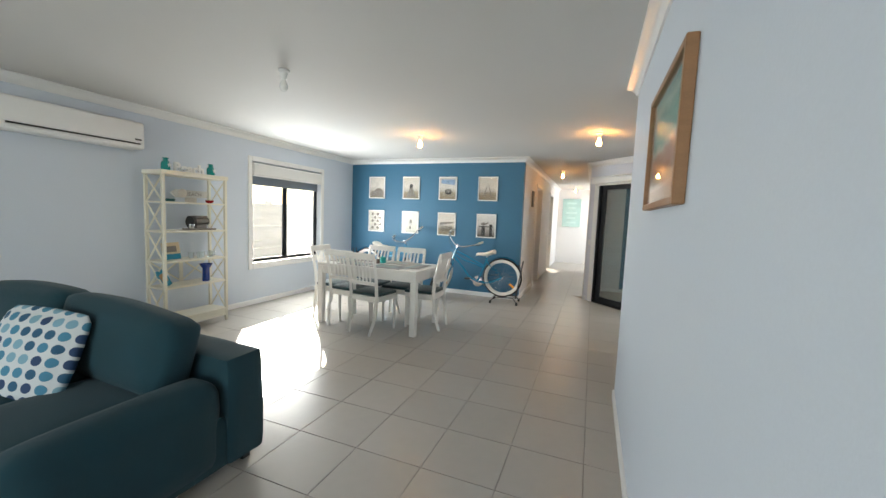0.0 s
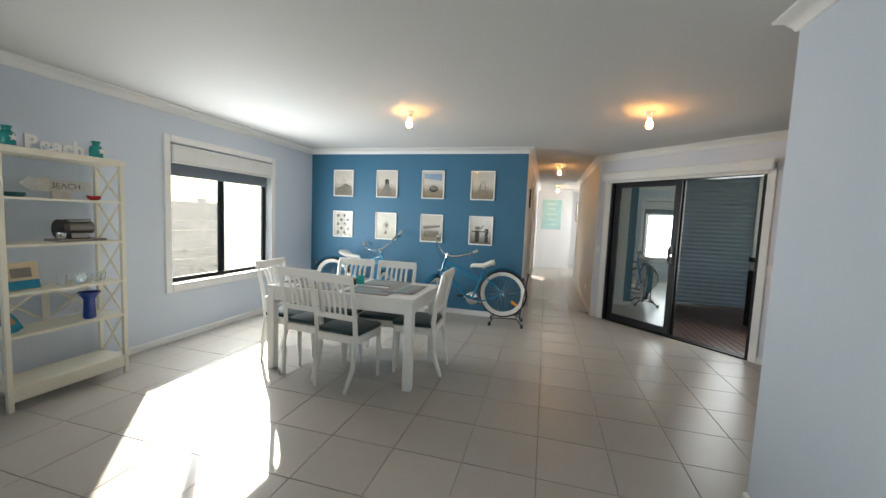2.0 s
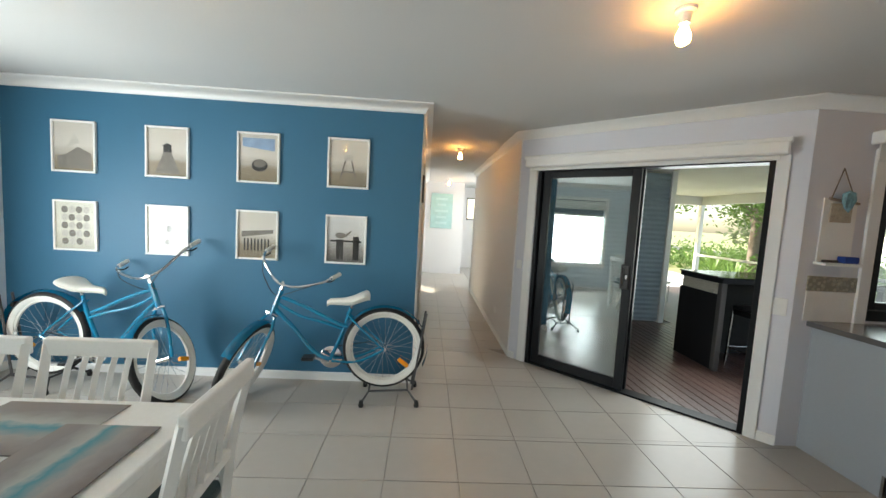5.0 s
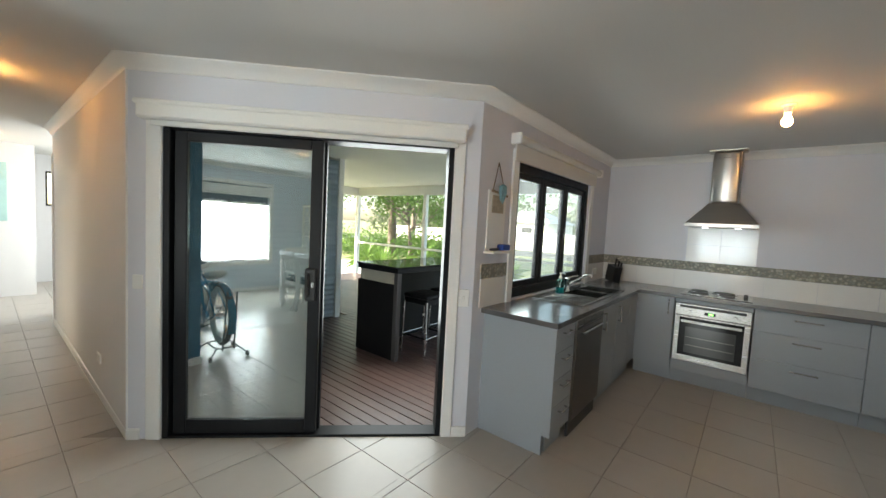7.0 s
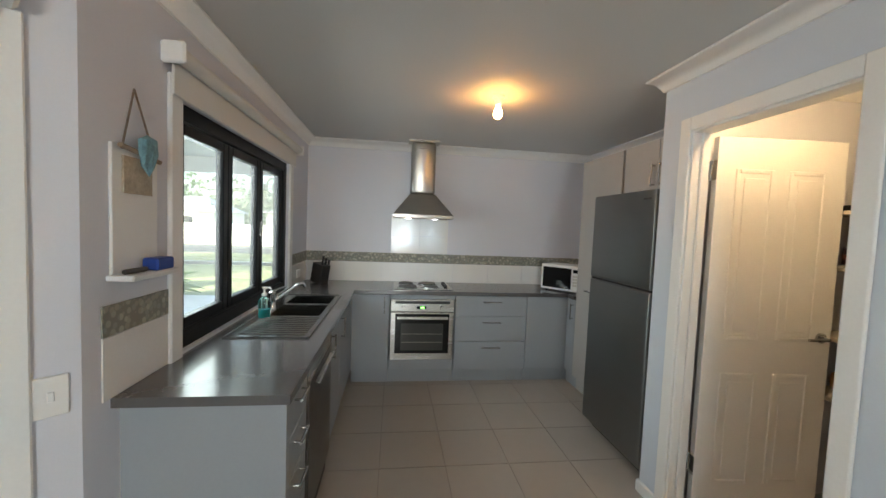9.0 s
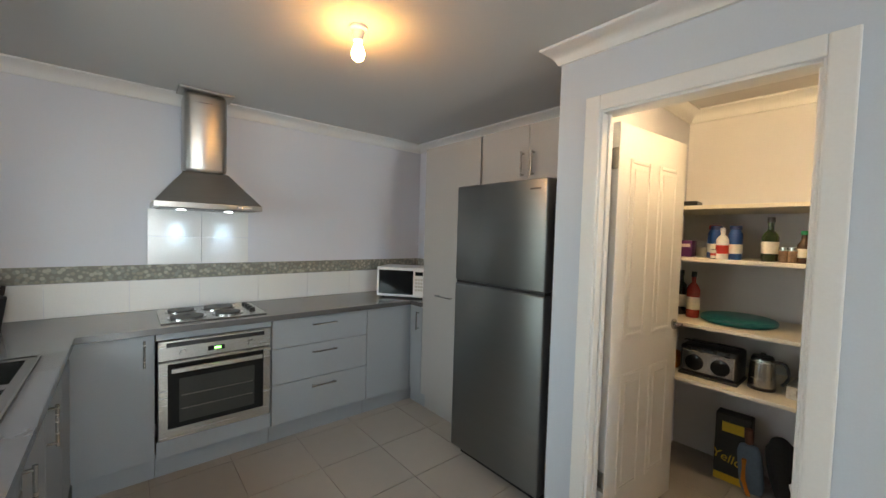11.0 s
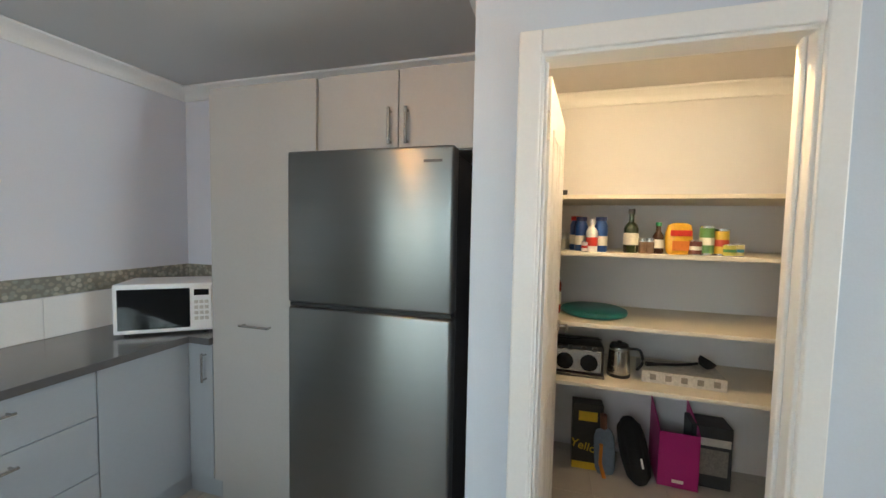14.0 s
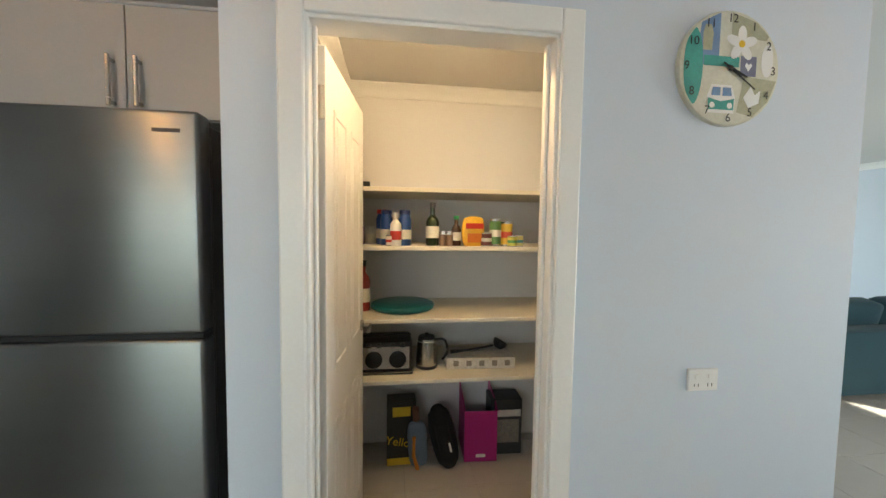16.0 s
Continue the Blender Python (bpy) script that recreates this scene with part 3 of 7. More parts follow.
blind = thing("roller_blind", "white roller blind rolled up in a pelmet above the sliding door", "blind")
part("pelmet", fbox(DIAG, (0.09, -0.085, 2.025), (2.085, -0.001, 2.125), 0.012), TRIM, blind)
part("pelmet_lip", fbox(DIAG, (0.08, -0.095, 2.105), (2.095, -0.0005, 2.135), 0.008), TRIM, blind)
part("bottom_rail", fbox(DIAG, (0.15, -0.05, 1.99), (2.04, -0.03, 2.024), 0.006), BLINDM, blind)

# pantry doorway
door = tagged(new("door_2"), "white panelled pantry door standing open inwards", "door", kind="structure")
PX0, PX1, PH = 1.545, 2.245, 2.046
for lo, hi in [((PX1 - 0.002, YP - 0.1, 0), (PX1 + 0.018, YP + 0.002, PH + 0.018)), ((PX0 - 0.018, YP - 0.1, 0), (PX0 + 0.002, YP + 0.002, PH + 0.018)), ((PX0, YP - 0.1, PH - 0.002), (PX1, YP + 0.002, PH + 0.018)),
               ((PX1 - 0.014, YP - 0.062, 0), (PX1 - 0.002, YP - 0.042, PH)), ((PX0 + 0.002, YP - 0.062, 0), (PX0 + 0.014, YP - 0.042, PH))]:
    part("jamb", box(lo, hi, 0.003), TRIM, door)
for x0, x1 in ((PX1 + 0.008, PX1 + 0.078), (PX0 - 0.078, PX0 - 0.008)):
    part("architrave", box((x0, YP, 0), (x1, YP + 0.016, PH + 0.078), 0.006, seg=2), TRIM, door)
part("architrave", box((PX0 - 0.008, YP, PH + 0.008), (PX1 + 0.008, YP + 0.016, PH + 0.078), 0.006, seg=2), TRIM, door)
ANG = 85.0
PD = Matrix.Translation((PX1 - 0.006, YP - 0.125, 0.012)) @ Matrix.Rotation(radians(ANG), 4, "Z") @ Matrix.Rotation(radians(180), 4, "Z")
LW, LH, LT = 0.69, 2.018, 0.036


def leaf_parts(M, parent):
    leaf = part("door_leaf", fbox(M, (0, -LT / 2, 0), (LW, LT / 2, LH), 0.002), TRIM, parent)
    for x0, x1 in ((0.10, 0.305), (0.385, 0.59)):
        for z0, z1 in ((0.20, 0.80), (0.98, 1.86)):
            for s in (-1, 1):
                y = s * LT / 2
                fr = bmesh.new()
                for lo, hi in [((x0, 0, z0), (x0 + 0.022, 0, z1)), ((x1 - 0.022, 0, z0), (x1, 0, z1)), ((x0 + 0.022, 0, z0), (x1 - 0.022, 0, z0 + 0.022)), ((x0 + 0.022, 0, z1 - 0.022), (x1 - 0.022, 0, z1))]:
                    box((lo[0], y - 0.004, lo[2]), (hi[0], y + 0.004, hi[2]), 0.003, fr, m=M)
                box((x0 + 0.045, y - 0.003, z0 + 0.045), (x1 - 0.045, y + 0.003, z1 - 0.045), 0.0025, fr, m=M)
                part("raised_panel", fr, TRIM, leaf)
    for s in (-1, 1):
        hn = bmesh.new()
        rod(M @ Vector((LW - 0.06, s * LT / 2, 1.0)), M @ Vector((LW - 0.06, s * (LT / 2 + 0.012), 1.0)), 0.026, hn, 16)
        rod(M @ Vector((LW - 0.06, s * LT / 2, 1.0)), M @ Vector((LW - 0.06, s * (LT / 2 + 0.05), 1.0)), 0.009, hn, 12)
        tube([M @ Vector((LW - 0.06, s * (LT / 2 + 0.045), 1.0)), M @ Vector((LW - 0.10, s * (LT / 2 + 0.052), 1.002)), M @ Vector((LW - 0.17, s * (LT / 2 + 0.05), 0.998))], 0.008, hn)
        part("handle", hn, STEEL, leaf, smooth=True)
    for z in (0.24, 1.80):
        hb = bmesh.new()
        rod(M @ Vector((-0.004, LT / 2 + 0.004, z)), M @ Vector((-0.004, LT / 2 + 0.004, z + 0.1)), 0.007, hb, 10)
        box((-0.002, LT / 2 - 0.034, z), (0.0, LT / 2, z + 0.1), 0, hb, m=M)
        part("hinge", hb, STEEL, leaf)


leaf_parts(PD, door)

# hallway: open doors and trims
for i, y0 in enumerate((YB + 1.62, YB + 4.12)):
    d = tagged(new("door_%d" % (3 + i)), "white painted architrave of a hallway doorway", "door frame", kind="structure")
    for lo, hi in [((XH0, y0 - 0.07, 0), (XH0 + 0.016, y0, 2.11)), ((XH0, y0 + 0.8, 0), (XH0 + 0.016, y0 + 0.87, 2.11)), ((XH0, y0, 2.04), (XH0 + 0.016, y0 + 0.8, 2.11))]:
        part("architrave", box(lo, hi, 0.005), TRIM, d)
d = tagged(new("door_5"), "white hallway door standing open", "door", kind="structure")
leaf_parts(Matrix.Translation((XH1 + 0.05, 11.24, 0.012)) @ Matrix.Rotation(radians(8), 4, "Z") @ Matrix.Rotation(radians(60), 4, "Z"), d)
part("architrave", box((XH1 - 0.012, 11.13, 0), (XH1 + 0.1, 11.215, 2.1), 0.005), TRIM, d)
w = tagged(new("window_3"), "small black framed window in the room beyond the hallway", "window", kind="structure")
for lo, hi in [((0.35, 14.9, 1.45), (0.375, 14.96, 2.1)), ((0.725, 14.9, 1.45), (0.75, 14.96, 2.1)), ((0.375, 14.9, 1.45), (0.725, 14.96, 1.48)), ((0.375, 14.9, 2.07), (0.725, 14.96, 2.1))]:
    part("window_frame", box(lo, hi, 0.003), BLACKFRAME, w)
g = part("pane", box((0.375, 14.93, 1.48), (0.725, 14.934, 2.07)), GLASS, w)
g.visible_shadow = False
# assumed living room window behind the start, never in view, added for its light
w = tagged(new("window_4"), "assumed wide living room window, out of view", "window", kind="structure")
for x in (XR - 0.6, -1.2, -2.0, XR - 3.8 + 0.04):
    part("window_frame", box((x - 0.04, YF - 0.08, 0.25), (x, YF - 0.03, 2.2), 0.004), BLACKFRAME, w)
for z in (0.25, 2.16):
    part("window_frame", box((XR - 3.76, YF - 0.08, z), (XR - 0.64, YF - 0.03, z + 0.04), 0.004), BLACKFRAME, w)


# ---------------------------------------------------------------- lamps
def ceiling_bulb(x, y, lit=True, glow=None):
    t = thing("ceiling_bulb", ("bare warm bulb glowing in a white batten holder" if lit else "bare unlit bulb in a white batten holder") + " on the ceiling", "light bulb", "ceiling bulbs", Matrix.Translation((x, y, H)))
    part("batten_holder", lathe([(0.042, 0.0), (0.042, -0.012), (0.028, -0.020), (0.022, -0.045), (0.021, -0.062)][::-1]), WHITEP, t, smooth=True)
    part("bulb", lathe([(0.0005, -0.150), (0.012, -0.148), (0.024, -0.139), (0.030, -0.122), (0.028, -0.104), (0.019, -0.084), (0.014, -0.070), (0.014, -0.060)]), (glow or BULB) if lit else BULBOFF, t, smooth=True)
    return t


ceiling_bulb(-1.93, 4.93)
ceiling_bulb(0.225, 5.17)
ceiling_bulb(2.975, 4.415)
ceiling_bulb(-1.96, 2.63, False)
ceiling_bulb(-0.42, 8.65)
ceiling_bulb(-0.33, 12.7)
ceiling_bulb(1.8, 3.36, glow=PANTRYBULB)


# ---------------------------------------------------------------- dining
def dining_chair():
    t = thing("dining_chair", "white painted dining chair with slatted back and dark green seat pad", "chair", "chairs round the table")
    w, dp = 0.205, 0.185
    part("seat", box((-w + 0.005, -dp + 0.01, 0.435), (w - 0.005, dp + 0.01, 0.475), 0.016, seg=2), SEATM, t, "dark green padded seat", smooth=True)
    fr = bmesh.new()
    for lo, hi in [((-w + 0.02, dp - 0.022, 0.375), (w - 0.02, dp, 0.434)), ((-w + 0.02, -dp, 0.375), (w - 0.02, -dp + 0.022, 0.434)), ((-w, -dp + 0.02, 0.375), (-w + 0.022, dp - 0.02, 0.434)), ((w - 0.022, -dp + 0.02, 0.375), (w, dp - 0.02, 0.434))]:
        box(lo, hi, 0.003, fr)
    part("seat_frame", fr, CHAIRW, t)
    for sx in (-1, 1):
        part("leg", tube([(sx * (w - 0.02), dp - 0.02, 0.43), (sx * (w - 0.02), dp - 0.018, 0.2), (sx * (w - 0.024), dp - 0.012, 0.0)], [0.023, 0.021, 0.015], n=4), CHAIRW, t)
        part("rear_leg", tube([(sx * (w - 0.058), -dp - 0.065, 0.0), (sx * (w - 0.022), -dp - 0.02, 0.18), (sx * (w - 0.018), -dp + 0.008, 0.42), (sx * (w - 0.016), -dp - 0.01, 0.62), (sx * (w - 0.012), -dp - 0.07, 0.905)], [0.017, 0.021, 0.024, 0.022, 0.018], n=4), CHAIRW, t)
    back = part("backrest", box((-w + 0.002, -dp - 0.088, 0.862), (w - 0.002, -dp - 0.058, 0.932), 0.008, seg=2), CHAIRW, t)
    part("lower_rail", box((-w + 0.02, -dp - 0.018, 0.565), (w - 0.02, -dp + 0.004, 0.605), 0.004), CHAIRW, back)
    for i in range(5):
        x = -0.105 + i * 0.0525
        part("slat", tube([(x, -dp - 0.006, 0.60), (x, -dp - 0.018, 0.70), (x, -dp - 0.05, 0.82), (x, -dp - 0.072, 0.868)], 0.0125, n=4), CHAIRW, back)
    return t


ch = dining_chair()
ch.matrix_world = pose(-2.525, 4.35, 0, 0, 0, -5)
for x, y, a in [(-2.175, 4.20, -7), (-2.53, 4.72, 180), (-2.07, 4.73, 181), (-1.705, 4.65, 92), (-2.90, 4.46, -86)]:
    c = copy_thing(ch, pose(x + 0.035, y + 0.03, 0, 0, 0, a))
tab = thing("dining_table", "white painted rectangular dining table", "table")
TX0, TX1, TY0, TY1 = -2.915, -1.555, 4.16, 4.90
part("tabletop", box((TX0, TY0, 0.715), (TX1, TY1, 0.75), 0.006, seg=2), CHAIRW, tab)
for lo, hi in [((TX0 + 0.07, TY0 + 0.015, 0.62), (TX1 - 0.07, TY0 + 0.04, 0.714)), ((TX0 + 0.07, TY1 - 0.04, 0.62), (TX1 - 0.07, TY1 - 0.015, 0.714)), ((TX0 + 0.015, TY0 + 0.07, 0.62), (TX0 + 0.04, TY1 - 0.07, 0.714)), ((TX1 - 0.04, TY0 + 0.07, 0.62), (TX1 - 0.015, TY1 - 0.07, 0.714))]:
    part("apron", box(lo, hi, 0.003), CHAIRW, tab)
for x in (TX0 + 0.005, TX1 - 0.075):
    for y in (TY0 + 0.005, TY1 - 0.075):
        part("leg", box((x, y, 0), (x + 0.07, y + 0.07, 0.714), 0.005), CHAIRW, tab)


def art(name, stops, axis="Z", scale=1.0, noise=0.25, detail=5.0, rough=0.55):
    """A print: bands of colour along one axis of the sheet (0 to 1), broken by noise."""
    m = bpy.data.materials.new(name)
    m.use_nodes = True
    n, l = m.node_tree.nodes, m.node_tree.links
    b = n["Principled BSDF"]
    b.inputs["Roughness"].default_value = rough
    tc, sp, no, ma, cr = n.new("ShaderNodeTexCoord"), n.new("ShaderNodeSeparateXYZ"), n.new("ShaderNodeTexNoise"), n.new("ShaderNodeMath"), n.new("ShaderNodeValToRGB")
    l.new(tc.outputs["Generated"], sp.inputs[0])
    no.inputs["Scale"].default_value, no.inputs["Detail"].default_value = 3.0 * scale, detail
    l.new(tc.outputs["Generated"], no.inputs["Vector"])
    ma.operation = "MULTIPLY_ADD"
    l.new(no.outputs[0], ma.inputs[0])
    ma.inputs[1].default_value = noise
    l.new(sp.outputs[axis], ma.inputs[2])
    sb = n.new("ShaderNodeMath")
    sb.operation = "SUBTRACT"
    l.new(ma.outputs[0], sb.inputs[0])
    sb.inputs[1].default_value = noise * 0.5
    while len(cr.color_ramp.elements) < len(stops):
        cr.color_ramp.elements.new(0.5)
    for i, (p, c) in enumerate(stops):
        cr.color_ramp.elements[i].position, cr.color_ramp.elements[i].color = p, (*c, 1)
    l.new(sb.outputs[0], cr.inputs[0])
    l.new(cr.outputs[0], b.inputs["Base Color"])
    return m


MATART = art("placemat_print", [(0.0, (0.16, 0.13, 0.12)), (0.3, (0.30, 0.27, 0.25)), (0.48, (0.04, 0.22, 0.27)), (0.56, (0.36, 0.36, 0.34)), (0.8, (0.20, 0.18, 0.17)), (1.0, (0.24, 0.20, 0.18))], "Y", 2.0, 0.25, rough=0.3)
for x, y, a in [(-2.49, 4.31, 0), (-2.03, 4.31, 0), (-2.51, 4.69, 0), (-2.05, 4.69, 0), (-1.80, 4.50, 90), (-2.75, 4.50, 90)]:
    solid("placemat", box((-0.2, -0.145, 0.0), (0.2, 0.145, 0.004), 0.0015), MATART, "grey placemat with a teal stripe on the table", "placemat", "placemats", m=pose(x + 0.035, y + 0.03, 0.755 if a else 0.7505, 0, 0, a))
TEALG = glass("teal_glass", (0.02, 0.55, 0.50), 0.05)
solid("candle_cup", lathe([(0.035, 0), (0.038, 0.01), (0.040, 0.075), (0.036, 0.075), (0.033, 0.015), (0.0005, 0.014)]), mat("teal_cup", (0.02, 0.42, 0.40), 0.25, bump=0.0), "small turquoise candle cup on the table", "candle holder", smooth=True, m=pose(-2.235, 4.59, 0.7505))
solid("candle_cup", lathe([(0.022, 0), (0.024, 0.01), (0.024, 0.055), (0.0005, 0.055)]), mat("brown_cup", (0.06, 0.03, 0.02), 0.3, bump=0.0), "small brown candle cup on the table", "candle holder", smooth=True, m=pose(-2.265, 4.52, 0.7505))


# ---------------------------------------------------------------- pictures
def flat_poly(pts, y, thick=0.0008):
    return prism([(p[0], p[1]) for p in pts], 0, thick, m=Matrix(((1, 0, 0, 0), (0, 0, -1, y), (0, 1, 0, 0), (0, 0, 0, 1))))


def ell(cx, cz, rx, rz, n=20):
    return [(cx + rx * math.cos(2 * math.pi * k / n), cz + rz * math.sin(2 * math.pi * k / n)) for k in range(n)]


GREYINK = mat("grey_print_ink", (0.20, 0.18, 0.155), 0.6, vary=0.3, scale=30, bump=0)
DARKINK = mat("dark_print_ink", (0.035, 0.032, 0.03), 0.6, vary=0.3, scale=30, bump=0)
PALEINK = mat("pale_print_ink", (0.55, 0.52, 0.47), 0.6, vary=0.15, scale=30, bump=0)
SKYINK = mat("blue_print_ink", (0.25, 0.36, 0.52), 0.6, vary=0.3, scale=12, bump=0)
SAND = [(0.0, (0.22, 0.18, 0.12)), (0.28, (0.30, 0.25, 0.18)), (0.36, (0.46, 0.42, 0.36)), (0.55, (0.66, 0.62, 0.56)), (1.0, (0.60, 0.56, 0.50))]
GREYS = [(0.0, (0.10, 0.09, 0.085)), (0.3, (0.32, 0.30, 0.28)), (0.5, (0.55, 0.54, 0.52)), (1.0, (0.70, 0.70, 0.70))]
ARTS = [art("beach_print_%d" % i, SAND if i in (0, 1, 2, 3, 6) else GREYS, "Z", 1.2, 0.18, rough=0.3) for i in range(8)]
PALE = art("shell_print", [(0, (0.48, 0.46, 0.38)), (0.5, (0.72, 0.70, 0.60)), (1, (0.66, 0.65, 0.56))], "Z", 1.0, 0.4, rough=0.3)
LAB = ["dune", "jetty", "rowing boat", "lifeguard tower", "pebbles", "shell", "beach fence", "pelican on posts"]
MOTIF = {
    0: [(GREYINK, [(-0.13, -0.17), (0.13, -0.17), (0.13, -0.05), (0.03, 0.0), (-0.06, -0.06), (-0.13, -0.08)]), (PALEINK, [(-0.05, 0.0), (0.05, 0.03), (0.0, 0.11)])],
    1: [(GREYINK, [(-0.10, -0.17), (0.10, -0.17), (0.03, 0.0), (-0.03, 0.0)]), (DARKINK, [(-0.035, 0.0), (0.035, 0.0), (0.03, 0.05), (-0.03, 0.05)]), (DARKINK, [(-0.045, 0.05), (0.045, 0.05), (0.0, 0.075)])],
    2: [(SKYINK, [(-0.13, 0.09), (0.13, 0.06), (0.13, 0.16), (-0.13, 0.16)]), (DARKINK, ell(0.01, -0.06, 0.065, 0.05)), (GREYINK, ell(0.01, -0.045, 0.05, 0.03))],
    3: [(GREYINK, [(-0.07, -0.13), (-0.058, -0.13), (-0.012, 0.05), (-0.024, 0.05)]), (GREYINK, [(0.07, -0.13), (0.058, -0.13), (0.012, 0.05), (0.024, 0.05)]), (PALEINK, [(-0.04, 0.02), (0.04, 0.02), (0.04, 0.07), (-0.04, 0.07)]), (GREYINK, [(-0.05, -0.075), (0.05, -0.075), (0.05, -0.065), (-0.05, -0.065)])],
    4: [(PALEINK if (i + j) % 2 else GREYINK, ell(-0.085 + 0.057 * i, -0.13 + 0.065 * j, 0.026, 0.028)) for i in range(4) for j in range(5)],
    5: [(PALEINK, ell(0.0, 0.0, 0.05, 0.075)), (GREYINK, ell(0.012, 0.012, 0.025, 0.03)), (GREYINK, [(-0.03, -0.12), (0.03, -0.12), (0.012, -0.07), (-0.012, -0.07)])],
    6: [(GREYINK, [(-0.13, -0.02), (0.13, 0.02), (0.13, 0.05), (-0.13, 0.03)])] + [(DARKINK, [(-0.11 + 0.028 * k, -0.13), (-0.098 + 0.028 * k, -0.13), (-0.098 + 0.028 * k, -0.03), (-0.11 + 0.028 * k, -0.03)]) for k in range(8)],
    7: [(DARKINK, [(-0.08, -0.17), (-0.02, -0.17), (-0.02, 0.0), (-0.08, 0.0)]), (DARKINK, [(0.06, -0.17), (0.11, -0.17), (0.11, 0.03), (0.06, 0.03)]), (GREYINK, ell(-0.045, 0.035, 0.045, 0.025)), (GREYINK, [(-0.01, 0.04), (0.04, 0.08), (0.045, 0.07), (0.0, 0.02)]), (DARKINK, [(-0.13, -0.02), (0.13, -0.02), (0.13, -0.005), (-0.13, -0.005)])],
}
PGLASS = pane_glass("picture_glass", 0.015, (0.98, 0.98, 0.98))
for r, z in enumerate((1.873, 1.235)):
    for k, x in enumerate((-3.69, -2.958, -2.228, -1.492)):
        i = r * 4 + k
        pic = thing("framed_print", "white framed beach print of %s on blue wall" % LAB[i], "picture", "framed beach prints", pose(x, YB, z))
        w, h = 0.172, 0.206
        fr = bmesh.new()
        for lo, hi in [((-w, -0.022, -h), (-w + 0.016, 0, h)), ((w - 0.016, -0.022, -h), (w, 0, h)), ((-w + 0.016, -0.022, -h), (w - 0.016, 0, -h + 0.016)), ((-w + 0.016, -0.022, h - 0.016), (w - 0.016, 0, h))]:
            box(lo, hi, 0.002, fr)
        part("frame", fr, WHITEP, pic)
        sh = part("print", box((-w + 0.016, -0.008, -h + 0.016), (w - 0.016, -0.004, h - 0.016)), PALE if i in (4, 5) else ARTS[i], pic)
        for j, (mm, pts) in enumerate(MOTIF[i]):
            part("motif", flat_poly(pts, -0.009 - 0.0012 * (j % 3)), mm, sh)
        g = part("picture_glass", box((-w + 0.016, -0.018, -h + 0.016), (w - 0.016, -0.016, h - 0.016)), PGLASS, pic)
        g.visible_shadow = False

big = thing("framed_beach_picture", "oak framed aerial beach picture with turquoise sea and pink sand", "picture")
BEACH = art("aerial_beach_print", [(0.0, (0.62, 0.56, 0.50)), (0.16, (0.52, 0.44, 0.38)), (0.24, (0.62, 0.60, 0.56)), (0.32, (0.60, 0.30, 0.20)), (0.46, (0.66, 0.36, 0.26)), (0.50, (0.75, 0.75, 0.70)), (0.56, (0.10, 0.50, 0.44)), (0.80, (0.03, 0.36, 0.32)), (0.86, (0.40, 0.62, 0.56)), (1.0, (0.03, 0.32, 0.30))], "Z", 1.2, 0.20, rough=0.25)
BX = XR
fr = bmesh.new()
for lo, hi in [((-0.035, 1.70, 1.445), (0, 1.725, 1.935)), ((-0.035, 2.39, 1.445), (0, 2.415, 1.935)), ((-0.035, 1.725, 1.445), (0, 2.39, 1.47)), ((-0.035, 1.725, 1.91), (0, 2.39, 1.935))]:
    box((BX + lo[0], lo[1], lo[2]), (BX + hi[0], hi[1], hi[2]), 0.003, fr)
part("frame", fr, TIMBER, big, "oak frame")
part("print", box((BX - 0.012, 1.725, 1.47), (BX - 0.008, 2.39, 1.91)), BEACH, big)
g = part("picture_glass", box((BX - 0.026, 1.725, 1.47), (BX - 0.024, 2.39, 1.91)), PGLASS, big)
g.visible_shadow = False
hp = thing("canvas_print", "pale turquoise canvas with faint lettering on the end wall", "picture")
part("canvas", box((-0.73, YH - 0.035, 1.19), (-0.17, YH, 2.09), 0.004), mat("turquoise_canvas", (0.40, 0.60, 0.58), 0.8, vary=0.12, scale=7, bump=0.03), hp)
for i, (w, z) in enumerate(((0.30, 1.95), (0.22, 1.80), (0.34, 1.64), (0.26, 1.48), (0.30, 1.33))):
    part("lettering", box((-0.45 - w / 2, YH - 0.038, z - 0.03), (-0.45 + w / 2, YH - 0.0352, z + 0.03)), mat("pale_canvas_ink", (0.50, 0.68, 0.66), 0.8, bump=0), hp)
tp = thing("wall_plaque", "small dark framed plaque on the hallway wall", "picture")
part("frame", box((XH0, YB + 0.95, 1.62), (XH0 + 0.02, YB + 1.15, 1.92), 0.004), GREYIRON, tp)
sw = thing("light_switch", "white wall switch plate in the hallway", "switch")
part("plate", box((XH0, YB + 0.32, 1.05), (XH0 + 0.01, YB + 0.39, 1.17), 0.003), WHITEP, sw)
sw = thing("power_socket", "white wall socket low on the hallway wall", "socket")
part("plate", box((XH1 - 0.01, 8.3, 0.28), (XH1, 8.42, 0.35), 0.003), WHITEP, sw)
sw = thing("light_switch", "white switch plate beside the sliding door", "switch")
part("plate", fbox(DIAG, (2.092, -0.01, 0.925), (2.172, 0.0, 1.045), 0.003), WHITEP, sw)
part("rocker", fbox(DIAG, (2.124, -0.014, 0.97), (2.14, -0.009, 1.0), 0.002), WHITEP, sw)
sw = thing("light_switch", "white switch plate at the end of the diagonal wall", "switch")
part("plate", fbox(DIAG, (-0.0 + 0.03, -0.01, 0.98), (0.09, 0.0, 1.07), 0.003), WHITEP, sw)


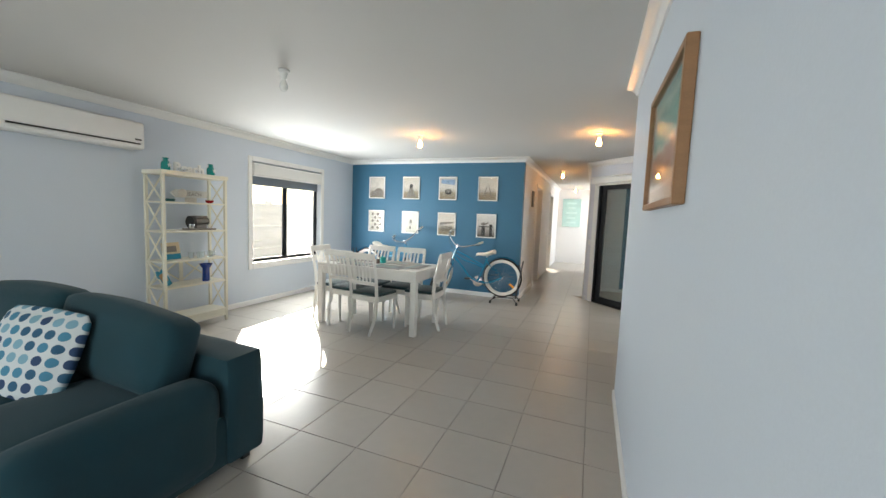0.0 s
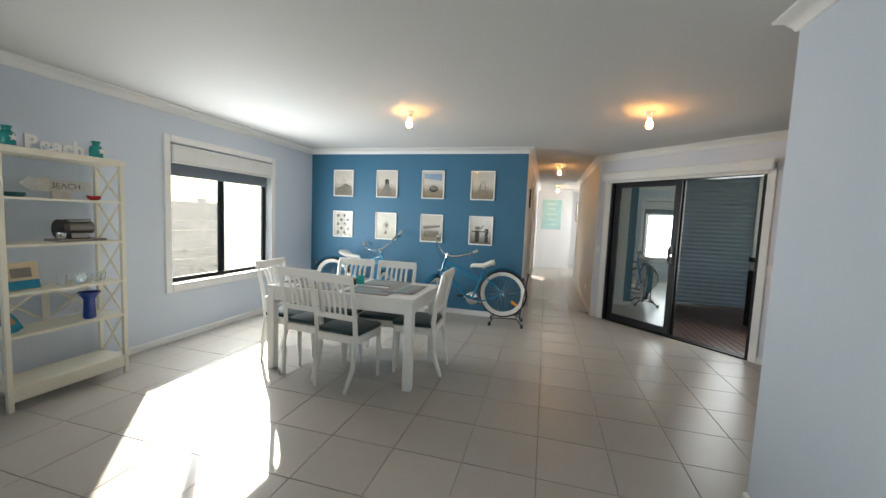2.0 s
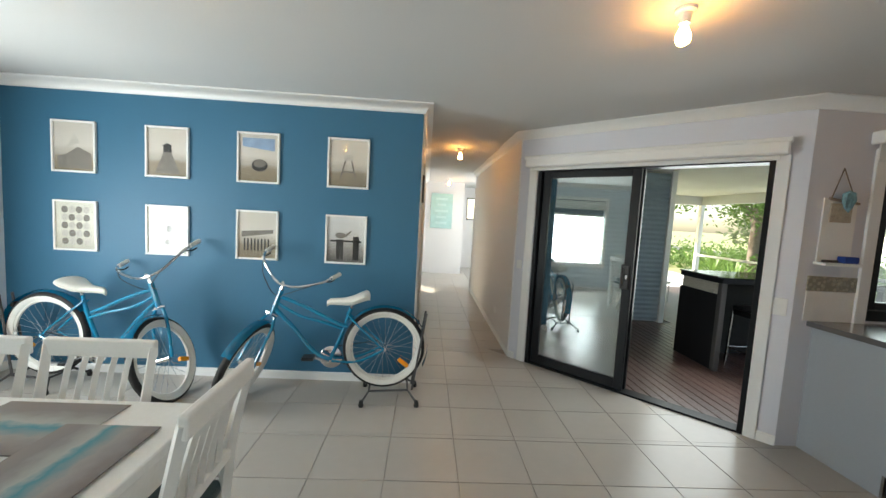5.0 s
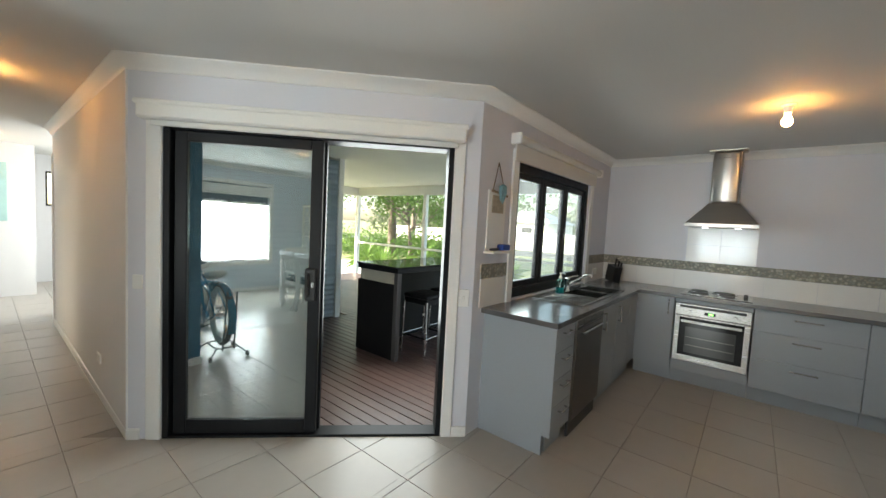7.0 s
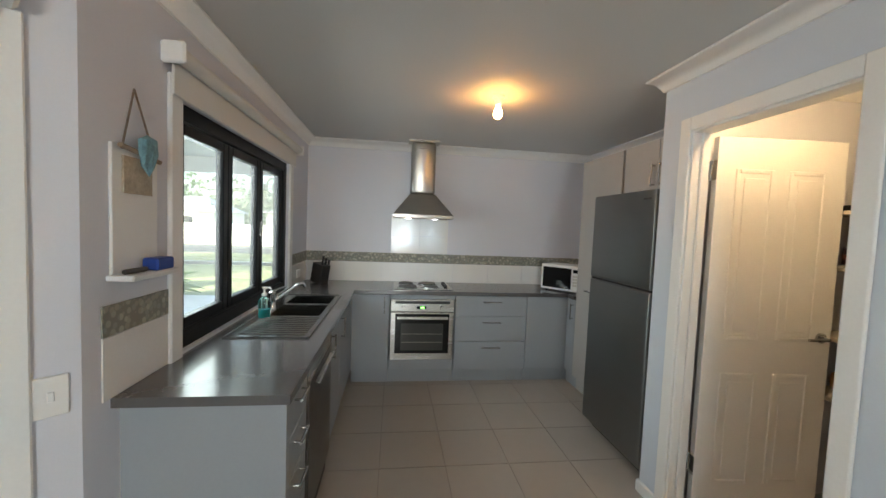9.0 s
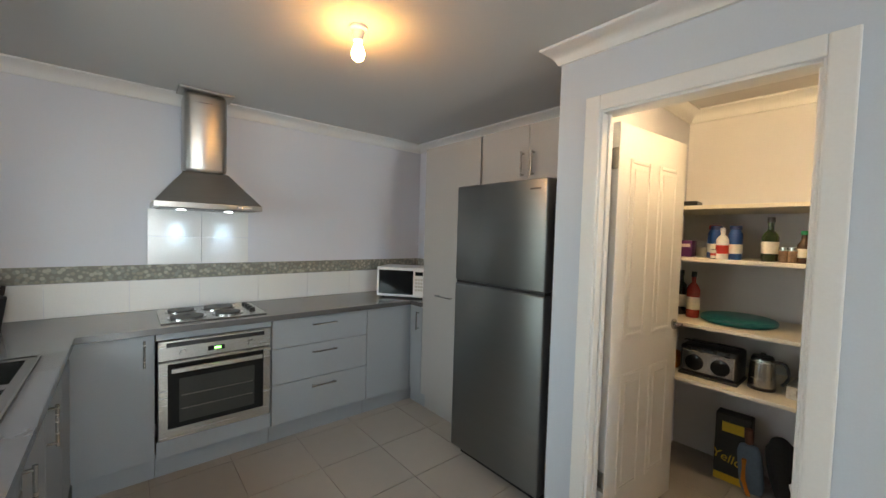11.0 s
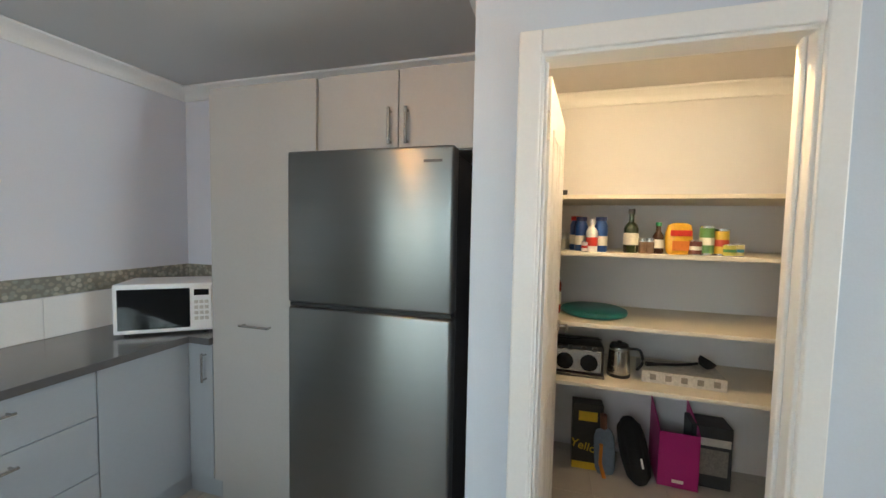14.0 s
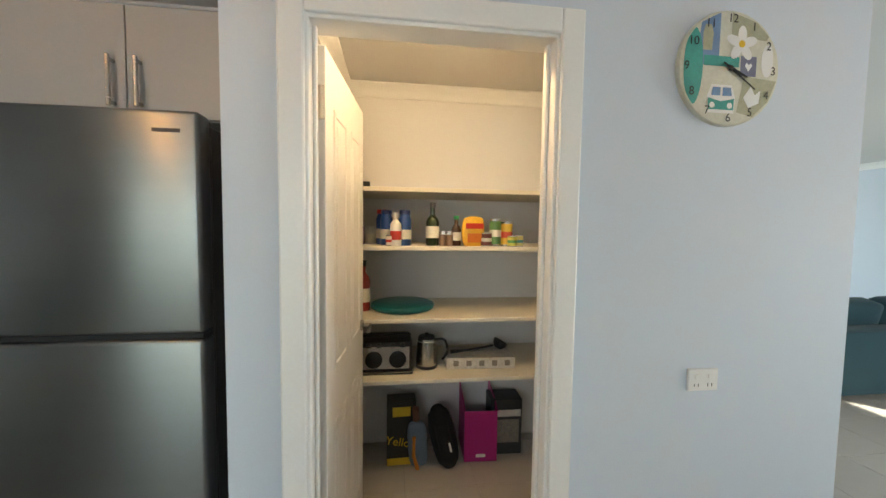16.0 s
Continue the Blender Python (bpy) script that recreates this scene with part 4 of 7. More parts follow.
# ---------------------------------------------------------------- bicycles
def bicycle(steer, name_label):
    """A cruiser bicycle, forward along +x, rear hub above the origin."""
    t = thing("bicycle", name_label, "bicycle", "cruiser bicycles")
    R = 0.325
    rear, front = Vector((0, 0, 0.405)), Vector((1.10, 0, 0.335))

    def wheel(name, m):
        tyre = bmesh.new()
        prof = [(R - 0.029 + 0.029 * math.cos(a), 0.027 * math.sin(a)) for a in [2 * math.pi * k / 10 for k in range(10)]]
        n = 40
        rows = [[tyre.verts.new(m @ Vector((r * math.cos(2 * math.pi * k / n), y, r * math.sin(2 * math.pi * k / n)))) for r, y in prof] for k in range(n)]
        for A, B in zip(rows, rows[1:] + rows[:1]):
            for j in range(10):
                tyre.faces.new((A[j], A[(j + 1) % 10], B[(j + 1) % 10], B[j]))
        w = part(name, tyre, RUBBER, t, "black tyre", smooth=True)
        for s in (-1, 1):
            wb = bmesh.new()
            p2 = [(R - 0.027, s * 0.0285), (R - 0.042, s * 0.0275), (R - 0.060, s * 0.014), (R - 0.060, s * 0.004), (R - 0.040, s * 0.018)]
            rows = [[wb.verts.new(m @ Vector((r * math.cos(2 * math.pi * k / n), y, r * math.sin(2 * math.pi * k / n)))) for r, y in p2] for k in range(n)]
            for A, B in zip(rows, rows[1:] + rows[:1]):
                for j in range(5):
                    wb.faces.new((A[j], A[(j + 1) % 5], B[(j + 1) % 5], B[j]))
            part("white_wall", wb, WHITEWALL, w, "white tyre wall", smooth=True)
        rim = tube([m @ Vector(((R - 0.066) * math.cos(2 * math.pi * k / n), 0, (R - 0.066) * math.sin(2 * math.pi * k / n))) for k in range(n)], 0.013, n=6, closed=True)
        part("rim", rim, WHITEWALL, w, "white rim", smooth=True)
        hub = rod(m @ Vector((0, -0.05, 0)), m @ Vector((0, 0.05, 0)), 0.018, n=12)
        part("hub", hub, CHROME, w, smooth=True)
        sp = bmesh.new()
        for k in range(28):
            a = 2 * math.pi * k / 28
            b = a + (0.5 if k % 2 else -0.5)
            rod(m @ Vector((0.02 * math.cos(b), 0.03 * (1 if k % 4 < 2 else -1), 0.02 * math.sin(b))), m @ Vector(((R - 0.06) * math.cos(a), 0, (R - 0.06) * math.sin(a))), 0.0013, sp, 4)
        part("spokes", sp, CHROME, w)
        part("reflector", box((-0.016, -0.014, -0.048), (0.016, 0.014, 0.048), 0.005, m=m @ Matrix.Rotation(radians(232), 4, "Y") @ Matrix.Translation((0.0, 0, 0.20))), ORANGE, w, "amber reflector")
        return w

    wheel("wheel", Matrix.Translation(rear))
    # steering: turned about the raked head tube
    head_t, head_b = Vector((0.80, 0, 0.845)), Vector((0.865, 0, 0.655))
    ax = (head_t - head_b).normalized()
    S = Matrix.Translation(head_b) @ Matrix.Rotation(radians(steer), 4, ax) @ Matrix.Translation(-head_b)
    wheel("wheel", S @ Matrix.Translation(front))

    def tb(name, pts, r, mm, steered=False, n=8, label="", steps=6):
        q = [S @ Vector(p) if steered else Vector(p) for p in pts]
        return part(name, tube(q, r, n=n, smooth_steps=steps), mm, t, label, smooth=True)

    bb = (0.42, 0, 0.30)
    tb("frame_tube", [(0.85, 0, 0.71), (0.70, 0, 0.55), (0.55, 0, 0.37), bb], 0.017, BIKEBLUE)
    tb("frame_tube", [(0.82, 0, 0.80), (0.62, 0.012, 0.725), (0.42, 0.014, 0.625), (0.29, 0.014, 0.57)], 0.0145, BIKEBLUE)
    tb("frame_tube", [(0.835, 0, 0.75), (0.66, 0.0, 0.65), (0.46, 0.0, 0.595), (0.31, 0.0, 0.54)], 0.012, BIKEBLUE)
    tb("seat_tube", [bb, (0.33, 0, 0.52), (0.27, 0, 0.72)], 0.015, BIKEBLUE)
    tb("seat_post", [(0.275, 0, 0.70), (0.255, 0, 0.77)], 0.012, CHROME)
    for s in (-1, 1):
        tb("chain_stay", [(0.40, s * 0.03, 0.30), (0.2, s * 0.06, 0.31), (0, s * 0.062, 0.405)], 0.009, BIKEBLUE)
        tb("seat_stay", [(0.30, s * 0.02, 0.68), (0.16, s * 0.055, 0.55), (0, s * 0.062, 0.405)], 0.008, BIKEBLUE)
        tb("fork_blade", [(0.875, s * 0.03, 0.645), (0.93, s * 0.055, 0.58), (1.03, s * 0.058, 0.42), (1.10, s * 0.06, 0.335)], 0.012, BIKEBLUE, True)
    tb("head_tube", [head_b, head_t], 0.021, BIKEBLUE, True)
    tb("fork_crown", [(0.862, -0.045, 0.65), (0.868, 0, 0.662), (0.862, 0.045, 0.65)], 0.014, CHROME, True)
    tb("stem", [head_t, (0.785, 0, 0.90), (0.80, 0, 0.91)], 0.014, CHROME, True)
    tb("handlebar", [(0.54, -0.30, 0.99), (0.62, -0.29, 0.995), (0.70, -0.245, 0.975), (0.765, -0.13, 0.92), (0.80, -0.04, 0.90), (0.80, 0.04, 0.90), (0.765, 0.13, 0.92), (0.70, 0.245, 0.975), (0.62, 0.29, 0.995), (0.54, 0.30, 0.99)], 0.011, CHROME, True)
    for s in (-1, 1):
        tb("grip", [(0.61, s * 0.291, 0.995), (0.49, s * 0.306, 0.988)], 0.017, SADDLE, True, 10, "handlebar grip", 1)
        tb("brake_lever", [(0.66, s * 0.275, 0.98), (0.60, s * 0.285, 0.955), (0.54, s * 0.292, 0.95)], 0.006, BLACKP, True, 6)
        tb("brake_cable", [(0.66, s * 0.275, 0.985), (0.81, s * 0.17, 0.94), (0.86, s * 0.05, 0.85), (0.80, s * 0.015, 0.78)], 0.003, BLACKP, True, 5)
    # saddle
    sd = bmesh.new()
    rows = []
    for x, w, zs_ in [(0.455, 0.012, 0.815), (0.43, 0.026, 0.832), (0.37, 0.036, 0.836), (0.31, 0.060, 0.838), (0.25, 0.098, 0.852), (0.20, 0.116, 0.876), (0.16, 0.110, 0.890), (0.135, 0.075, 0.888), (0.125, 0.03, 0.875)]:
        rows.append([sd.verts.new((x, w * math.cos(a), zs_ - 0.06 + (0.028 if math.sin(a) > 0 else 0.045) * math.sin(a) * (0.6 + w * 4))) for a in [2 * math.pi * k / 14 for k in range(14)]])
    for A, B in zip(rows, rows[1:]):
        for k in range(14):
            sd.faces.new((A[k], A[(k + 1) % 14], B[(k + 1) % 14], B[k]))
    sd.faces.new(rows[0]), sd.faces.new(rows[-1])
    part("saddle", sd, SADDLE, t, "cream vinyl saddle", smooth=True)
    # mudguards
    for c, a0, a1, st in ((rear, 35, 205, False), (front, 45, 130, True)):
        mg = bmesh.new()
        rows = []
        for k in range(22):
            a = radians(a0 + (a1 - a0) * k / 21)
            rows.append([(S @ Vector(v) if st else Vector(v)) for v in [(c.x + (R + 0.022) * math.cos(a), y, c.z + (R + 0.022 - abs(y) * 0.35) * math.sin(a)) for y in (-0.035, -0.018, 0.0, 0.018, 0.035)]])
        vs = [[mg.verts.new(v) for v in r] for r in rows]
        for A, B in zip(vs, vs[1:]):
            for k in range(4):
                mg.faces.new((A[k], A[k + 1], B[k + 1], B[k]))
        bmesh.ops.solidify(mg, geom=mg.faces[:], thickness=0.003)
        part("mudguard", mg, BIKEBLUE, t, smooth=True)
    cr = lathe([(0.001, -0.004), (0.085, -0.004), (0.09, 0.0), (0.085, 0.004), (0.001, 0.004)], n=24, m=Matrix.Translation((0.42, -0.055, 0.30)) @ Matrix.Rotation(radians(90), 4, "X"))
    part("chainwheel", cr, CHROME, t, smooth=True)
    cg = bmesh.new()
    for q in range(2):
        tube([(0.40, -0.075 - 0.004 * q, 0.30 + 0.08 * (1 - 2 * q)), (0.05, -0.068, 0.405 + 0.035 * (1 - 2 * q))], 0.004, cg, 5)
    part("chain", cg, BLACKP, t)
    for s, ang in ((-1, 205), (1, 25)):
        e = Vector((0.42 + 0.15 * math.cos(radians(ang)), s * 0.085, 0.30 + 0.15 * math.sin(radians(ang))))
        c = part("crank_arm", tube([(0.42, s * 0.07, 0.30), e], 0.010, n=6), CHROME, t)
        part("pedal", box((e.x - 0.045, e.y + (0.0 if s > 0 else -0.09), e.z - 0.012), (e.x + 0.045, e.y + (0.09 if s > 0 else 0.0), e.z + 0.012), 0.005), BLACKP, c)
    part("tail_light", box((-0.275, -0.02, 0.60), (-0.245, 0.02, 0.64), 0.006), BLACKP, t)
    return t


def bike_stand(m):
    t = thing("bicycle_stand", "grey iron bicycle floor stand with rubber feet", "bicycle stand", "bicycle stands", m)
    for s in (-1, 1):
        part("upright", tube([(-0.235, s * 0.055, 0.08), (-0.275, s * 0.05, 0.35), (-0.325, s * 0.045, 0.70)], 0.009, n=8), GREYIRON, t)
        part("floor_bar", tube([(-0.27, s * 0.17, 0.03), (-0.2, s * 0.10, 0.10), (0.1, s * 0.10, 0.09), (0.15, s * 0.17, 0.03)], 0.009, n=8), GREYIRON, t)
        part("cross_bar", tube([(-0.2 + (0.3 if s > 0 else 0), -0.10, 0.095), (-0.2 + (0.3 if s > 0 else 0), 0.10, 0.095)], 0.008, n=8), GREYIRON, t)
        for x in (-0.27, 0.15):
            part("rubber_foot", lathe([(0.016, 0.0), (0.02, 0.01), (0.013, 0.05), (0.0005, 0.05)], n=10, m=Matrix.Translation((x, s * 0.175, 0))), RUBBER, t)
    return t


b1 = bicycle(78, "turquoise cruiser bicycle with cream saddle and white tyre walls")
b1.matrix_world = pose(-1.105, 6.52, 0, 0, 0, 184)
bike_stand(pose(-1.105, 6.52, 0, 0, 0, 184))
b2 = bicycle(-88, "turquoise cruiser bicycle behind the dining table facing the other")
b2.matrix_world = pose(-3.70, 6.54, 0, 0, 0, -3)
bike_stand(pose(-3.70, 6.54, 0, 0, 0, -3))


# ---------------------------------------------------------------- living room
def soft_block(lo, hi, r, puff=0.0, m=None, sub=6):
    """A padded block with rounded edges and slightly bulging sides."""
    bm = bmesh.new()
    bmesh.ops.create_cube(bm, size=2.0)
    bmesh.ops.subdivide_edges(bm, edges=bm.edges[:], cuts=sub, use_grid_fill=True)
    c = Vector([(a + b) / 2 for a, b in zip(lo, hi)])
    h = Vector([(b - a) / 2 for a, b in zip(lo, hi)])
    for v in bm.verts:
        p = Vector((v.co.x * h.x, v.co.y * h.y, v.co.z * h.z))
        inner = Vector([max(-(hh - r), min(hh - r, q)) for q, hh in zip(p, h)])
        d = p - inner
        if d.length > 1e-9:
            p = inner + d.normalized() * min(r, d.length) if d.length > r else inner + d
        bul = [(1 - min(1, abs(v.co[(k + 1) % 3])) ** 2) * (1 - min(1, abs(v.co[(k + 2) % 3])) ** 2) for k in range(3)]
        for k in range(3):
            if abs(v.co[k]) > 0.999:
                p[k] += math.copysign(puff * bul[k], v.co[k])
        nz = noise.noise(p * 4.0 + c) * 0.012 * (1 if puff else 0.3)
        v.co = c + p * (1 + nz)
    if m is not None:
        bmesh.ops.transform(bm, matrix=m, verts=bm.verts[:])
    return bm


sofa = thing("sofa", "teal fabric three-seat sofa with rounded arms and loose back cushions", "sofa")
SX0, SX1, SY0, SY1 = -3.65, -1.42, 0.92, 1.95
part("base", soft_block((SX0 + 0.03, SY0 + 0.03, 0.05), (SX1 - 0.02, SY1 - 0.04, 0.33), 0.03), SOFAM, sofa, smooth=True)
part("backrest", soft_block((SX0, SY1 - 0.24, 0.05), (SX1, SY1, 0.625), 0.035, 0.008), SOFAM, sofa, smooth=True)
for x0, x1 in ((SX0 + 0.005, SX0 + 0.235), (SX1 - 0.235, SX1 - 0.005)):
    part("arm", soft_block((x0, SY0, 0.05), (x1, SY1 - 0.235, 0.53), 0.10, 0.012, sub=10), SOFAM, sofa, "rounded padded arm", smooth=True)
for k in range(3):
    x0 = SX0 + 0.24 + k * 0.584
    part("seat_cushion", soft_block((x0, SY0 + 0.01, 0.325), (x0 + 0.58, SY1 - 0.25, 0.455), 0.045, 0.015), SOFAM, sofa, smooth=True)
for x0, x1, z, tilt in ((-3.40, -2.57, 0.655, -2), (-2.56, -1.64, 0.64, 3)):
    mm = Matrix.Translation(((x0 + x1) / 2, SY1 - 0.32, z)) @ Matrix.Rotation(radians(-14), 4, "X") @ Matrix.Rotation(radians(tilt), 4, "Y")
    part("back_cushion", soft_block((-(x1 - x0) / 2, -0.10, -0.19), ((x1 - x0) / 2, 0.10, 0.19), 0.05, 0.03, mm, 10), SOFAM, sofa, "loose square back cushion", smooth=True)
for x in (SX0 + 0.1, SX1 - 0.08):
    for y in (SY0 + 0.1, SY1 - 0.08):
        part("foot", box((x - 0.025, y - 0.025, 0.0), (x + 0.025, y + 0.025, 0.052), 0.004), BLACKP, sofa)
PADM = soft_block((-0.215, -0.05, -0.215), (0.215, 0.05, 0.215), 0.045, 0.03, sub=14)
for v in PADM.verts:                # pinched corners
    k = min(1.0, abs(v.co.x) / 0.215) ** 3 * min(1.0, abs(v.co.z) / 0.215) ** 3
    v.co = Vector((v.co.x * (1 + 0.10 * k), v.co.y * (1 - 0.75 * k), v.co.z * (1 + 0.10 * k)))
solid("scatter_cushion", PADM, DOTS, "white scatter cushion with blue and grey dots on the sofa", "cushion", smooth=True,
      m=pose(-2.34, 1.36, 0.60, -24, 4, 16))

ac = thing("air_conditioner", "white split-system air conditioner high on the wall", "air conditioner")
part("body", box((XL, 1.885, 1.925), (XL + 0.20, 2.930, 2.195), 0.03, seg=3), WHITEP, ac, smooth=True)
part("front_panel", box((XL + 0.195, 1.905, 1.985), (XL + 0.212, 2.910, 2.180), 0.008, seg=2), WHITEP, ac, smooth=True)
part("louvre", box((XL + 0.09, 1.925, 1.935), (XL + 0.207, 2.890, 1.972), 0.008), WHITEP, ac)
part("air_slot", box((XL + 0.15, 1.935, 1.972), (XL + 0.209, 2.880, 1.984)), BLACKP, ac)
part("badge", box((XL + 0.2115, 2.825, 2.010), (XL + 0.214, 2.885, 2.025)), GREYIRON, ac)

# shelf unit
sh = thing("shelf_unit", "cream painted open shelf unit with crossed side braces", "shelf")
FX, BX0, Y0, Y1, TZ = -3.895, -4.20, 2.972, 3.712, 1.742
LEV = (1.418, 1.106, 0.783, 0.503, 0.155)
for x in (FX - 0.03, BX0):
    for y in (Y0, Y1 - 0.03):
        part("post", box((x, y, 0), (x + 0.03, y + 0.03, TZ - 0.045), 0.002), SHELFM, sh)
part("top", box((BX0 - 0.005, Y0 - 0.01, TZ - 0.045), (FX + 0.01, Y1 + 0.01, TZ), 0.004), SHELFM, sh)
for i, z in enumerate(LEV):
    part("shelf_board", box((BX0 + 0.003, Y0 + 0.003, z - 0.018), (FX - 0.003, Y1 - 0.003, z), 0.002), SHELFM, sh)
part("plinth_rail", box((FX - 0.02, Y0 + 0.03, 0.06), (FX - 0.004, Y1 - 0.03, 0.142), 0.002), SHELFM, sh)
zs = [TZ - 0.045, *LEV]
for y in (Y0 + 0.015, Y1 - 0.015):
    for z1, z0 in zip(zs, [z for z in LEV]):
        for a, b in (((BX0 + 0.03, z0), (FX - 0.03, z1 - 0.018)), ((BX0 + 0.03, z1 - 0.018), (FX - 0.03, z0))):
            part("cross_brace", tube([(a[0], y, a[1]), (b[0], y, b[1])], 0.011, n=4), SHELFM, sh)
part("back_stile", box((BX0 + 0.004, (Y0 + Y1) / 2 - 0.02, LEV[3]), (BX0 + 0.016, (Y0 + Y1) / 2 + 0.02, LEV[2] - 0.018)), SHELFM, sh)
for s in (-1, 1):
    ym = (Y0 + Y1) / 2
    ye = Y0 + 0.03 if s < 0 else Y1 - 0.03
    for a, b in (((ym, LEV[3]), (ye, LEV[2] - 0.02)), ((ym, LEV[2] - 0.02), (ye, LEV[3]))):
        part("cross_brace", tube([(BX0 + 0.01, a[0], a[1]), (BX0 + 0.01, b[0], b[1])], 0.009, n=4), SHELFM, sh)

VAS = mat("turquoise_glaze", (0.01, 0.26, 0.24), 0.16, vary=0.12, scale=14, bump=0.004)
for y in (3.09, 3.60):
    v = thing("bottle_vase", "turquoise glass bottle with a starfish on the shelf unit", "vase", "bottle vases", pose(-4.020, y, TZ))
    part("body", lathe([(0.036, 0), (0.042, 0.008), (0.042, 0.075), (0.034, 0.095), (0.022, 0.103), (0.022, 0.122), (0.028, 0.126), (0.028, 0.135), (0.0005, 0.135)]), VAS, v, smooth=True)
    st = [(0.026 * (1 if k % 2 == 0 else 0.4) * math.cos(math.pi * k / 5 + math.pi / 2), 0.026 * (1 if k % 2 == 0 else 0.4) * math.sin(math.pi * k / 5 + math.pi / 2)) for k in range(10)]
    part("starfish", prism(st, 0, 0.006, m=Matrix(((0, 0, 1, 0.041), (1, 0, 0, 0.012), (0, 1, 0, 0.06), (0, 0, 0, 1)))), WHITEP, v)


def lettering(text, size, m, material, name, depth=0.01, parent=None, label="", bold=0.0):
    cu = bpy.data.curves.new(name, "FONT")
    cu.body, cu.size, cu.extrude, cu.align_x, cu.offset = text, size, depth, "CENTER", size * bold
    tmp = bpy.data.objects.new(name, cu)
    scene.collection.objects.link(tmp)
    me = bpy.data.meshes.new_from_object(tmp.evaluated_get(bpy.context.evaluated_depsgraph_get()))
    bpy.data.objects.remove(tmp)
    me.materials.clear()
    me.materials.append(material)
    o = new(name, me)
    o.matrix_world = m
    if parent is not None:
        o.parent = parent
    if label:
        o["label"] = label
    return o


UPX = Matrix(((0, 0, 1, 0), (1, 0, 0, 0), (0, 1, 0, 0), (0, 0, 0, 1)))  # text facing +x
tagged(lettering("Beach", 0.145, Matrix.Translation((-4.030, 3.35, TZ + 0.002)) @ UPX, WHITEP, "word_ornament", bold=0.035), "white cut-out word ornament standing on the shelf unit", "ornament")
sg = thing("driftwood_sign", "whitewashed arrow sign with faded letters on a shelf", "ornament", m=Matrix.Translation((-4.100, 3.40, 1.418)))
part("board", prism([(-0.22, 0.095), (-0.17, 0.05), (0.2, 0.06), (0.2, 0.135), (-0.17, 0.14)], 0, 0.02, m=UPX), mat("whitewashed_wood", (0.60, 0.60, 0.58), 0.8, vary=0.2, scale=12, bump=0.06), sg)
part("foot", box((0.0, -0.06, 0.0), (0.03, 0.06, 0.055), 0.003), PALEINK, sg)
part("shell_rosette", lathe([(0.045, 0), (0.05, 0.01), (0.03, 0.02), (0.0005, 0.025)], n=9, m=Matrix.Translation((0.02, -0.10, 0.1)) @ Matrix.Rotation(radians(90), 4, "Y")), PALEINK, sg)
lettering("BEACH", 0.06, Matrix.Translation((0.0215, 0.03, 0.075)) @ UPX, GREYINK, "lettering", 0.0006, sg)
solid("bowl", lathe([(0.02, 0), (0.038, 0.01), (0.045, 0.035), (0.041, 0.035), (0.03, 0.012), (0.0005, 0.01)]), mat("red_glaze", (0.35, 0.015, 0.02), 0.2, bump=0), "small red bowl on a shelf", "bowl", smooth=True, m=pose(-3.980, 3.55, 1.418))
solid("trinket_dish", lathe([(0.04, 0), (0.055, 0.006), (0.058, 0.03), (0.052, 0.03), (0.045, 0.01), (0.0005, 0.009)]), mat("dark_teal_glaze", (0.01, 0.09, 0.09), 0.3, bump=0), "small dark teal dish on a shelf", "bowl", smooth=True, m=pose(-3.980, 3.09, 1.418))
md = thing("model_locomotive", "dark metal model engine on a wooden base on a shelf", "ornament", m=Matrix.Translation((-4.040, 3.46, 1.106)))
part("base", box((-0.08, -0.15, 0.0), (0.08, 0.16, 0.018), 0.003), GREYINK, md)
part("boiler", rod((0, -0.09, 0.10), (0, 0.10, 0.10), 0.045, n=18), DARKSTEEL, md, smooth=True)
part("drum", rod((0, -0.11, 0.09), (0, -0.075, 0.09), 0.072, n=20), BLACKP, md, smooth=True)
part("stand", box((-0.03, -0.05, 0.018), (0.03, 0.08, 0.065), 0.006), DARKSTEEL, md)
part("cap", lathe([(0.02, 0), (0.028, 0.02), (0.028, 0.05), (0.0005, 0.05)], m=Matrix.Translation((0.05, -0.12, 0.018))), CHROME, md, smooth=True)
part("lid_row", box((-0.03, -0.06, 0.14), (0.03, 0.09, 0.165), 0.006), DARKSTEEL, md)
pf = thing("photo_frame", "small beach photo frame leaning on a shelf", "photo frame", m=Matrix.Translation((-4.010, 3.13, 0.785)) @ Matrix.Rotation(radians(-12), 4, "Y") @ Matrix.Rotation(radians(-14), 4, "Z"))
part("frame", box((0, -0.085, 0), (0.014, 0.085, 0.19), 0.003), mat("sandy_frame", (0.62, 0.50, 0.33), 0.7, vary=0.15, scale=20), pf)
part("print", box((0.0145, -0.05, 0.085), (0.0155, 0.05, 0.15)), GREYINK, pf)
part("wave_band", box((0.0145, -0.083, 0.004), (0.0185, 0.083, 0.065), 0.002), mat("sea_blue", (0.01, 0.22, 0.35), 0.4, vary=0.2, scale=25), pf)
for k in range(5):
    solid("drinking_glass", lathe([(0.022, 0), (0.024, 0.004), (0.030, 0.07), (0.028, 0.07), (0.022, 0.008), (0.0005, 0.008)], n=14), glass("clear_glass"), "clear drinking glass on a shelf", "glass", "shelf glasses", smooth=True, m=pose(-4.040 + 0.05 * (k % 2), 3.36 + 0.065 * k, 0.7835))
bv = thing("blue_vase", "cobalt blue glass vase with a flared lip on a shelf", "vase", m=Matrix.Translation((-3.990, 3.50, 0.5035)))
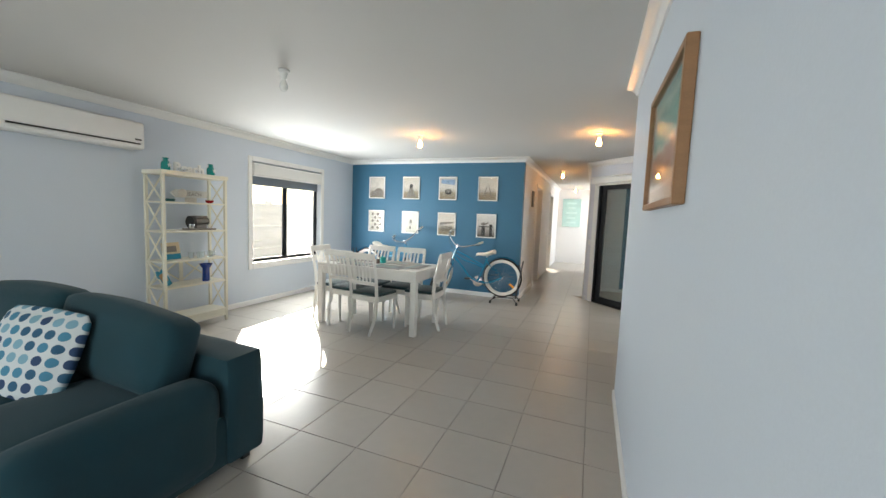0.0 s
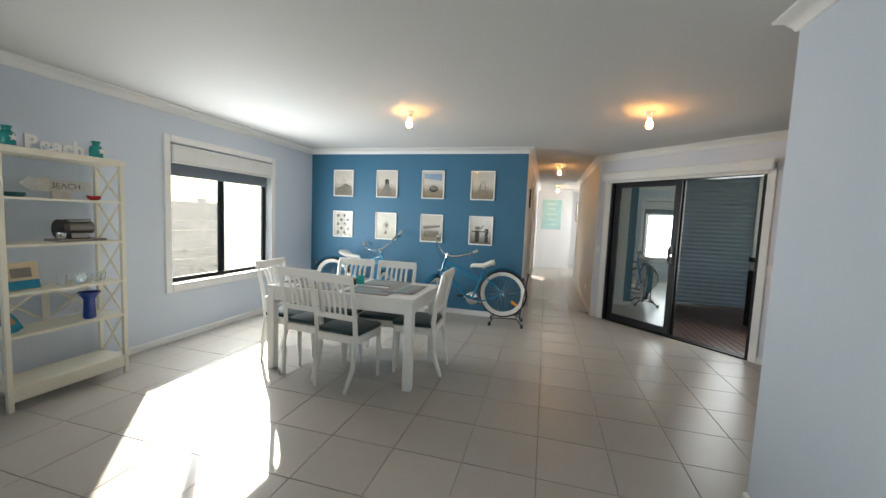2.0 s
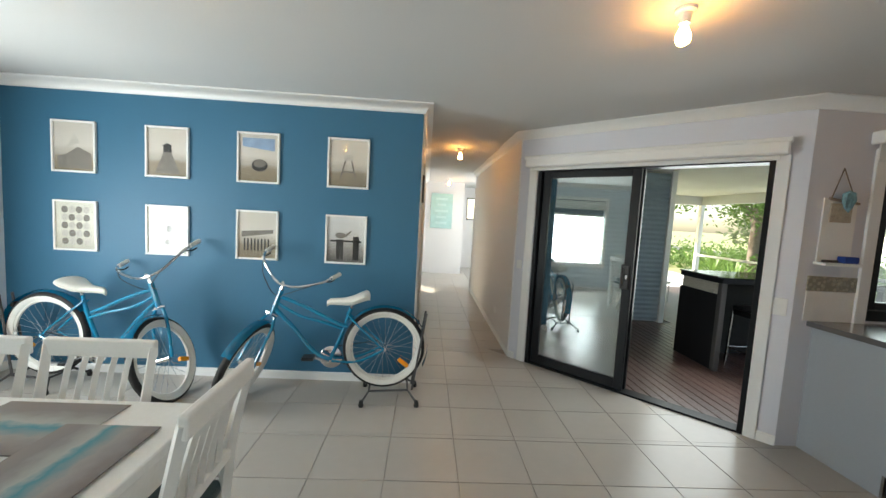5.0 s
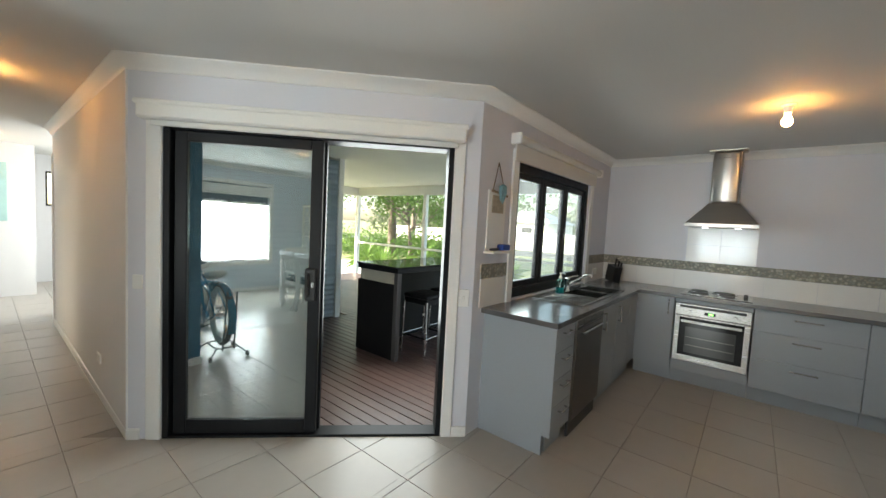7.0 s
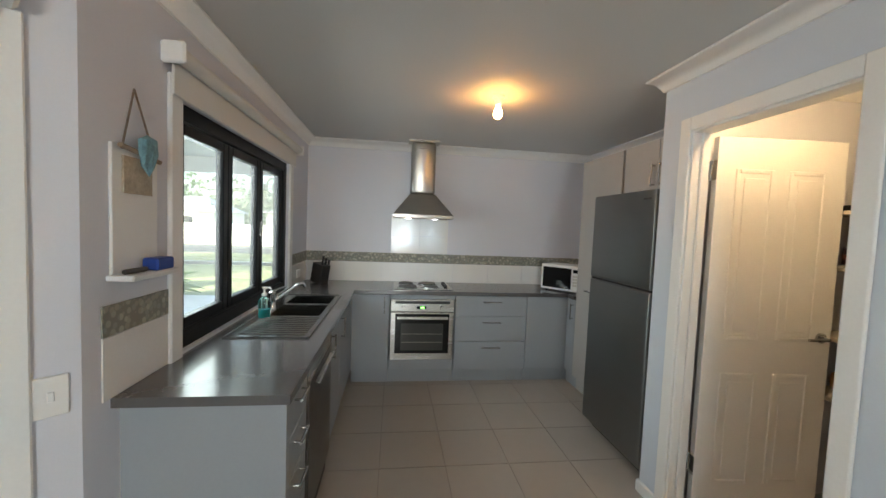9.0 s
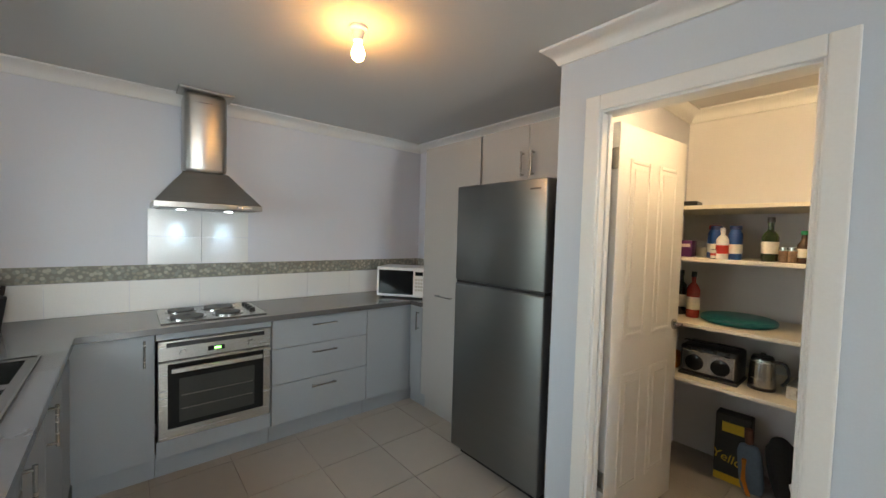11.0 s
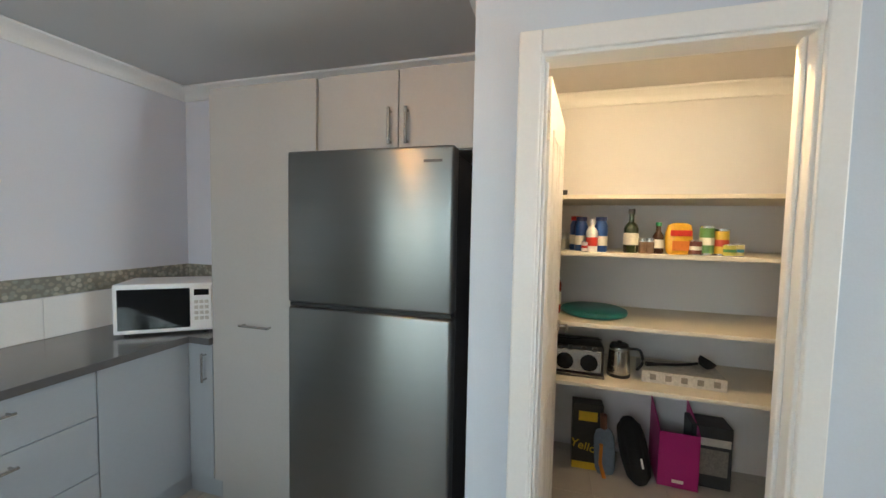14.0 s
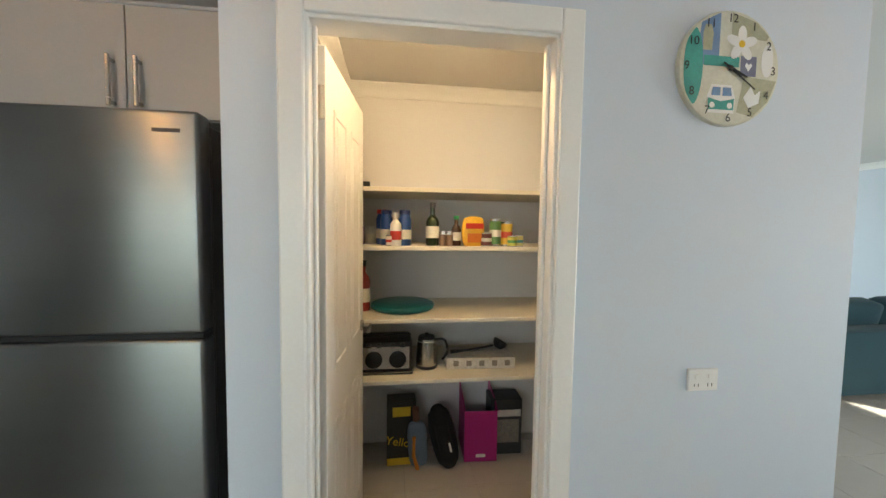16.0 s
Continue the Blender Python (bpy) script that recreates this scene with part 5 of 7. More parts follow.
part("body", lathe([(0.035, 0), (0.042, 0.01), (0.038, 0.06), (0.036, 0.15), (0.06, 0.185), (0.075, 0.205), (0.07, 0.205), (0.03, 0.15), (0.0005, 0.03)]), mat("cobalt_glass", (0.005, 0.035, 0.24), 0.12, bump=0, coat=0.5), bv, smooth=True)
hs = thing("shoe_ornament", "blue and tan painted shoe ornament leaning on a shelf", "ornament", m=Matrix.Translation((-4.020, 3.08, 0.505)) @ Matrix.Rotation(radians(28), 4, "X"))
part("sole", prism([(-0.045, 0.0), (0.045, 0.0), (0.05, 0.09), (0.03, 0.2), (-0.03, 0.2), (-0.05, 0.09)], 0, 0.02, m=UPX), mat("sea_blue_paint", (0.02, 0.26, 0.38), 0.45, vary=0.15, scale=20), hs)
part("inset", prism([(-0.03, 0.06), (0.03, 0.06), (0.028, 0.16), (-0.028, 0.16)], 0.0205, 0.024, m=UPX), mat("tan_paint", (0.45, 0.27, 0.14), 0.6, vary=0.15, scale=20), hs)


# ---------------------------------------------------------------- kitchen
CF, PF = 4.05, 5.44          # faces of the doors: hob run, sink run
KZ = 0.135                    # height of the kick space


def bar_handle(a, b, out, parent, r=0.006, stand=0.028):
    """A bar handle from a to b, standing off along out."""
    bm = bmesh.new()
    a, b, o = Vector(a), Vector(b), Vector(out).normalized() * stand
    d = (b - a).normalized() * 0.012
    rod(a + o - d, b + o + d, r, bm, 10)
    for p in (a, b):
        rod(p, p + o, r * 0.9, bm, 8)
    return part("handle", bm, STEEL, parent, "brushed steel bar handle", smooth=True)


def front(name, lo, hi, parent, material=CAB):
    return part(name, box(lo, hi, 0.0015), material, parent)


def cabinet(name, label, lo, hi, material=CAB, kick=None):
    t = thing(name, label, "cabinet")
    part("carcass", box(lo, hi, 0.001), material, t)
    if kick:
        part("kickboard", box(*kick), material, t)
    return t


# hob run, doors face -x
UB = CZ - 0.035               # underside of the benchtop
c = cabinet("base_cabinet", "grey laminate base cabinet with one door beside the oven", (CF + 0.02, 5.092, KZ), (XK, PF, UB - 0.001), kick=((CF + 0.06, 5.092, 0), (CF + 0.075, PF, KZ)))
d = front("door", (CF, 5.095, KZ), (CF + 0.018, 5.457, UB - 0.006), c)
bar_handle((CF, 5.14, 0.70), (CF, 5.14, 0.83), (-1, 0, 0), d)
c = cabinet("oven_cabinet", "grey laminate cabinet housing the oven", (CF + 0.5, 4.465, KZ), (XK, 5.09, UB - 0.001), kick=((CF + 0.06, 4.465, 0), (CF + 0.075, 5.09, KZ)))
front("top_rail", (CF, 4.468, 0.826), (CF + 0.018, 5.087, UB - 0.006), c)
front("bottom_rail", (CF, 4.468, KZ), (CF + 0.018, 5.087, 0.235), c)
ov = thing("oven", "stainless steel built-in oven with black glass door", "oven")
OY0, OY1 = 4.475, 5.08
part("body", box((CF + 0.0, OY0 + 0.005, 0.24), (CF + 0.48, OY1 - 0.005, 0.82), 0.002), DARKSTEEL, ov)
part("fascia", box((CF - 0.016, OY0, 0.705), (CF, OY1, 0.822), 0.003), STEEL, ov)
part("vent", box((CF - 0.0175, OY0 + 0.04, 0.783), (CF - 0.0155, OY1 - 0.04, 0.808)), BLACKP, ov)
od = part("oven_door", box((CF - 0.02, OY0, 0.24), (CF, OY1, 0.70), 0.004), STEEL, ov)
part("door_glass", box((CF - 0.023, OY0 + 0.045, 0.305), (CF - 0.0205, OY1 - 0.045, 0.685), 0.001), BLACKGLASS, od, "black glass")
part("window", box((CF - 0.0245, OY0 + 0.10, 0.335), (CF - 0.0235, OY1 - 0.10, 0.595)), mat("oven_window", (0.045, 0.048, 0.046), 0.08, bump=0, vary=0.1), od)
for z in (0.41, 0.49):
    part("rack_line", box((CF - 0.0256, OY0 + 0.11, z), (CF - 0.0246, OY1 - 0.11, z + 0.006)), DARKSTEEL, od)
part("handle_bar", box((CF - 0.062, OY0 + 0.06, 0.640), (CF - 0.050, OY1 - 0.06, 0.668), 0.004, seg=2), STEEL, od, "flat brushed steel handle")
for y in (OY0 + 0.08, OY1 - 0.08):
    part("handle_post", box((CF - 0.051, y - 0.012, 0.645), (CF - 0.0225, y + 0.012, 0.663), 0.003), STEEL, od)
for y in (OY0 + 0.12, OY1 - 0.12):
    part("knob", rod((CF - 0.016, y, 0.745), (CF - 0.04, y, 0.745), 0.019, n=18, r2=0.017), STEEL, ov, smooth=True)
part("display", box((CF - 0.018, 4.745, 0.732), (CF - 0.0155, 4.835, 0.76)), BLACKGLASS, ov)
part("clock_digits", box((CF - 0.0188, 4.765, 0.740), (CF - 0.0182, 4.80, 0.752)), emitter("green_digits", (0.25, 1.0, 0.15), 1.5), ov)
c = cabinet("drawer_cabinet", "grey laminate cabinet with three wide drawers", (CF + 0.02, 3.742, KZ), (XK, 4.462, UB - 0.001), kick=((CF + 0.06, 3.742, 0), (CF + 0.075, 4.462, KZ)))
for z0, z1 in ((KZ, 0.412), (0.416, 0.662), (0.666, UB - 0.006)):
    d = front("drawer_front", (CF, 3.745, z0), (CF + 0.018, 4.46, z1), c)
    bar_handle((CF, 4.02, z1 - 0.055), (CF, 4.18, z1 - 0.055), (-1, 0, 0), d)
YT = 3.315                    # face of the tall cabinets
c = cabinet("corner_cabinet", "grey laminate corner cabinet with a blank panel", (CF + 0.02, YA + 0.01, KZ), (XK, 3.738, UB - 0.001), kick=((CF + 0.06, YT - 0.05, 0), (CF + 0.075, 3.738, KZ)))
front("panel", (CF, YT + 0.003, KZ), (CF + 0.018, 3.740, UB - 0.006), c)
d = front("door", (3.895, YT - 0.018, KZ), (CF + 0.018, YT, UB - 0.006), c)
bar_handle((3.935, YT, 0.68), (3.935, YT, 0.81), (0, 1, 0), d)
part("kickboard", box((3.892, YT - 0.065, 0), (CF + 0.06, YT - 0.05, KZ)), CAB, c)
TT = 2.172                    # top of the tall cabinets
t = cabinet("tall_cabinet", "tall grey laminate pantry cabinet beside the refrigerator", (3.262, YA + 0.01, KZ), (3.89, YT - 0.02, TT), CABPALE, ((3.262, YT - 0.065, 0), (3.89, YT - 0.05, KZ)))
d = front("door", (3.264, YT - 0.018, KZ), (3.888, YT, TT), t, CABPALE)
bar_handle((3.525, YT, 0.992), (3.68, YT, 0.992), (0, 1, 0), d)
part("side_strip", box((3.228, YA + 0.01, 1.83), (3.26, YT - 0.016, TT), 0.001), CABPALE, t)
t = cabinet("overhead_cabinet", "grey laminate overhead cabinet with two doors above the refrigerator", (XP + 0.004, YA + 0.01, 1.825), (3.226, YT - 0.02, TT), CABPALE)
for x0, x1, hx in ((XP + 0.005, 2.852, 2.812), (2.856, 3.225, 2.890)):
    d = front("door", (x0, YT - 0.018, 1.828), (x1, YT, TT), t, CABPALE)
    bar_handle((hx, YT, 1.865), (hx, YT, 1.995), (0, 1, 0), d, 0.007)

# refrigerator
fr = thing("refrigerator", "tall stainless steel top-freezer refrigerator with two doors", "refrigerator")
FX0, FX1, FY = 2.540, 3.240, 3.545
part("body", box((FX0 + 0.004, 2.86, 0.02), (FX1 - 0.004, FY - 0.075, 1.775), 0.006), GREYIRON, fr)
part("freezer_door", box((FX0, FY - 0.07, 1.185), (FX1, FY, 1.795), 0.012, seg=3), FRIDGEM, fr, smooth=True)
part("fridge_door", box((FX0, FY - 0.07, 0.075), (FX1, FY, 1.168), 0.012, seg=3), FRIDGEM, fr, smooth=True)
part("grip_groove", box((FX0 + 0.006, FY - 0.06, 1.169), (FX1 - 0.006, FY - 0.012, 1.184)), BLACKP, fr)
part("hinge_cover", box((FX0 + 0.02, FY - 0.12, 1.776), (FX0 + 0.11, FY - 0.02, 1.797), 0.006), BLACKP, fr)
part("badge", box((2.585, FY + 0.0005, 1.735), (2.655, FY + 0.002, 1.745)), GREYIRON, fr)
part("plinth", box((FX0 + 0.02, FY - 0.11, 0.0), (FX1 - 0.02, FY - 0.08, 0.074)), BLACKP, fr)

# sink run, doors face -y
c = cabinet("drawer_cabinet", "grey laminate cabinet with four narrow drawers at the bench end", (1.895, PF + 0.02, KZ), (2.20, YK, UB - 0.001), kick=((1.93, PF + 0.055, 0), (2.20, PF + 0.07, KZ)))
part("end_panel", prism([(PF + 0.0, KZ), (PF + 0.055, KZ), (PF + 0.055, 0.0), (YK, 0.0), (YK, UB - 0.001), (PF, UB - 0.001)], 1.873, 1.893, m=Matrix(((0, 0, 1, 0), (1, 0, 0, 0), (0, 1, 0, 0), (0, 0, 0, 1)))), CAB, c)
zz = (KZ, 0.33, 0.51, 0.69, UB - 0.006)
for z0, z1 in zip(zz, zz[1:]):
    d = front("drawer_front", (1.895, PF, z0 + 0.002), (2.198, PF + 0.018, z1 - 0.002), c)
    bar_handle((1.99, PF, z1 - 0.05), (2.10, PF, z1 - 0.05), (0, -1, 0), d)
dw = thing("dishwasher", "stainless steel dishwasher under the bench", "dishwasher")
part("body", box((2.215, PF + 0.04, 0.09), (2.805, YK - 0.02, UB - 0.004), 0.003), DARKSTEEL, dw)
dd = part("door", box((2.21, PF - 0.012, 0.125), (2.81, PF + 0.035, 0.79), 0.006, seg=2), DARKSTEEL, dw)
part("control_panel", box((2.21, PF - 0.012, 0.794), (2.81, PF + 0.035, UB - 0.004), 0.006, seg=2), STEEL, dw)
part("plinth", box((2.22, PF + 0.01, 0.0), (2.80, PF + 0.03, 0.12), 0.004), GREYIRON, dw)
part("handle", box((2.30, PF - 0.04, 0.745), (2.72, PF - 0.013, 0.763), 0.004), STEEL, dw)
for x0, x1 in ((2.82, 3.27), (3.275, 3.73), (3.735, CF + 0.018)):
    c = cabinet("base_cabinet", "grey laminate base cabinet with one door below the sink", (x0, PF + 0.02, KZ), (x1, YK, 0.72), kick=((x0, PF + 0.055, 0), (x1, PF + 0.07, KZ)))
    d = front("door", (x0 + 0.002, PF, KZ), (x1 - 0.002, PF + 0.018, UB - 0.006), c)
    if x1 < 4:
        bar_handle((x0 + 0.04, PF, 0.68), (x0 + 0.04, PF, 0.81), (0, -1, 0), d)

# benchtop with the sink cut out
bt = thing("benchtop", "dark grey laminate L-shaped kitchen benchtop", "benchtop")
CE, PE = CF - 0.022, PF - 0.022
SKX0, SKX1, SKY0, SKY1 = 2.50, 3.74, 5.50, 5.93
for lo, hi in [((1.83, PE, UB), (SKX0 + 0.02, YK, CZ)), ((SKX1 - 0.02, PE, UB), (XK, YK, CZ)), ((SKX0 + 0.02, PE, UB), (SKX1 - 0.02, SKY0 + 0.02, CZ)), ((SKX0 + 0.02, SKY1 - 0.02, UB), (SKX1 - 0.02, YK, CZ))]:
    part("slab", box(lo, hi, 0.0), BENCH, bt)
part("slab_return", box((CE, YA, UB), (XK, PE, CZ), 0.0), BENCH, bt)
part("slab_corner", box((3.893, YA, UB), (CE, YT + 0.02, CZ), 0.0), BENCH, bt)

# sink
sk = thing("sink", "stainless steel double bowl sink with ribbed drainer", "sink")
B1, B2 = (2.98, 3.32), (3.37, 3.69)
zt0, zt1 = CZ + 0.0005, CZ + 0.006
for lo, hi in [((SKX0, SKY0), (B1[0], SKY1)), ((B1[1], SKY0), (B2[0], SKY1)), ((B2[1], SKY0), (SKX1, SKY1)), ((B1[0], SKY0), (B1[1], SKY0 + 0.035)), ((B1[0], SKY1 - 0.075), (B1[1], SKY1)), ((B2[0], SKY0), (B2[1], SKY0 + 0.035)), ((B2[0], SKY1 - 0.075), (B2[1], SKY1))]:
    part("deck", box((*lo, zt0), (*hi, zt1), 0), SINKM, sk)
rr = bmesh.new()
for lo, hi in [((SKX0, SKY0, zt1), (SKX1, SKY0 + 0.01, zt1 + 0.004)), ((SKX0, SKY1 - 0.01, zt1), (SKX1, SKY1, zt1 + 0.004)), ((SKX0, SKY0, zt1), (SKX0 + 0.01, SKY1, zt1 + 0.004)), ((SKX1 - 0.01, SKY0, zt1), (SKX1, SKY1, zt1 + 0.004))]:
    box(lo, hi, 0.002, rr)
part("raised_rim", rr, SINKM, sk)
for k in range(10):
    x = SKX0 + 0.06 + k * 0.042
    part("drainer_rib", tube([(x, SKY0 + 0.03, zt1), (x + 0.012, SKY1 - 0.06, zt1 + 0.003)], 0.0055, n=6), SINKM, sk, smooth=True)
for x0, x1 in (B1, B2):
    bw = bmesh.new()
    y0, y1, z0 = SKY0 + 0.035, SKY1 - 0.075, CZ - 0.16
    for lo, hi in [((x0, y0, z0), (x1, y1, z0 + 0.003)), ((x0, y0, z0), (x0 + 0.003, y1, zt1)), ((x1 - 0.003, y0, z0), (x1, y1, zt1)), ((x0, y0, z0), (x1, y0 + 0.003, zt1)), ((x0, y1 - 0.003, z0), (x1, y1, zt1))]:
        box(lo, hi, 0, bw)
    b = part("bowl", bw, SINKM, sk)
    part("drain", lathe([(0.03, 0), (0.04, 0.003), (0.0005, 0.004)], n=16, m=Matrix.Translation(((x0 + x1) / 2, (y0 + y1) / 2, z0 + 0.003))), CHROME, b)
tp = thing("mixer_tap", "chrome kitchen mixer tap with a long spout", "tap", m=pose(3.17, 5.885, CZ + 0.006))
part("base", lathe([(0.026, 0), (0.026, 0.008), (0.021, 0.014), (0.021, 0.085), (0.024, 0.09), (0.024, 0.115), (0.015, 0.125), (0.0005, 0.126)]), CHROME, tp, smooth=True)
part("spout", tube([(0.0, -0.01, 0.06), (0.03, -0.06, 0.10), (0.07, -0.14, 0.155), (0.085, -0.18, 0.165), (0.088, -0.195, 0.145)], 0.011, smooth_steps=4), CHROME, tp, smooth=True)
part("lever", tube([(0, 0, 0.12), (0.03, -0.03, 0.135), (0.10, -0.06, 0.14)], [0.011, 0.008, 0.006]), CHROME, tp, smooth=True)
SOAPG = glass("green_soap_glass", (0.55, 0.88, 0.80), 0.02)
sp = thing("soap_dispenser", "clear pump bottle with turquoise hand soap by the sink", "soap dispenser", m=pose(2.93, 5.86, CZ + 0.007))
part("bottle", lathe([(0.032, 0), (0.035, 0.006), (0.035, 0.10), (0.028, 0.12), (0.014, 0.128), (0.014, 0.135), (0.0005, 0.135)], n=18), SOAPG, sp, smooth=True)
part("soap", lathe([(0.030, 0.004), (0.032, 0.01), (0.032, 0.055), (0.0005, 0.055)], n=18), mat("soap_gel", (0.02, 0.35, 0.42), 0.2, bump=0), sp, smooth=True)
pm = part("pump", lathe([(0.016, 0.135), (0.016, 0.152), (0.006, 0.155), (0.006, 0.178), (0.013, 0.18), (0.013, 0.19), (0.0005, 0.191)], n=14), WHITEP, sp, smooth=True)
part("nozzle", tube([(0, 0, 0.186), (0.0, -0.03, 0.187), (0, -0.042, 0.178)], 0.005, n=8), WHITEP, pm)
kb = thing("knife_block", "black knife block with knives in the bench corner", "knife block", m=pose(4.45, 5.82, CZ, 0, 0, -40))
part("block", box((-0.05, -0.08, 0.0), (0.05, 0.08, 0.2), 0.006, m=Matrix.Rotation(radians(12), 4, "X")), BLACKP, kb)
for i in range(5):
    part("knife_handle", box((-0.042 + 0.02 * i, -0.06 + 0.02 * (i % 2), 0.2), (-0.03 + 0.02 * i, -0.035 + 0.02 * (i % 2), 0.30 - 0.012 * i), 0.004, m=Matrix.Rotation(radians(12), 4, "X")), BLACKP, kb)

# hob
hb = thing("electric_hob", "stainless steel hob with four solid electric plates", "hob")
HY0, HY1, HX0, HX1 = 4.48, 5.06, 4.11, 4.58
part("plate", box((HX0, HY0, CZ + 0.0005), (HX1, HY1, CZ + 0.008), 0.003), STEEL, hb)
for x, y, r in ((4.24, 4.69, 0.075), (4.46, 4.71, 0.09), (4.23, 4.92, 0.09), (4.46, 4.93, 0.075)):
    p = part("burner", lathe([(r + 0.012, 0), (r + 0.012, 0.004), (r, 0.006), (r, 0.012), (r - 0.02, 0.014), (0.022, 0.014), (0.02, 0.011), (0.0005, 0.011)], n=28, m=Matrix.Translation((x, y, CZ + 0.008))), GREYIRON, hb, smooth=True)
    part("steel_ring", lathe([(r + 0.006, 0.0), (r + 0.014, 0.001), (r + 0.014, 0.006), (r + 0.006, 0.006)], n=28, m=Matrix.Translation((x, y, CZ + 0.008))), CHROME, p, smooth=True)
for k in range(4):
    part("knob", lathe([(0.019, 0), (0.017, 0.018), (0.0005, 0.02)], n=14, m=Matrix.Translation((4.26 + 0.075 * k, 4.535, CZ + 0.008))), BLACKP, hb, smooth=True)

# range hood
hd = thing("range_hood", "brushed steel canopy range hood with two lights", "range hood")
HB, HT = 1.60, 1.85
y0, y1, x0 = 4.49, 5.09, 4.205
part("lip", box((x0, y0, HB), (XK - 0.001, y1, HB + 0.035), 0.002), HOODM, hd)
cn = bmesh.new()
lo = [cn.verts.new(v) for v in ((x0 + 0.004, y0 + 0.004, HB + 0.035), (XK - 0.002, y0 + 0.004, HB + 0.035), (XK - 0.002, y1 - 0.004, HB + 0.035), (x0 + 0.004, y1 - 0.004, HB + 0.035))]
hi = [cn.verts.new(v) for v in ((4.415, 4.66, HT), (XK - 0.002, 4.66, HT), (XK - 0.002, 4.92, HT), (4.415, 4.92, HT))]
cn.faces.new(lo), cn.faces.new(hi)
for k in range(4):
    cn.faces.new((lo[k], lo[(k + 1) % 4], hi[(k + 1) % 4], hi[k]))
part("canopy", cn, HOODM, hd)
part("flue", box((4.42, 4.665, HT), (XK - 0.002, 4.915, 2.385), 0.03, seg=3), HOODM, hd, smooth=True)
part("ceiling_collar", box((4.38, 4.63, 2.383), (XK - 0.002, 4.95, 2.398), 0.002), HOODM, hd)
part("filter", box((x0 + 0.03, y0 + 0.03, HB - 0.004), (XK - 0.03, y1 - 0.03, HB), 0.001), DARKSTEEL, hd)
for y in (4.65, 4.93):
    part("hood_light", lathe([(0.024, -0.007), (0.024, -0.004)], n=14, m=Matrix.Translation((4.45, y, HB))), LEDM, hd, "small white spotlight")
for k in range(5):
    part("button", rod((x0 - 0.002, 4.56 + 0.02 * k, HB + 0.017), (x0 + 0.002, 4.56 + 0.02 * k, HB + 0.017), 0.005, n=8), CHROME, hd)

# microwave
mw = thing("microwave", "small white microwave oven on the bench corner", "microwave")
mw.matrix_world = pose(4.165, 3.355, CZ + 0.012, 0, 0, 217)
part("body", box((-0.225, 0.0, 0.0), (0.225, 0.29, 0.262), 0.008, seg=2), WHITEP, mw)
part("door_glass", box((-0.205, -0.004, 0.022), (0.115, 0.001, 0.235), 0.003), BLACKGLASS, mw)
part("control_panel", box((0.12, -0.004, 0.01), (0.218, 0.001, 0.245), 0.002), WHITEP, mw)
part("display", box((0.135, -0.006, 0.195), (0.205, -0.003, 0.228)), BLACKGLASS, mw)
for r in range(4):
    for k in range(3):
        part("button", box((0.136 + 0.024 * k, -0.006, 0.06 + 0.03 * r), (0.154 + 0.024 * k, -0.0035, 0.078 + 0.03 * r), 0.001), PALEINK, mw)
for x in (-0.18, 0.18):
    for y in (0.04, 0.25):
        part("foot", rod((x, y, -0.012), (x, y, 0.002), 0.012, n=8), BLACKP, mw)

# splashback: white tiles and a pebble band, on both walls
def splash(m, length, z0=CZ + 0.001, gaps=()):
    t = tagged(new("splashback"), "white tiled splashback with a grey pebble mosaic band", "splashback", kind="structure")
    n = max(1, round(length / 0.405))
    for k in range(n):
        a, b = k * length / n, (k + 1) * length / n
        part("tile", box((a + 0.0012, -0.006, z0), (b - 0.0012, 0.0, 1.111), 0.001, m=m), SPLASH, t)
    part("pebble_band", box((0.0, -0.007, 1.114), (length, 0.0, 1.216), 0.001, m=m), PEBBLE, t)
    return t


MHOB = Matrix(((0, 1, 0, XK), (1, 0, 0, YA), (0, 0, 1, 0), (0, 0, 0, 1)))
st = splash(MHOB, YK - YA)
for k in range(2):
    for z0, z1 in ((1.219, 1.408), (1.411, 1.598)):
        part("tile", box((4.48 - YA + k * 0.312, -0.006, z0), (4.48 - YA + k * 0.312 + 0.310, 0.0, z1), 0.001, m=MHOB), SPLASH, st)
splash(Matrix.Translation((1.79, YK, 0)), 0.355)
splash(Matrix.Translation((4.045, YK, 0)), XK - 4.045 - 0.008)
MALC = Matrix(((1, 0, 0, 3.893), (0, -1, 0, YA), (0, 0, 1, 0), (0, 0, 0, 1)))
splash(MALC, XK - 3.893 - 0.008)
ps = thing("power_socket", "white double socket on the tiled splashback", "socket")
part("plate", box((4.20, YK - 0.018, 0.98), (4.32, YK - 0.0065, 1.055), 0.003), WHITEP, ps)

# whiteboard with a shell ornament beside the window
wb = thing("message_board", "white message board with a small pen shelf beside the window", "board")
part("board", box((1.825, YK - 0.012, 1.30), (2.065, YK - 0.001, 1.745), 0.003), WHITEP, wb)
part("pen_shelf", box((1.81, YK - 0.085, 1.295), (2.075, YK - 0.001, 1.315), 0.004), TRIM, wb)
ere = thing("board_eraser", "blue board eraser on the pen shelf", "eraser")
part("block", box((1.955, YK - 0.075, 1.3155), (2.06, YK - 0.02, 1.36), 0.006), mat("blue_plastic", (0.01, 0.05, 0.30), 0.45), ere)
pn = thing("marker_pen", "dark marker pen on the pen shelf", "pen")
part("barrel", rod((1.83, YK - 0.045, 1.3245), (1.93, YK - 0.05, 1.3245), 0.009, n=10), GREYIRON, pn, smooth=True)
od = thing("hanging_ornament", "blue shell heart hung on a rope with a driftwood stick", "ornament")
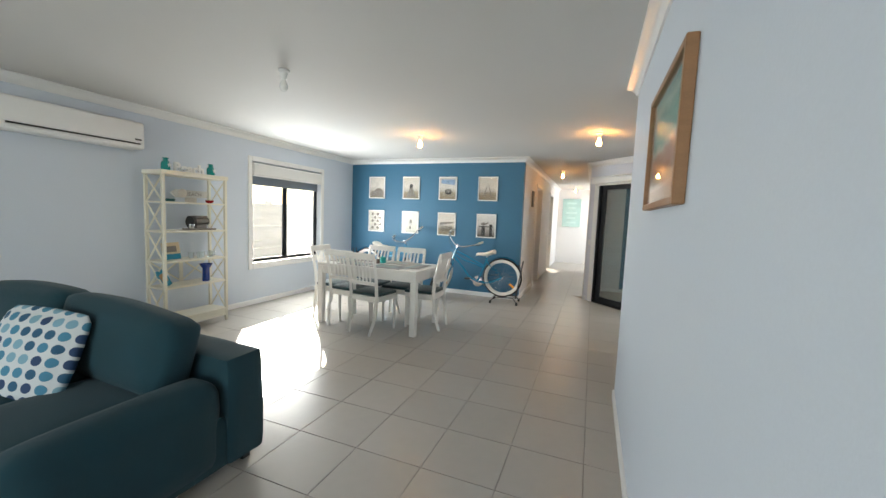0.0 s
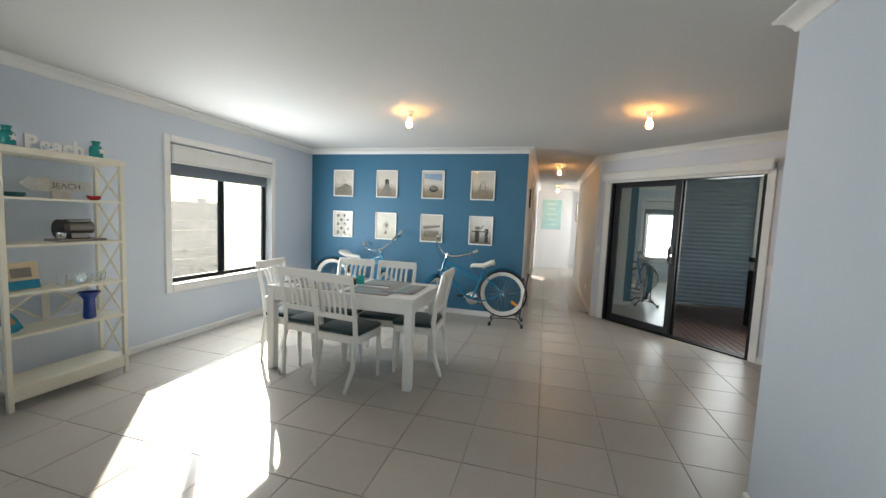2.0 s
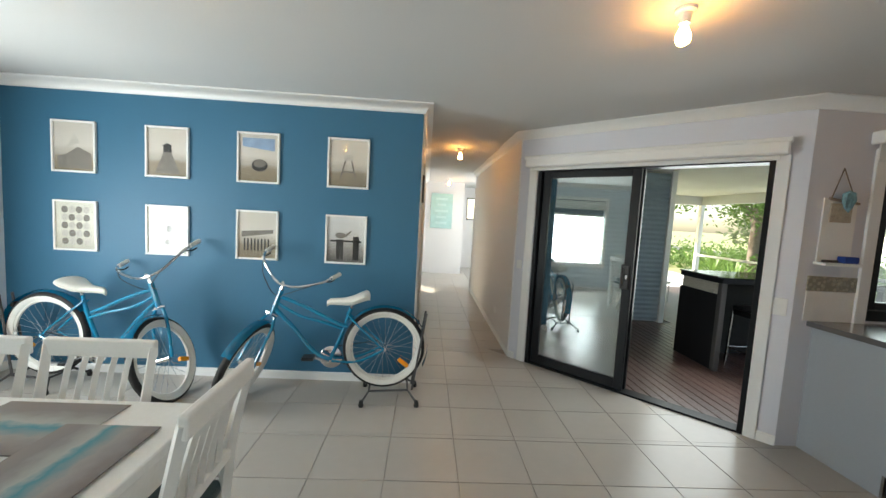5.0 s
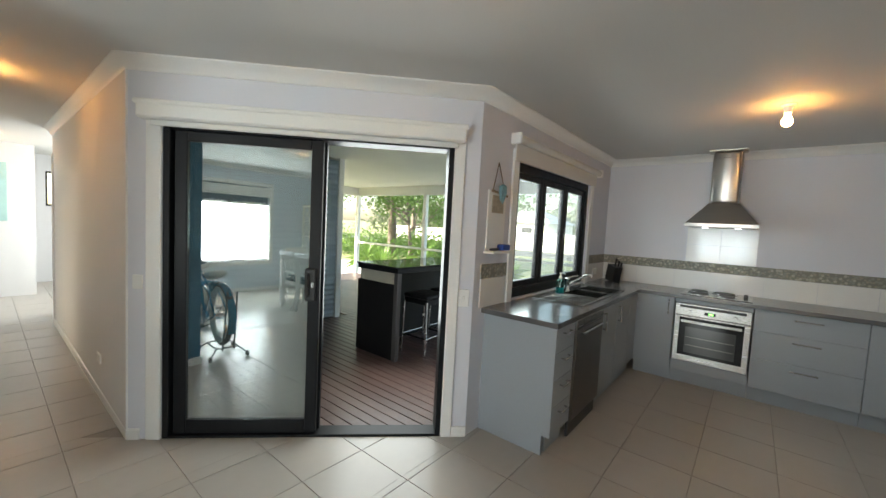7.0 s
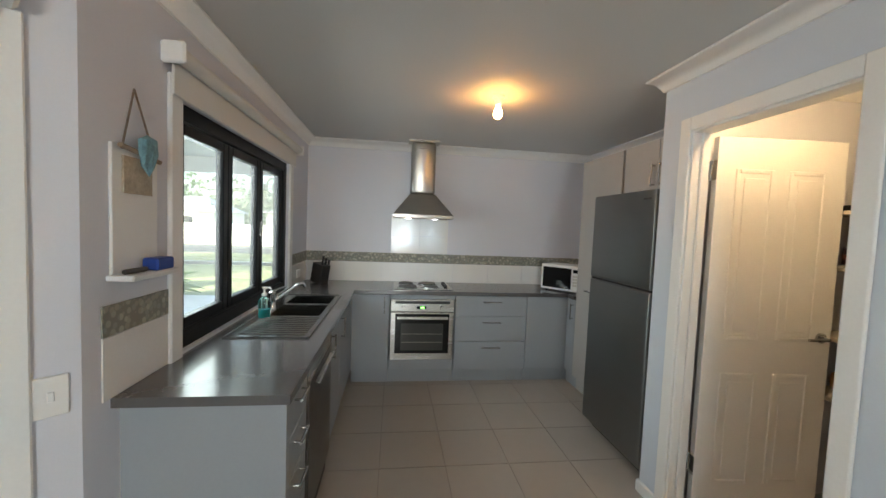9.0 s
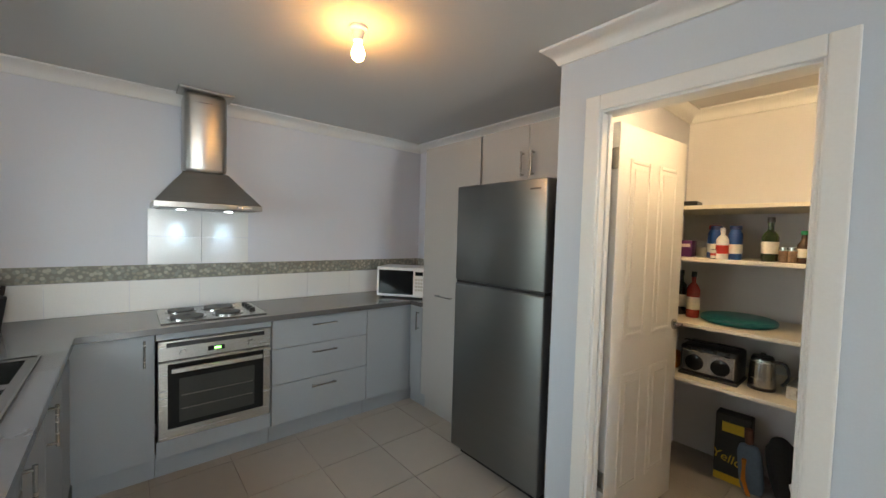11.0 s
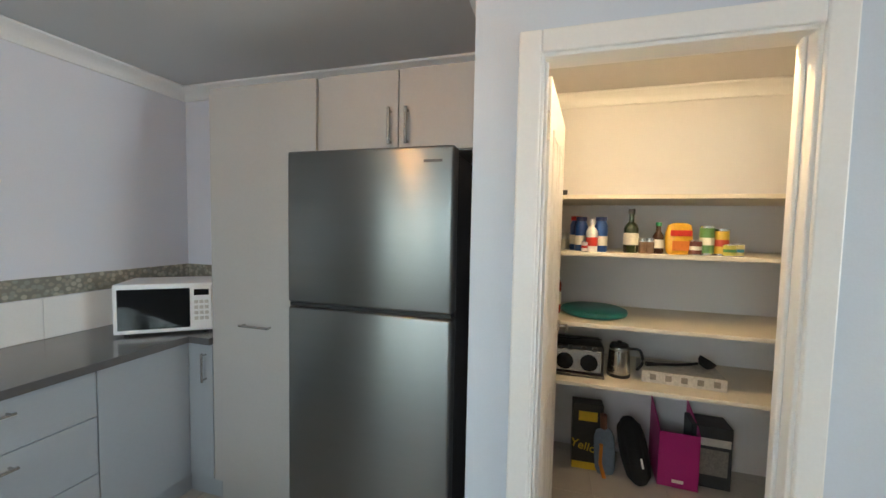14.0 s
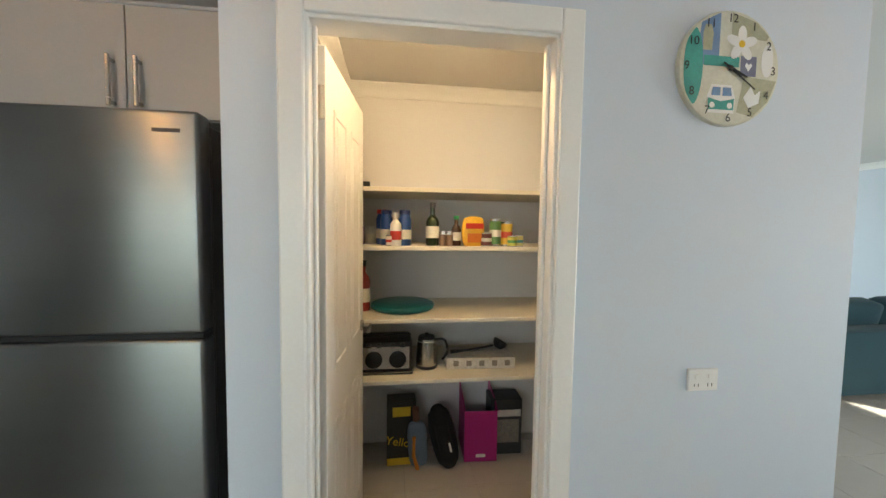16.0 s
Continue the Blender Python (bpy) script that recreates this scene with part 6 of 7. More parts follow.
part("rope", tube([(1.86, YK - 0.02, 1.73), (1.935, YK - 0.012, 1.945), (2.035, YK - 0.02, 1.725)], 0.004, n=6), mat("jute_rope", (0.16, 0.12, 0.09), 0.9, vary=0.3, scale=60), od)
part("stick", rod((1.845, YK - 0.025, 1.74), (2.055, YK - 0.025, 1.715), 0.009, n=8), mat("driftwood", (0.26, 0.20, 0.15), 0.85, vary=0.3, scale=20), od)
heart = lathe([(0.0005, -0.085), (0.03, -0.05), (0.052, 0.0), (0.045, 0.045), (0.0005, 0.062)], n=16)
bmesh.ops.scale(heart, vec=(1, 0.35, 1), verts=heart.verts[:])
for v in heart.verts:
    v.co += Vector((noise.noise(v.co * 40), noise.noise(v.co * 40 + Vector((3, 0, 0))), noise.noise(v.co * 40 + Vector((0, 5, 0))))) * 0.008
bmesh.ops.translate(heart, vec=(1.965, YK - 0.038, 1.735), verts=heart.verts[:])
part("heart", heart, mat("blue_shells", (0.16, 0.32, 0.38), 0.6, vary=0.35, scale=60, bump=0.2), od)
part("card", box((1.87, YK - 0.02, 1.585), (2.02, YK - 0.0125, 1.71), 0.001), mat("sandy_card", (0.42, 0.36, 0.28), 0.8, vary=0.25, scale=25), od)

# ---------------------------------------------------------------- pantry
sv = mat("pantry_shelf_board", (0.74, 0.69, 0.58), 0.5, vary=0.05, scale=5)
for z in (1.69, 1.385, 1.0, 0.67):
    solid("pantry_shelf", box((XR + 0.102, 2.112, z - 0.022), (2.357, 2.69, z), 0.002), sv, "cream melamine pantry shelf", "shelf", "pantry shelves")


def can(x, y, z, r, h, colour, label, band=(0.7, 0.68, 0.6), cat="tin"):
    t = thing("food_tin", label, cat, m=pose(x, y, z))
    part("tin", lathe([(r, 0), (r, h), (r - 0.003, h), (r - 0.004, h - 0.003), (0.0005, h - 0.003)], n=18), STEEL, t, smooth=True)
    part("label_wrap", lathe([(r + 0.0006, h * 0.08), (r + 0.0006, h * 0.92)], n=18), mat("tin_label", colour, 0.4, vary=0.15, scale=20, bump=0), t, smooth=True)
    part("label_band", lathe([(r + 0.0012, h * 0.35), (r + 0.0012, h * 0.6)], n=18), mat("tin_band", band, 0.4, bump=0), t, smooth=True)
    return t


def bottle(x, y, z, r, h, body, cap, label, name="bottle", band=None, neck=0.3, squat=0.66):
    t = thing(name, label, "bottle", m=pose(x, y, z))
    part("body", lathe([(r * 0.9, 0), (r, 0.006), (r, h * squat), (r * 0.8, h * (squat + 0.08)), (r * neck, h * (squat + 0.16)), (r * neck, h * 0.93), (0.0005, h * 0.93)], n=18), body, t, smooth=True)
    part("cap", lathe([(r * neck * 1.25, h * 0.88), (r * neck * 1.25, h), (0.0005, h)], n=14), cap, t, smooth=True)
    if band:
        part("label_wrap", lathe([(r + 0.0006, h * 0.18), (r + 0.0006, h * 0.45)], n=18), band, t, smooth=True)
    return t


BLUEP, REDP, GREENP, CREAMP = mat("blue_pack", (0.015, 0.06, 0.22), 0.35, bump=0), mat("red_pack", (0.5, 0.03, 0.02), 0.35, bump=0), mat("green_pack", (0.02, 0.24, 0.07), 0.35, bump=0), mat("cream_label", (0.72, 0.68, 0.58), 0.6, bump=0)
OILG, WINEG, ROSE, BROWN = mat("dark_green_bottle", (0.02, 0.035, 0.012), 0.12, bump=0, coat=0.4), mat("dark_wine_bottle", (0.010, 0.006, 0.006), 0.12, bump=0, coat=0.4), mat("rose_wine_bottle", (0.34, 0.05, 0.04), 0.15, bump=0, coat=0.4), mat("brown_sauce", (0.05, 0.02, 0.01), 0.2, bump=0)
Z1, Z2, Z3 = 1.3855, 1.0005, 0.6705
for x, y in ((2.05, 2.56), (1.95, 2.60)):
    b = bottle(x, y, Z1, 0.034, 0.19, BLUEP, mat("dark_blue_cap", (0.01, 0.02, 0.09), 0.3, bump=0), "dark blue cleaning spray bottle on the pantry shelf", "spray_bottle", CREAMP, 0.7, 0.74)
bottle(2.075, 2.50, Z1, 0.034, 0.195, BLUEP, REDP, "blue spray can with a red cap on the pantry shelf", "spray_bottle", CREAMP, 0.7, 0.74)
bottle(2.0, 2.64, Z1, 0.03, 0.175, mat("white_bottle", (0.78, 0.77, 0.75), 0.3, bump=0), WHITEP, "white sauce bottle with a red label", "sauce_bottle", REDP, 0.35, 0.62)
can(2.035, 2.65, Z1, 0.017, 0.055, (0.7, 0.66, 0.6), "small white jar with red lid", (0.5, 0.03, 0.02), "jar")
bottle(1.80, 2.60, Z1, 0.037, 0.235, OILG, GREYIRON, "dark green olive oil bottle on the pantry shelf", "oil_bottle", CREAMP, 0.36, 0.55)
for x in (1.742, 1.708):
    s = thing("spice_jar", "small glass spice jar with a steel lid", "jar", "spice jars", pose(x, 2.61, Z1))
    part("glass", lathe([(0.02, 0), (0.021, 0.004), (0.021, 0.06), (0.0005, 0.06)], n=14), mat("spice_brown", (0.22, 0.14, 0.09), 0.2, vary=0.3, scale=60), s, smooth=True)
    part("lid", lathe([(0.022, 0.06), (0.022, 0.08), (0.0005, 0.08)], n=14), STEEL, s, smooth=True)
bottle(1.668, 2.60, Z1, 0.027, 0.165, BROWN, GREENP, "brown sauce bottle with a green nozzle cap", "sauce_bottle", CREAMP, 0.45, 0.55)
fb = thing("food_packet", "yellow and orange food packet on the pantry shelf", "packet", m=pose(1.575, 2.61, Z1, 0, 0, 4))
part("pouch", soft_block((-0.055, -0.022, 0), (0.055, 0.022, 0.155), 0.012, 0.01, sub=4), mat("yellow_pack", (0.72, 0.40, 0.03), 0.35, vary=0.15, scale=18, bump=0.03), fb, smooth=True)
part("print_band", box((-0.05, 0.030, 0.095), (0.05, 0.0335, 0.125), 0.001), REDP, fb)
part("print_panel", box((-0.045, 0.030, 0.02), (0.04, 0.033, 0.07), 0.001), mat("orange_print", (0.6, 0.18, 0.03), 0.4, bump=0), fb)
can(1.505, 2.63, Z1, 0.03, 0.075, (0.12, 0.03, 0.02), "small dark red food tin on the pantry shelf")
can(1.452, 2.62, Z1, 0.032, 0.15, (0.10, 0.22, 0.07), "tall green food tin on the pantry shelf")
can(1.385, 2.61, Z1, 0.033, 0.135, (0.62, 0.42, 0.05), "yellow food tin with a red band", (0.5, 0.06, 0.03))
can(1.365, 2.66, Z1, 0.026, 0.06, (0.55, 0.50, 0.10), "small yellow and green food tin", (0.1, 0.3, 0.1))
can(1.325, 2.64, Z1, 0.027, 0.062, (0.60, 0.52, 0.22), "small yellow food tin at the shelf end", (0.05, 0.25, 0.3))
can(2.30, 2.50, Z1, 0.035, 0.11, (0.06, 0.02, 0.02), "dark coffee jar on the pantry shelf", (0.3, 0.1, 0.05), "jar")
cb = thing("chocolate_carton", "purple chocolate carton on the pantry shelf", "carton", m=pose(2.22, 2.52, Z1))
part("carton", box((-0.045, -0.03, 0), (0.045, 0.03, 0.10), 0.002), mat("purple_carton", (0.10, 0.02, 0.13), 0.4, vary=0.1, bump=0), cb)
part("print_band", box((-0.035, 0.0302, 0.06), (0.035, 0.031, 0.08)), CREAMP, cb)
jr = thing("storage_jar", "clear storage jar with white powder", "jar", m=pose(2.14, 2.48, Z1))
part("glass", lathe([(0.035, 0), (0.036, 0.004), (0.036, 0.10), (0.033, 0.10), (0.033, 0.006), (0.0005, 0.006)], n=16), glass("jar_glass"), jr, smooth=True)
part("contents", lathe([(0.032, 0.007), (0.032, 0.06), (0.0005, 0.06)], n=16), CREAMP, jr, smooth=True)
bottle(2.27, 2.40, Z2, 0.038, 0.29, WINEG, WINEG, "dark red wine bottle with a cream label", "wine_bottle", CREAMP, 0.34, 0.6)
bottle(2.18, 2.46, Z2, 0.037, 0.29, ROSE, BLACKP, "rose wine bottle with a dark cap", "wine_bottle", CREAMP, 0.34, 0.6)
bk = thing("game_box", "thin black box lying on the top pantry shelf", "box", m=pose(2.25, 2.58, 1.6905, 0, 0, 5))
part("box", box((-0.11, -0.07, 0), (0.11, 0.07, 0.03), 0.002), BLACKP, bk)
tr = thing("serving_tray_lid", "round dark teal lid lying on the pantry shelf", "lid", m=pose(1.955, 2.42, Z2))
part("disc", lathe([(0.165, 0), (0.183, 0.008), (0.188, 0.022), (0.183, 0.034), (0.165, 0.041), (0.08, 0.046), (0.0005, 0.047)], n=40), mat("teal_lid", (0.008, 0.115, 0.125), 0.4, vary=0.06, bump=0.01), tr, smooth=True)
# toaster, kettle, tray with ladle
to = thing("toaster", "black and steel four-slice toaster on the pantry shelf", "toaster", m=pose(2.05, 2.50, Z3))
part("body", box((-0.145, -0.11, 0.012), (0.145, 0.10, 0.185), 0.02, seg=3), BLACKP, to, smooth=True)
part("front_plate", box((-0.13, 0.099, 0.03), (0.13, 0.106, 0.155), 0.004), STEEL, to)
for x in (-0.065, 0.065):
    part("dial_plate", lathe([(0.047, 0), (0.047, 0.006), (0.04, 0.009), (0.0005, 0.009)], n=24, m=Matrix.Translation((x, 0.104, 0.085)) @ Matrix.Rotation(radians(-90), 4, "X")), BLACKGLASS, to, smooth=True)
    part("slot", box((x - 0.045, -0.07, 0.184), (x + 0.045, -0.04, 0.187)), GREYIRON, to)
    part("slot", box((x - 0.045, 0.0, 0.184), (x + 0.045, 0.03, 0.187)), GREYIRON, to)
    for q in (-0.028, 0.028):
        part("lever", box((x + q - 0.012, 0.09, 0.16), (x + q + 0.012, 0.118, 0.178), 0.004), BLACKP, to)
part("base", box((-0.15, -0.115, 0), (0.15, 0.11, 0.014), 0.004), BLACKP, to)
part("power_cord", tube([(-0.14, -0.02, 0.19), (-0.05, 0.06, 0.215), (0.03, 0.03, 0.195), (0.12, 0.05, 0.205), (0.15, 0.0, 0.19)], 0.004, n=6, smooth_steps=5), BLACKP, to)
kt = thing("kettle", "brushed steel electric kettle with a black lid", "kettle", m=pose(1.815, 2.50, Z3))
part("base", lathe([(0.062, 0), (0.064, 0.015), (0.058, 0.018), (0.0005, 0.018)]), BLACKP, kt, smooth=True)
part("body", lathe([(0.06, 0.018), (0.062, 0.03), (0.055, 0.15), (0.052, 0.17), (0.0005, 0.17)], n=24), STEEL, kt, smooth=True)
part("lid", lathe([(0.052, 0.17), (0.045, 0.185), (0.012, 0.19), (0.012, 0.2), (0.0005, 0.2)], n=20), BLACKP, kt, smooth=True)
part("handle", tube([(-0.05, 0.02, 0.165), (-0.10, 0.035, 0.165), (-0.115, 0.04, 0.10), (-0.09, 0.03, 0.05)], 0.008, smooth_steps=4), BLACKP, kt, smooth=True)
bx = thing("storage_box", "low white patterned cardboard box on the pantry shelf", "box", m=pose(1.50, 2.47, Z3, 0, 0, -3))
part("box", box((-0.20, -0.12, 0), (0.20, 0.10, 0.065), 0.003), mat("patterned_card", (0.52, 0.50, 0.46), 0.6, vary=0.3, scale=28, bump=0), bx)
for k in range(5):
    part("print_spot", box((-0.17 + 0.075 * k, 0.1005, 0.018), (-0.14 + 0.075 * k, 0.102, 0.05)), GREYINK, bx)
ld = thing("ladle", "black plastic ladle lying on the box", "ladle", m=pose(1.50, 2.45, Z3 + 0.066))
part("shaft", tube([(0.17, 0.03, 0.010), (0.0, 0.0, 0.014), (-0.10, -0.01, 0.03)], [0.014, 0.011, 0.008], smooth_steps=4), BLACKP, ld, smooth=True)
part("cup", lathe([(0.0005, 0.0), (0.025, 0.004), (0.042, 0.028), (0.045, 0.05), (0.041, 0.05), (0.03, 0.01), (0.0005, 0.006)], n=18, m=Matrix.Translation((-0.125, -0.01, 0.012)) @ Matrix.Rotation(radians(-30), 4, "Y")), BLACKP, ld, smooth=True)
snk = thing("snack_bag", "orange snack packet beside the toaster", "packet", m=pose(2.27, 2.50, Z3))
part("pouch", soft_block((-0.05, -0.04, 0), (0.05, 0.04, 0.10), 0.015, 0.012, sub=4), mat("orange_pack", (0.62, 0.24, 0.03), 0.4, vary=0.25, scale=14), snk, smooth=True)
# floor things
yb = thing("carton", "tall black and yellow carton with handwritten lettering on the pantry floor", "carton", m=pose(1.955, 2.345, 0, 0, 0, 2))
part("box", box((-0.09, -0.06, 0), (0.09, 0.03, 0.42), 0.004), mat("black_carton", (0.022, 0.020, 0.016), 0.45, vary=0.3, scale=20, bump=0), yb)
YEL = mat("yellow_print", (0.75, 0.50, 0.03), 0.5, bump=0)
part("print_panel", box((-0.055, 0.0302, 0.31), (0.055, 0.0315, 0.37)), YEL, yb)
part("print_band", box((-0.088, 0.0302, 0.0), (0.088, 0.0315, 0.045)), YEL, yb)
lettering("Yellow", 0.075, pose(0.0, 0.0312, 0.12, 90, 12, 180), YEL, "lettering", 0.0006, yb)
PINK = mat("magenta_plastic", (0.42, 0.015, 0.17), 0.45, vary=0.06, bump=0.01)
mg = thing("magazine_file", "magenta magazine file box on the pantry floor", "file box", m=pose(1.455, 2.40, 0, 0, 0, -3))
fbx = bmesh.new()
for lo, hi in [((-0.105, -0.30, 0), (0.105, 0.0, 0.006)), ((-0.105, -0.004, 0), (0.105, 0.0, 0.33)), ((-0.105, -0.30, 0), (0.105, -0.296, 0.43))]:
    box(lo, hi, 0.001, fbx)
for x in (-0.105, 0.101):
    prism([(-0.30, 0), (0, 0), (0, 0.33), (-0.05, 0.36), (-0.30, 0.43)], x, x + 0.004, fbx, Matrix(((0, 0, 1, 0), (1, 0, 0, 0), (0, 1, 0, 0), (0, 0, 0, 1))))
part("shell", fbx, PINK, mg)
part("label_holder", box((-0.03, 0.0005, 0.03), (0.03, 0.003, 0.05), 0.001), CREAMP, mg)
bc = thing("appliance_carton", "dark appliance carton with pale print on the pantry floor", "carton", m=pose(1.285, 2.30, 0, 0, 0, -2))
part("box", box((-0.12, -0.12, 0), (0.09, 0.04, 0.37), 0.004), mat("charcoal_carton", (0.03, 0.032, 0.036), 0.5, vary=0.2, scale=15, bump=0), bc)
part("print_band", box((-0.11, 0.0402, 0.255), (0.085, 0.0415, 0.30)), PALEINK, bc)
part("print_panel", box((-0.10, 0.0402, 0.08), (0.07, 0.0415, 0.235)), GREYINK, bc)
bag = thing("cloth_bag", "black drawstring cloth bag slumped on the pantry floor", "bag", m=pose(1.655, 2.42, 0.012, 0, 13, 0))
part("bag", soft_block((-0.06, -0.07, 0.0), (0.06, 0.06, 0.37), 0.05, 0.02, sub=9), mat("black_cloth", (0.008, 0.008, 0.009), 0.95, vary=0.3, scale=20, bump=0.1), bag, smooth=True)
part("tag", box((-0.03, 0.072, 0.12), (-0.018, 0.078, 0.18), 0.002), WHITEP, bag)
tn = thing("tennis_racket_case", "grey blue case with an orange handle on the pantry floor", "case", m=pose(1.845, 2.38, 0, -8, 4, 0))
part("case", soft_block((-0.055, -0.025, 0.0), (0.055, 0.02, 0.30), 0.03, 0.006, sub=6), mat("grey_blue_cloth", (0.14, 0.18, 0.23), 0.8, vary=0.15, scale=20), tn, smooth=True)
part("strap", tube([(0.02, 0.035, 0.22), (0.03, 0.045, 0.1), (0.01, 0.05, 0.005)], 0.012, n=6), mat("orange_cloth", (0.6, 0.20, 0.02), 0.7), tn)
part("grip", tube([(0.0, -0.01, 0.27), (0.0, -0.012, 0.39)], 0.02, n=10), mat("brown_grip", (0.16, 0.07, 0.04), 0.7), tn)

# clock and socket on the pantry's outer wall
ck = thing("wall_clock", "round wall clock with a beach collage face", "clock", m=Matrix.Translation((0.996, YP, 1.988)) @ Matrix(((-1, 0, 0, 0), (0, 0, 1, 0), (0, 1, 0, 0), (0, 0, 0, 1))))
CR = 0.172
body_ck = part("body", lathe([(CR, 0), (CR, 0.014), (CR - 0.003, 0.017), (0.0005, 0.017)], n=56), mat("clock_face_cream", (0.62, 0.62, 0.52), 0.4, vary=0.12, scale=9, bump=0), ck)
CK = {"teal": mat("clock_teal", (0.05, 0.32, 0.28), 0.4, vary=0.15, scale=20, bump=0), "blue": mat("clock_blue", (0.16, 0.27, 0.46), 0.4, vary=0.12, scale=20, bump=0), "sand": mat("clock_sand", (0.40, 0.40, 0.28), 0.4, vary=0.15, scale=20, bump=0), "white": WHITEP, "grey": mat("clock_grey", (0.17, 0.18, 0.27), 0.4, vary=0.1, bump=0), "ink": BLACKP, "gold": YEL}


def face(pts, h, colour, name="collage_piece"):
    q = []
    for x, y in pts:
        k = math.hypot(x, y)
        f = min(1.0, (CR - 0.006) / k) if k else 1
        q.append((x * f, y * f))
    part(name, prism(q, 0.0172 + h * 0.0006, 0.0175 + h * 0.0006), CK[colour], ck)


face([(-0.12, 0.0), (-0.13, 0.165), (-0.05, 0.165), (-0.04, 0.165), (-0.04, 0.02)][::1], 0, "blue")
face(ell(-0.125, 0.0, 0.032, 0.115, 24), 1, "teal")
face([(0.0, 0.10), (0.0, 0.2), (0.1, 0.17), (0.15, 0.12), (0.12, 0.09)], 0, "sand")
face([(0.03, -0.13), (0.05, -0.02), (0.17, -0.03), (0.15, -0.10), (0.09, -0.15)], 0, "sand")
face([(0.035, -0.02), (0.09, -0.02), (0.09, 0.04), (0.035, 0.04)], 1, "grey")
face([(-0.09, 0.005), (0.03, 0.005), (0.03, 0.035), (-0.09, 0.035)], 1, "teal")
for k in range(5):
    a = 2 * math.pi * k / 5 + 0.3
    face([(0.035 + 0.028 * math.cos(a) + u * math.cos(a) - v * math.sin(a), 0.075 + 0.028 * math.sin(a) + u * math.sin(a) + v * math.cos(a)) for u, v in ell(0, 0, 0.027, 0.015, 12)], 2 + 0.2 * k, "white", "petal")
face(ell(0.035, 0.075, 0.011, 0.011, 10), 4, "gold", "flower_centre")
face(ell(0.128, 0.03, 0.021, 0.05, 16), 1, "white")
face(ell(0.0, 0.0, 0.001, 0.001, 6), 1, "white")
face([(0.05, 0.012), (0.0625, -0.006), (0.075, 0.012), (0.07, 0.02), (0.0625, 0.014), (0.055, 0.02)], 2, "white", "heart")
face([(-0.072, -0.135), (0.02, -0.135), (0.022, -0.085), (0.008, -0.05), (-0.06, -0.05), (-0.074, -0.085)], 1, "white", "van_body")
face([(-0.07, -0.125), (0.018, -0.125), (0.019, -0.09), (-0.026, -0.10), (-0.071, -0.09)], 2, "teal", "van_front")
face([(-0.06, -0.083), (-0.03, -0.083), (-0.03, -0.058), (-0.056, -0.058)], 3, "blue", "van_window")
face([(-0.022, -0.083), (0.01, -0.083), (0.006, -0.058), (-0.022, -0.058)], 3, "blue", "van_window")
for x in (-0.056, 0.004):
    face(ell(x, -0.112, 0.009, 0.009, 12), 3, "white", "van_headlight")
face([(0.05, -0.085), (0.075, -0.05), (0.09, -0.075), (0.11, -0.06), (0.105, -0.10), (0.07, -0.115)], 2, "white", "seagull")
face([(-0.095, 0.05), (-0.065, 0.05), (-0.062, 0.10), (-0.07, 0.125), (-0.09, 0.125), (-0.097, 0.10)], 1, "sand")
for k in range(12):
    a = math.pi / 2 - 2 * math.pi * (k + 1) / 12
    lettering(str(k + 1), 0.036, Matrix.Translation((0.148 * math.cos(a), 0.148 * math.sin(a) - 0.012, 0.0202)), BLACKP, "numeral", 0.0003, ck)
for ang, ln, w in ((112, 0.062, 0.006), (124, 0.105, 0.004), (124, -0.03, 0.005)):
    a = radians(90 - ang)
    dx, dy = math.cos(a), math.sin(a)
    part("clock_hand", prism([(-dy * w, dx * w), (dx * ln - dy * w * 0.4, dy * ln + dx * w * 0.4), (dx * ln + dy * w * 0.4, dy * ln - dx * w * 0.4), (dy * w, -dx * w)], 0.0212, 0.0218), BLACKP, ck)
part("centre_cap", lathe([(0.009, 0.021), (0.007, 0.025), (0.0005, 0.026)], n=14), BLACKP, ck)
ps = thing("power_socket", "white double power socket on the pale blue wall", "socket")
part("plate", box((0.965, YP, 0.972), (1.073, YP + 0.01, 1.045), 0.004, seg=2), WHITEP, ps)
for x in (0.995, 1.043):
    part("rocker", box((x - 0.008, YP + 0.0095, 1.013), (x + 0.008, YP + 0.013, 1.029), 0.002), WHITEP, ps)
    for dx in (-0.007, 0.007):
        part("slot", box((x + dx - 0.0012, YP + 0.0098, 0.987), (x + dx + 0.0012, YP + 0.0106, 0.997)), GREYIRON, ps)


# ---------------------------------------------------------------- deck and veranda
DZ = -0.035
POSTW = mat("white_exterior_paint", (0.76, 0.76, 0.73), 0.5, vary=0.05, scale=3)
dk = tagged(new("deck"), "dark stained timber deck with narrow boards", "deck", kind="structure")
part("joists", box((0.3, 6.2, DZ - 0.14), (6.5, 13.4, DZ - 0.024)), GREYIRON, dk)
BW, BG = 0.088, 0.006
nb = int((6.5 - 0.35) / (BW + BG))
share = {}
for k in range(nb):
    x = 0.35 + k * (BW + BG)
    ya = max(6.12, DA.y + 0.118 / abs(DN.y) * 1.0 - (x - DA.x) * 0.972) if x < DB.x + 0.1 else 6.13
    yb_ = 9.44 if x < 3.2 else 13.4
    L = round(yb_ - ya, 2)
    if L < 0.05:
        continue
    if L not in share:
        bm = box((0, 0, -0.022), (BW, L, 0), 0.003)
        bmesh.ops.recalc_face_normals(bm, faces=bm.faces[:])
        me = bpy.data.meshes.new("board")
        bm.to_mesh(me)
        bm.free()
        me.materials.append(DECKM)
        share[L] = me
    o = new("board", share[L])
    o.location, o.parent = (x, ya, DZ + 0.001 * math.sin(k * 7.1)), dk


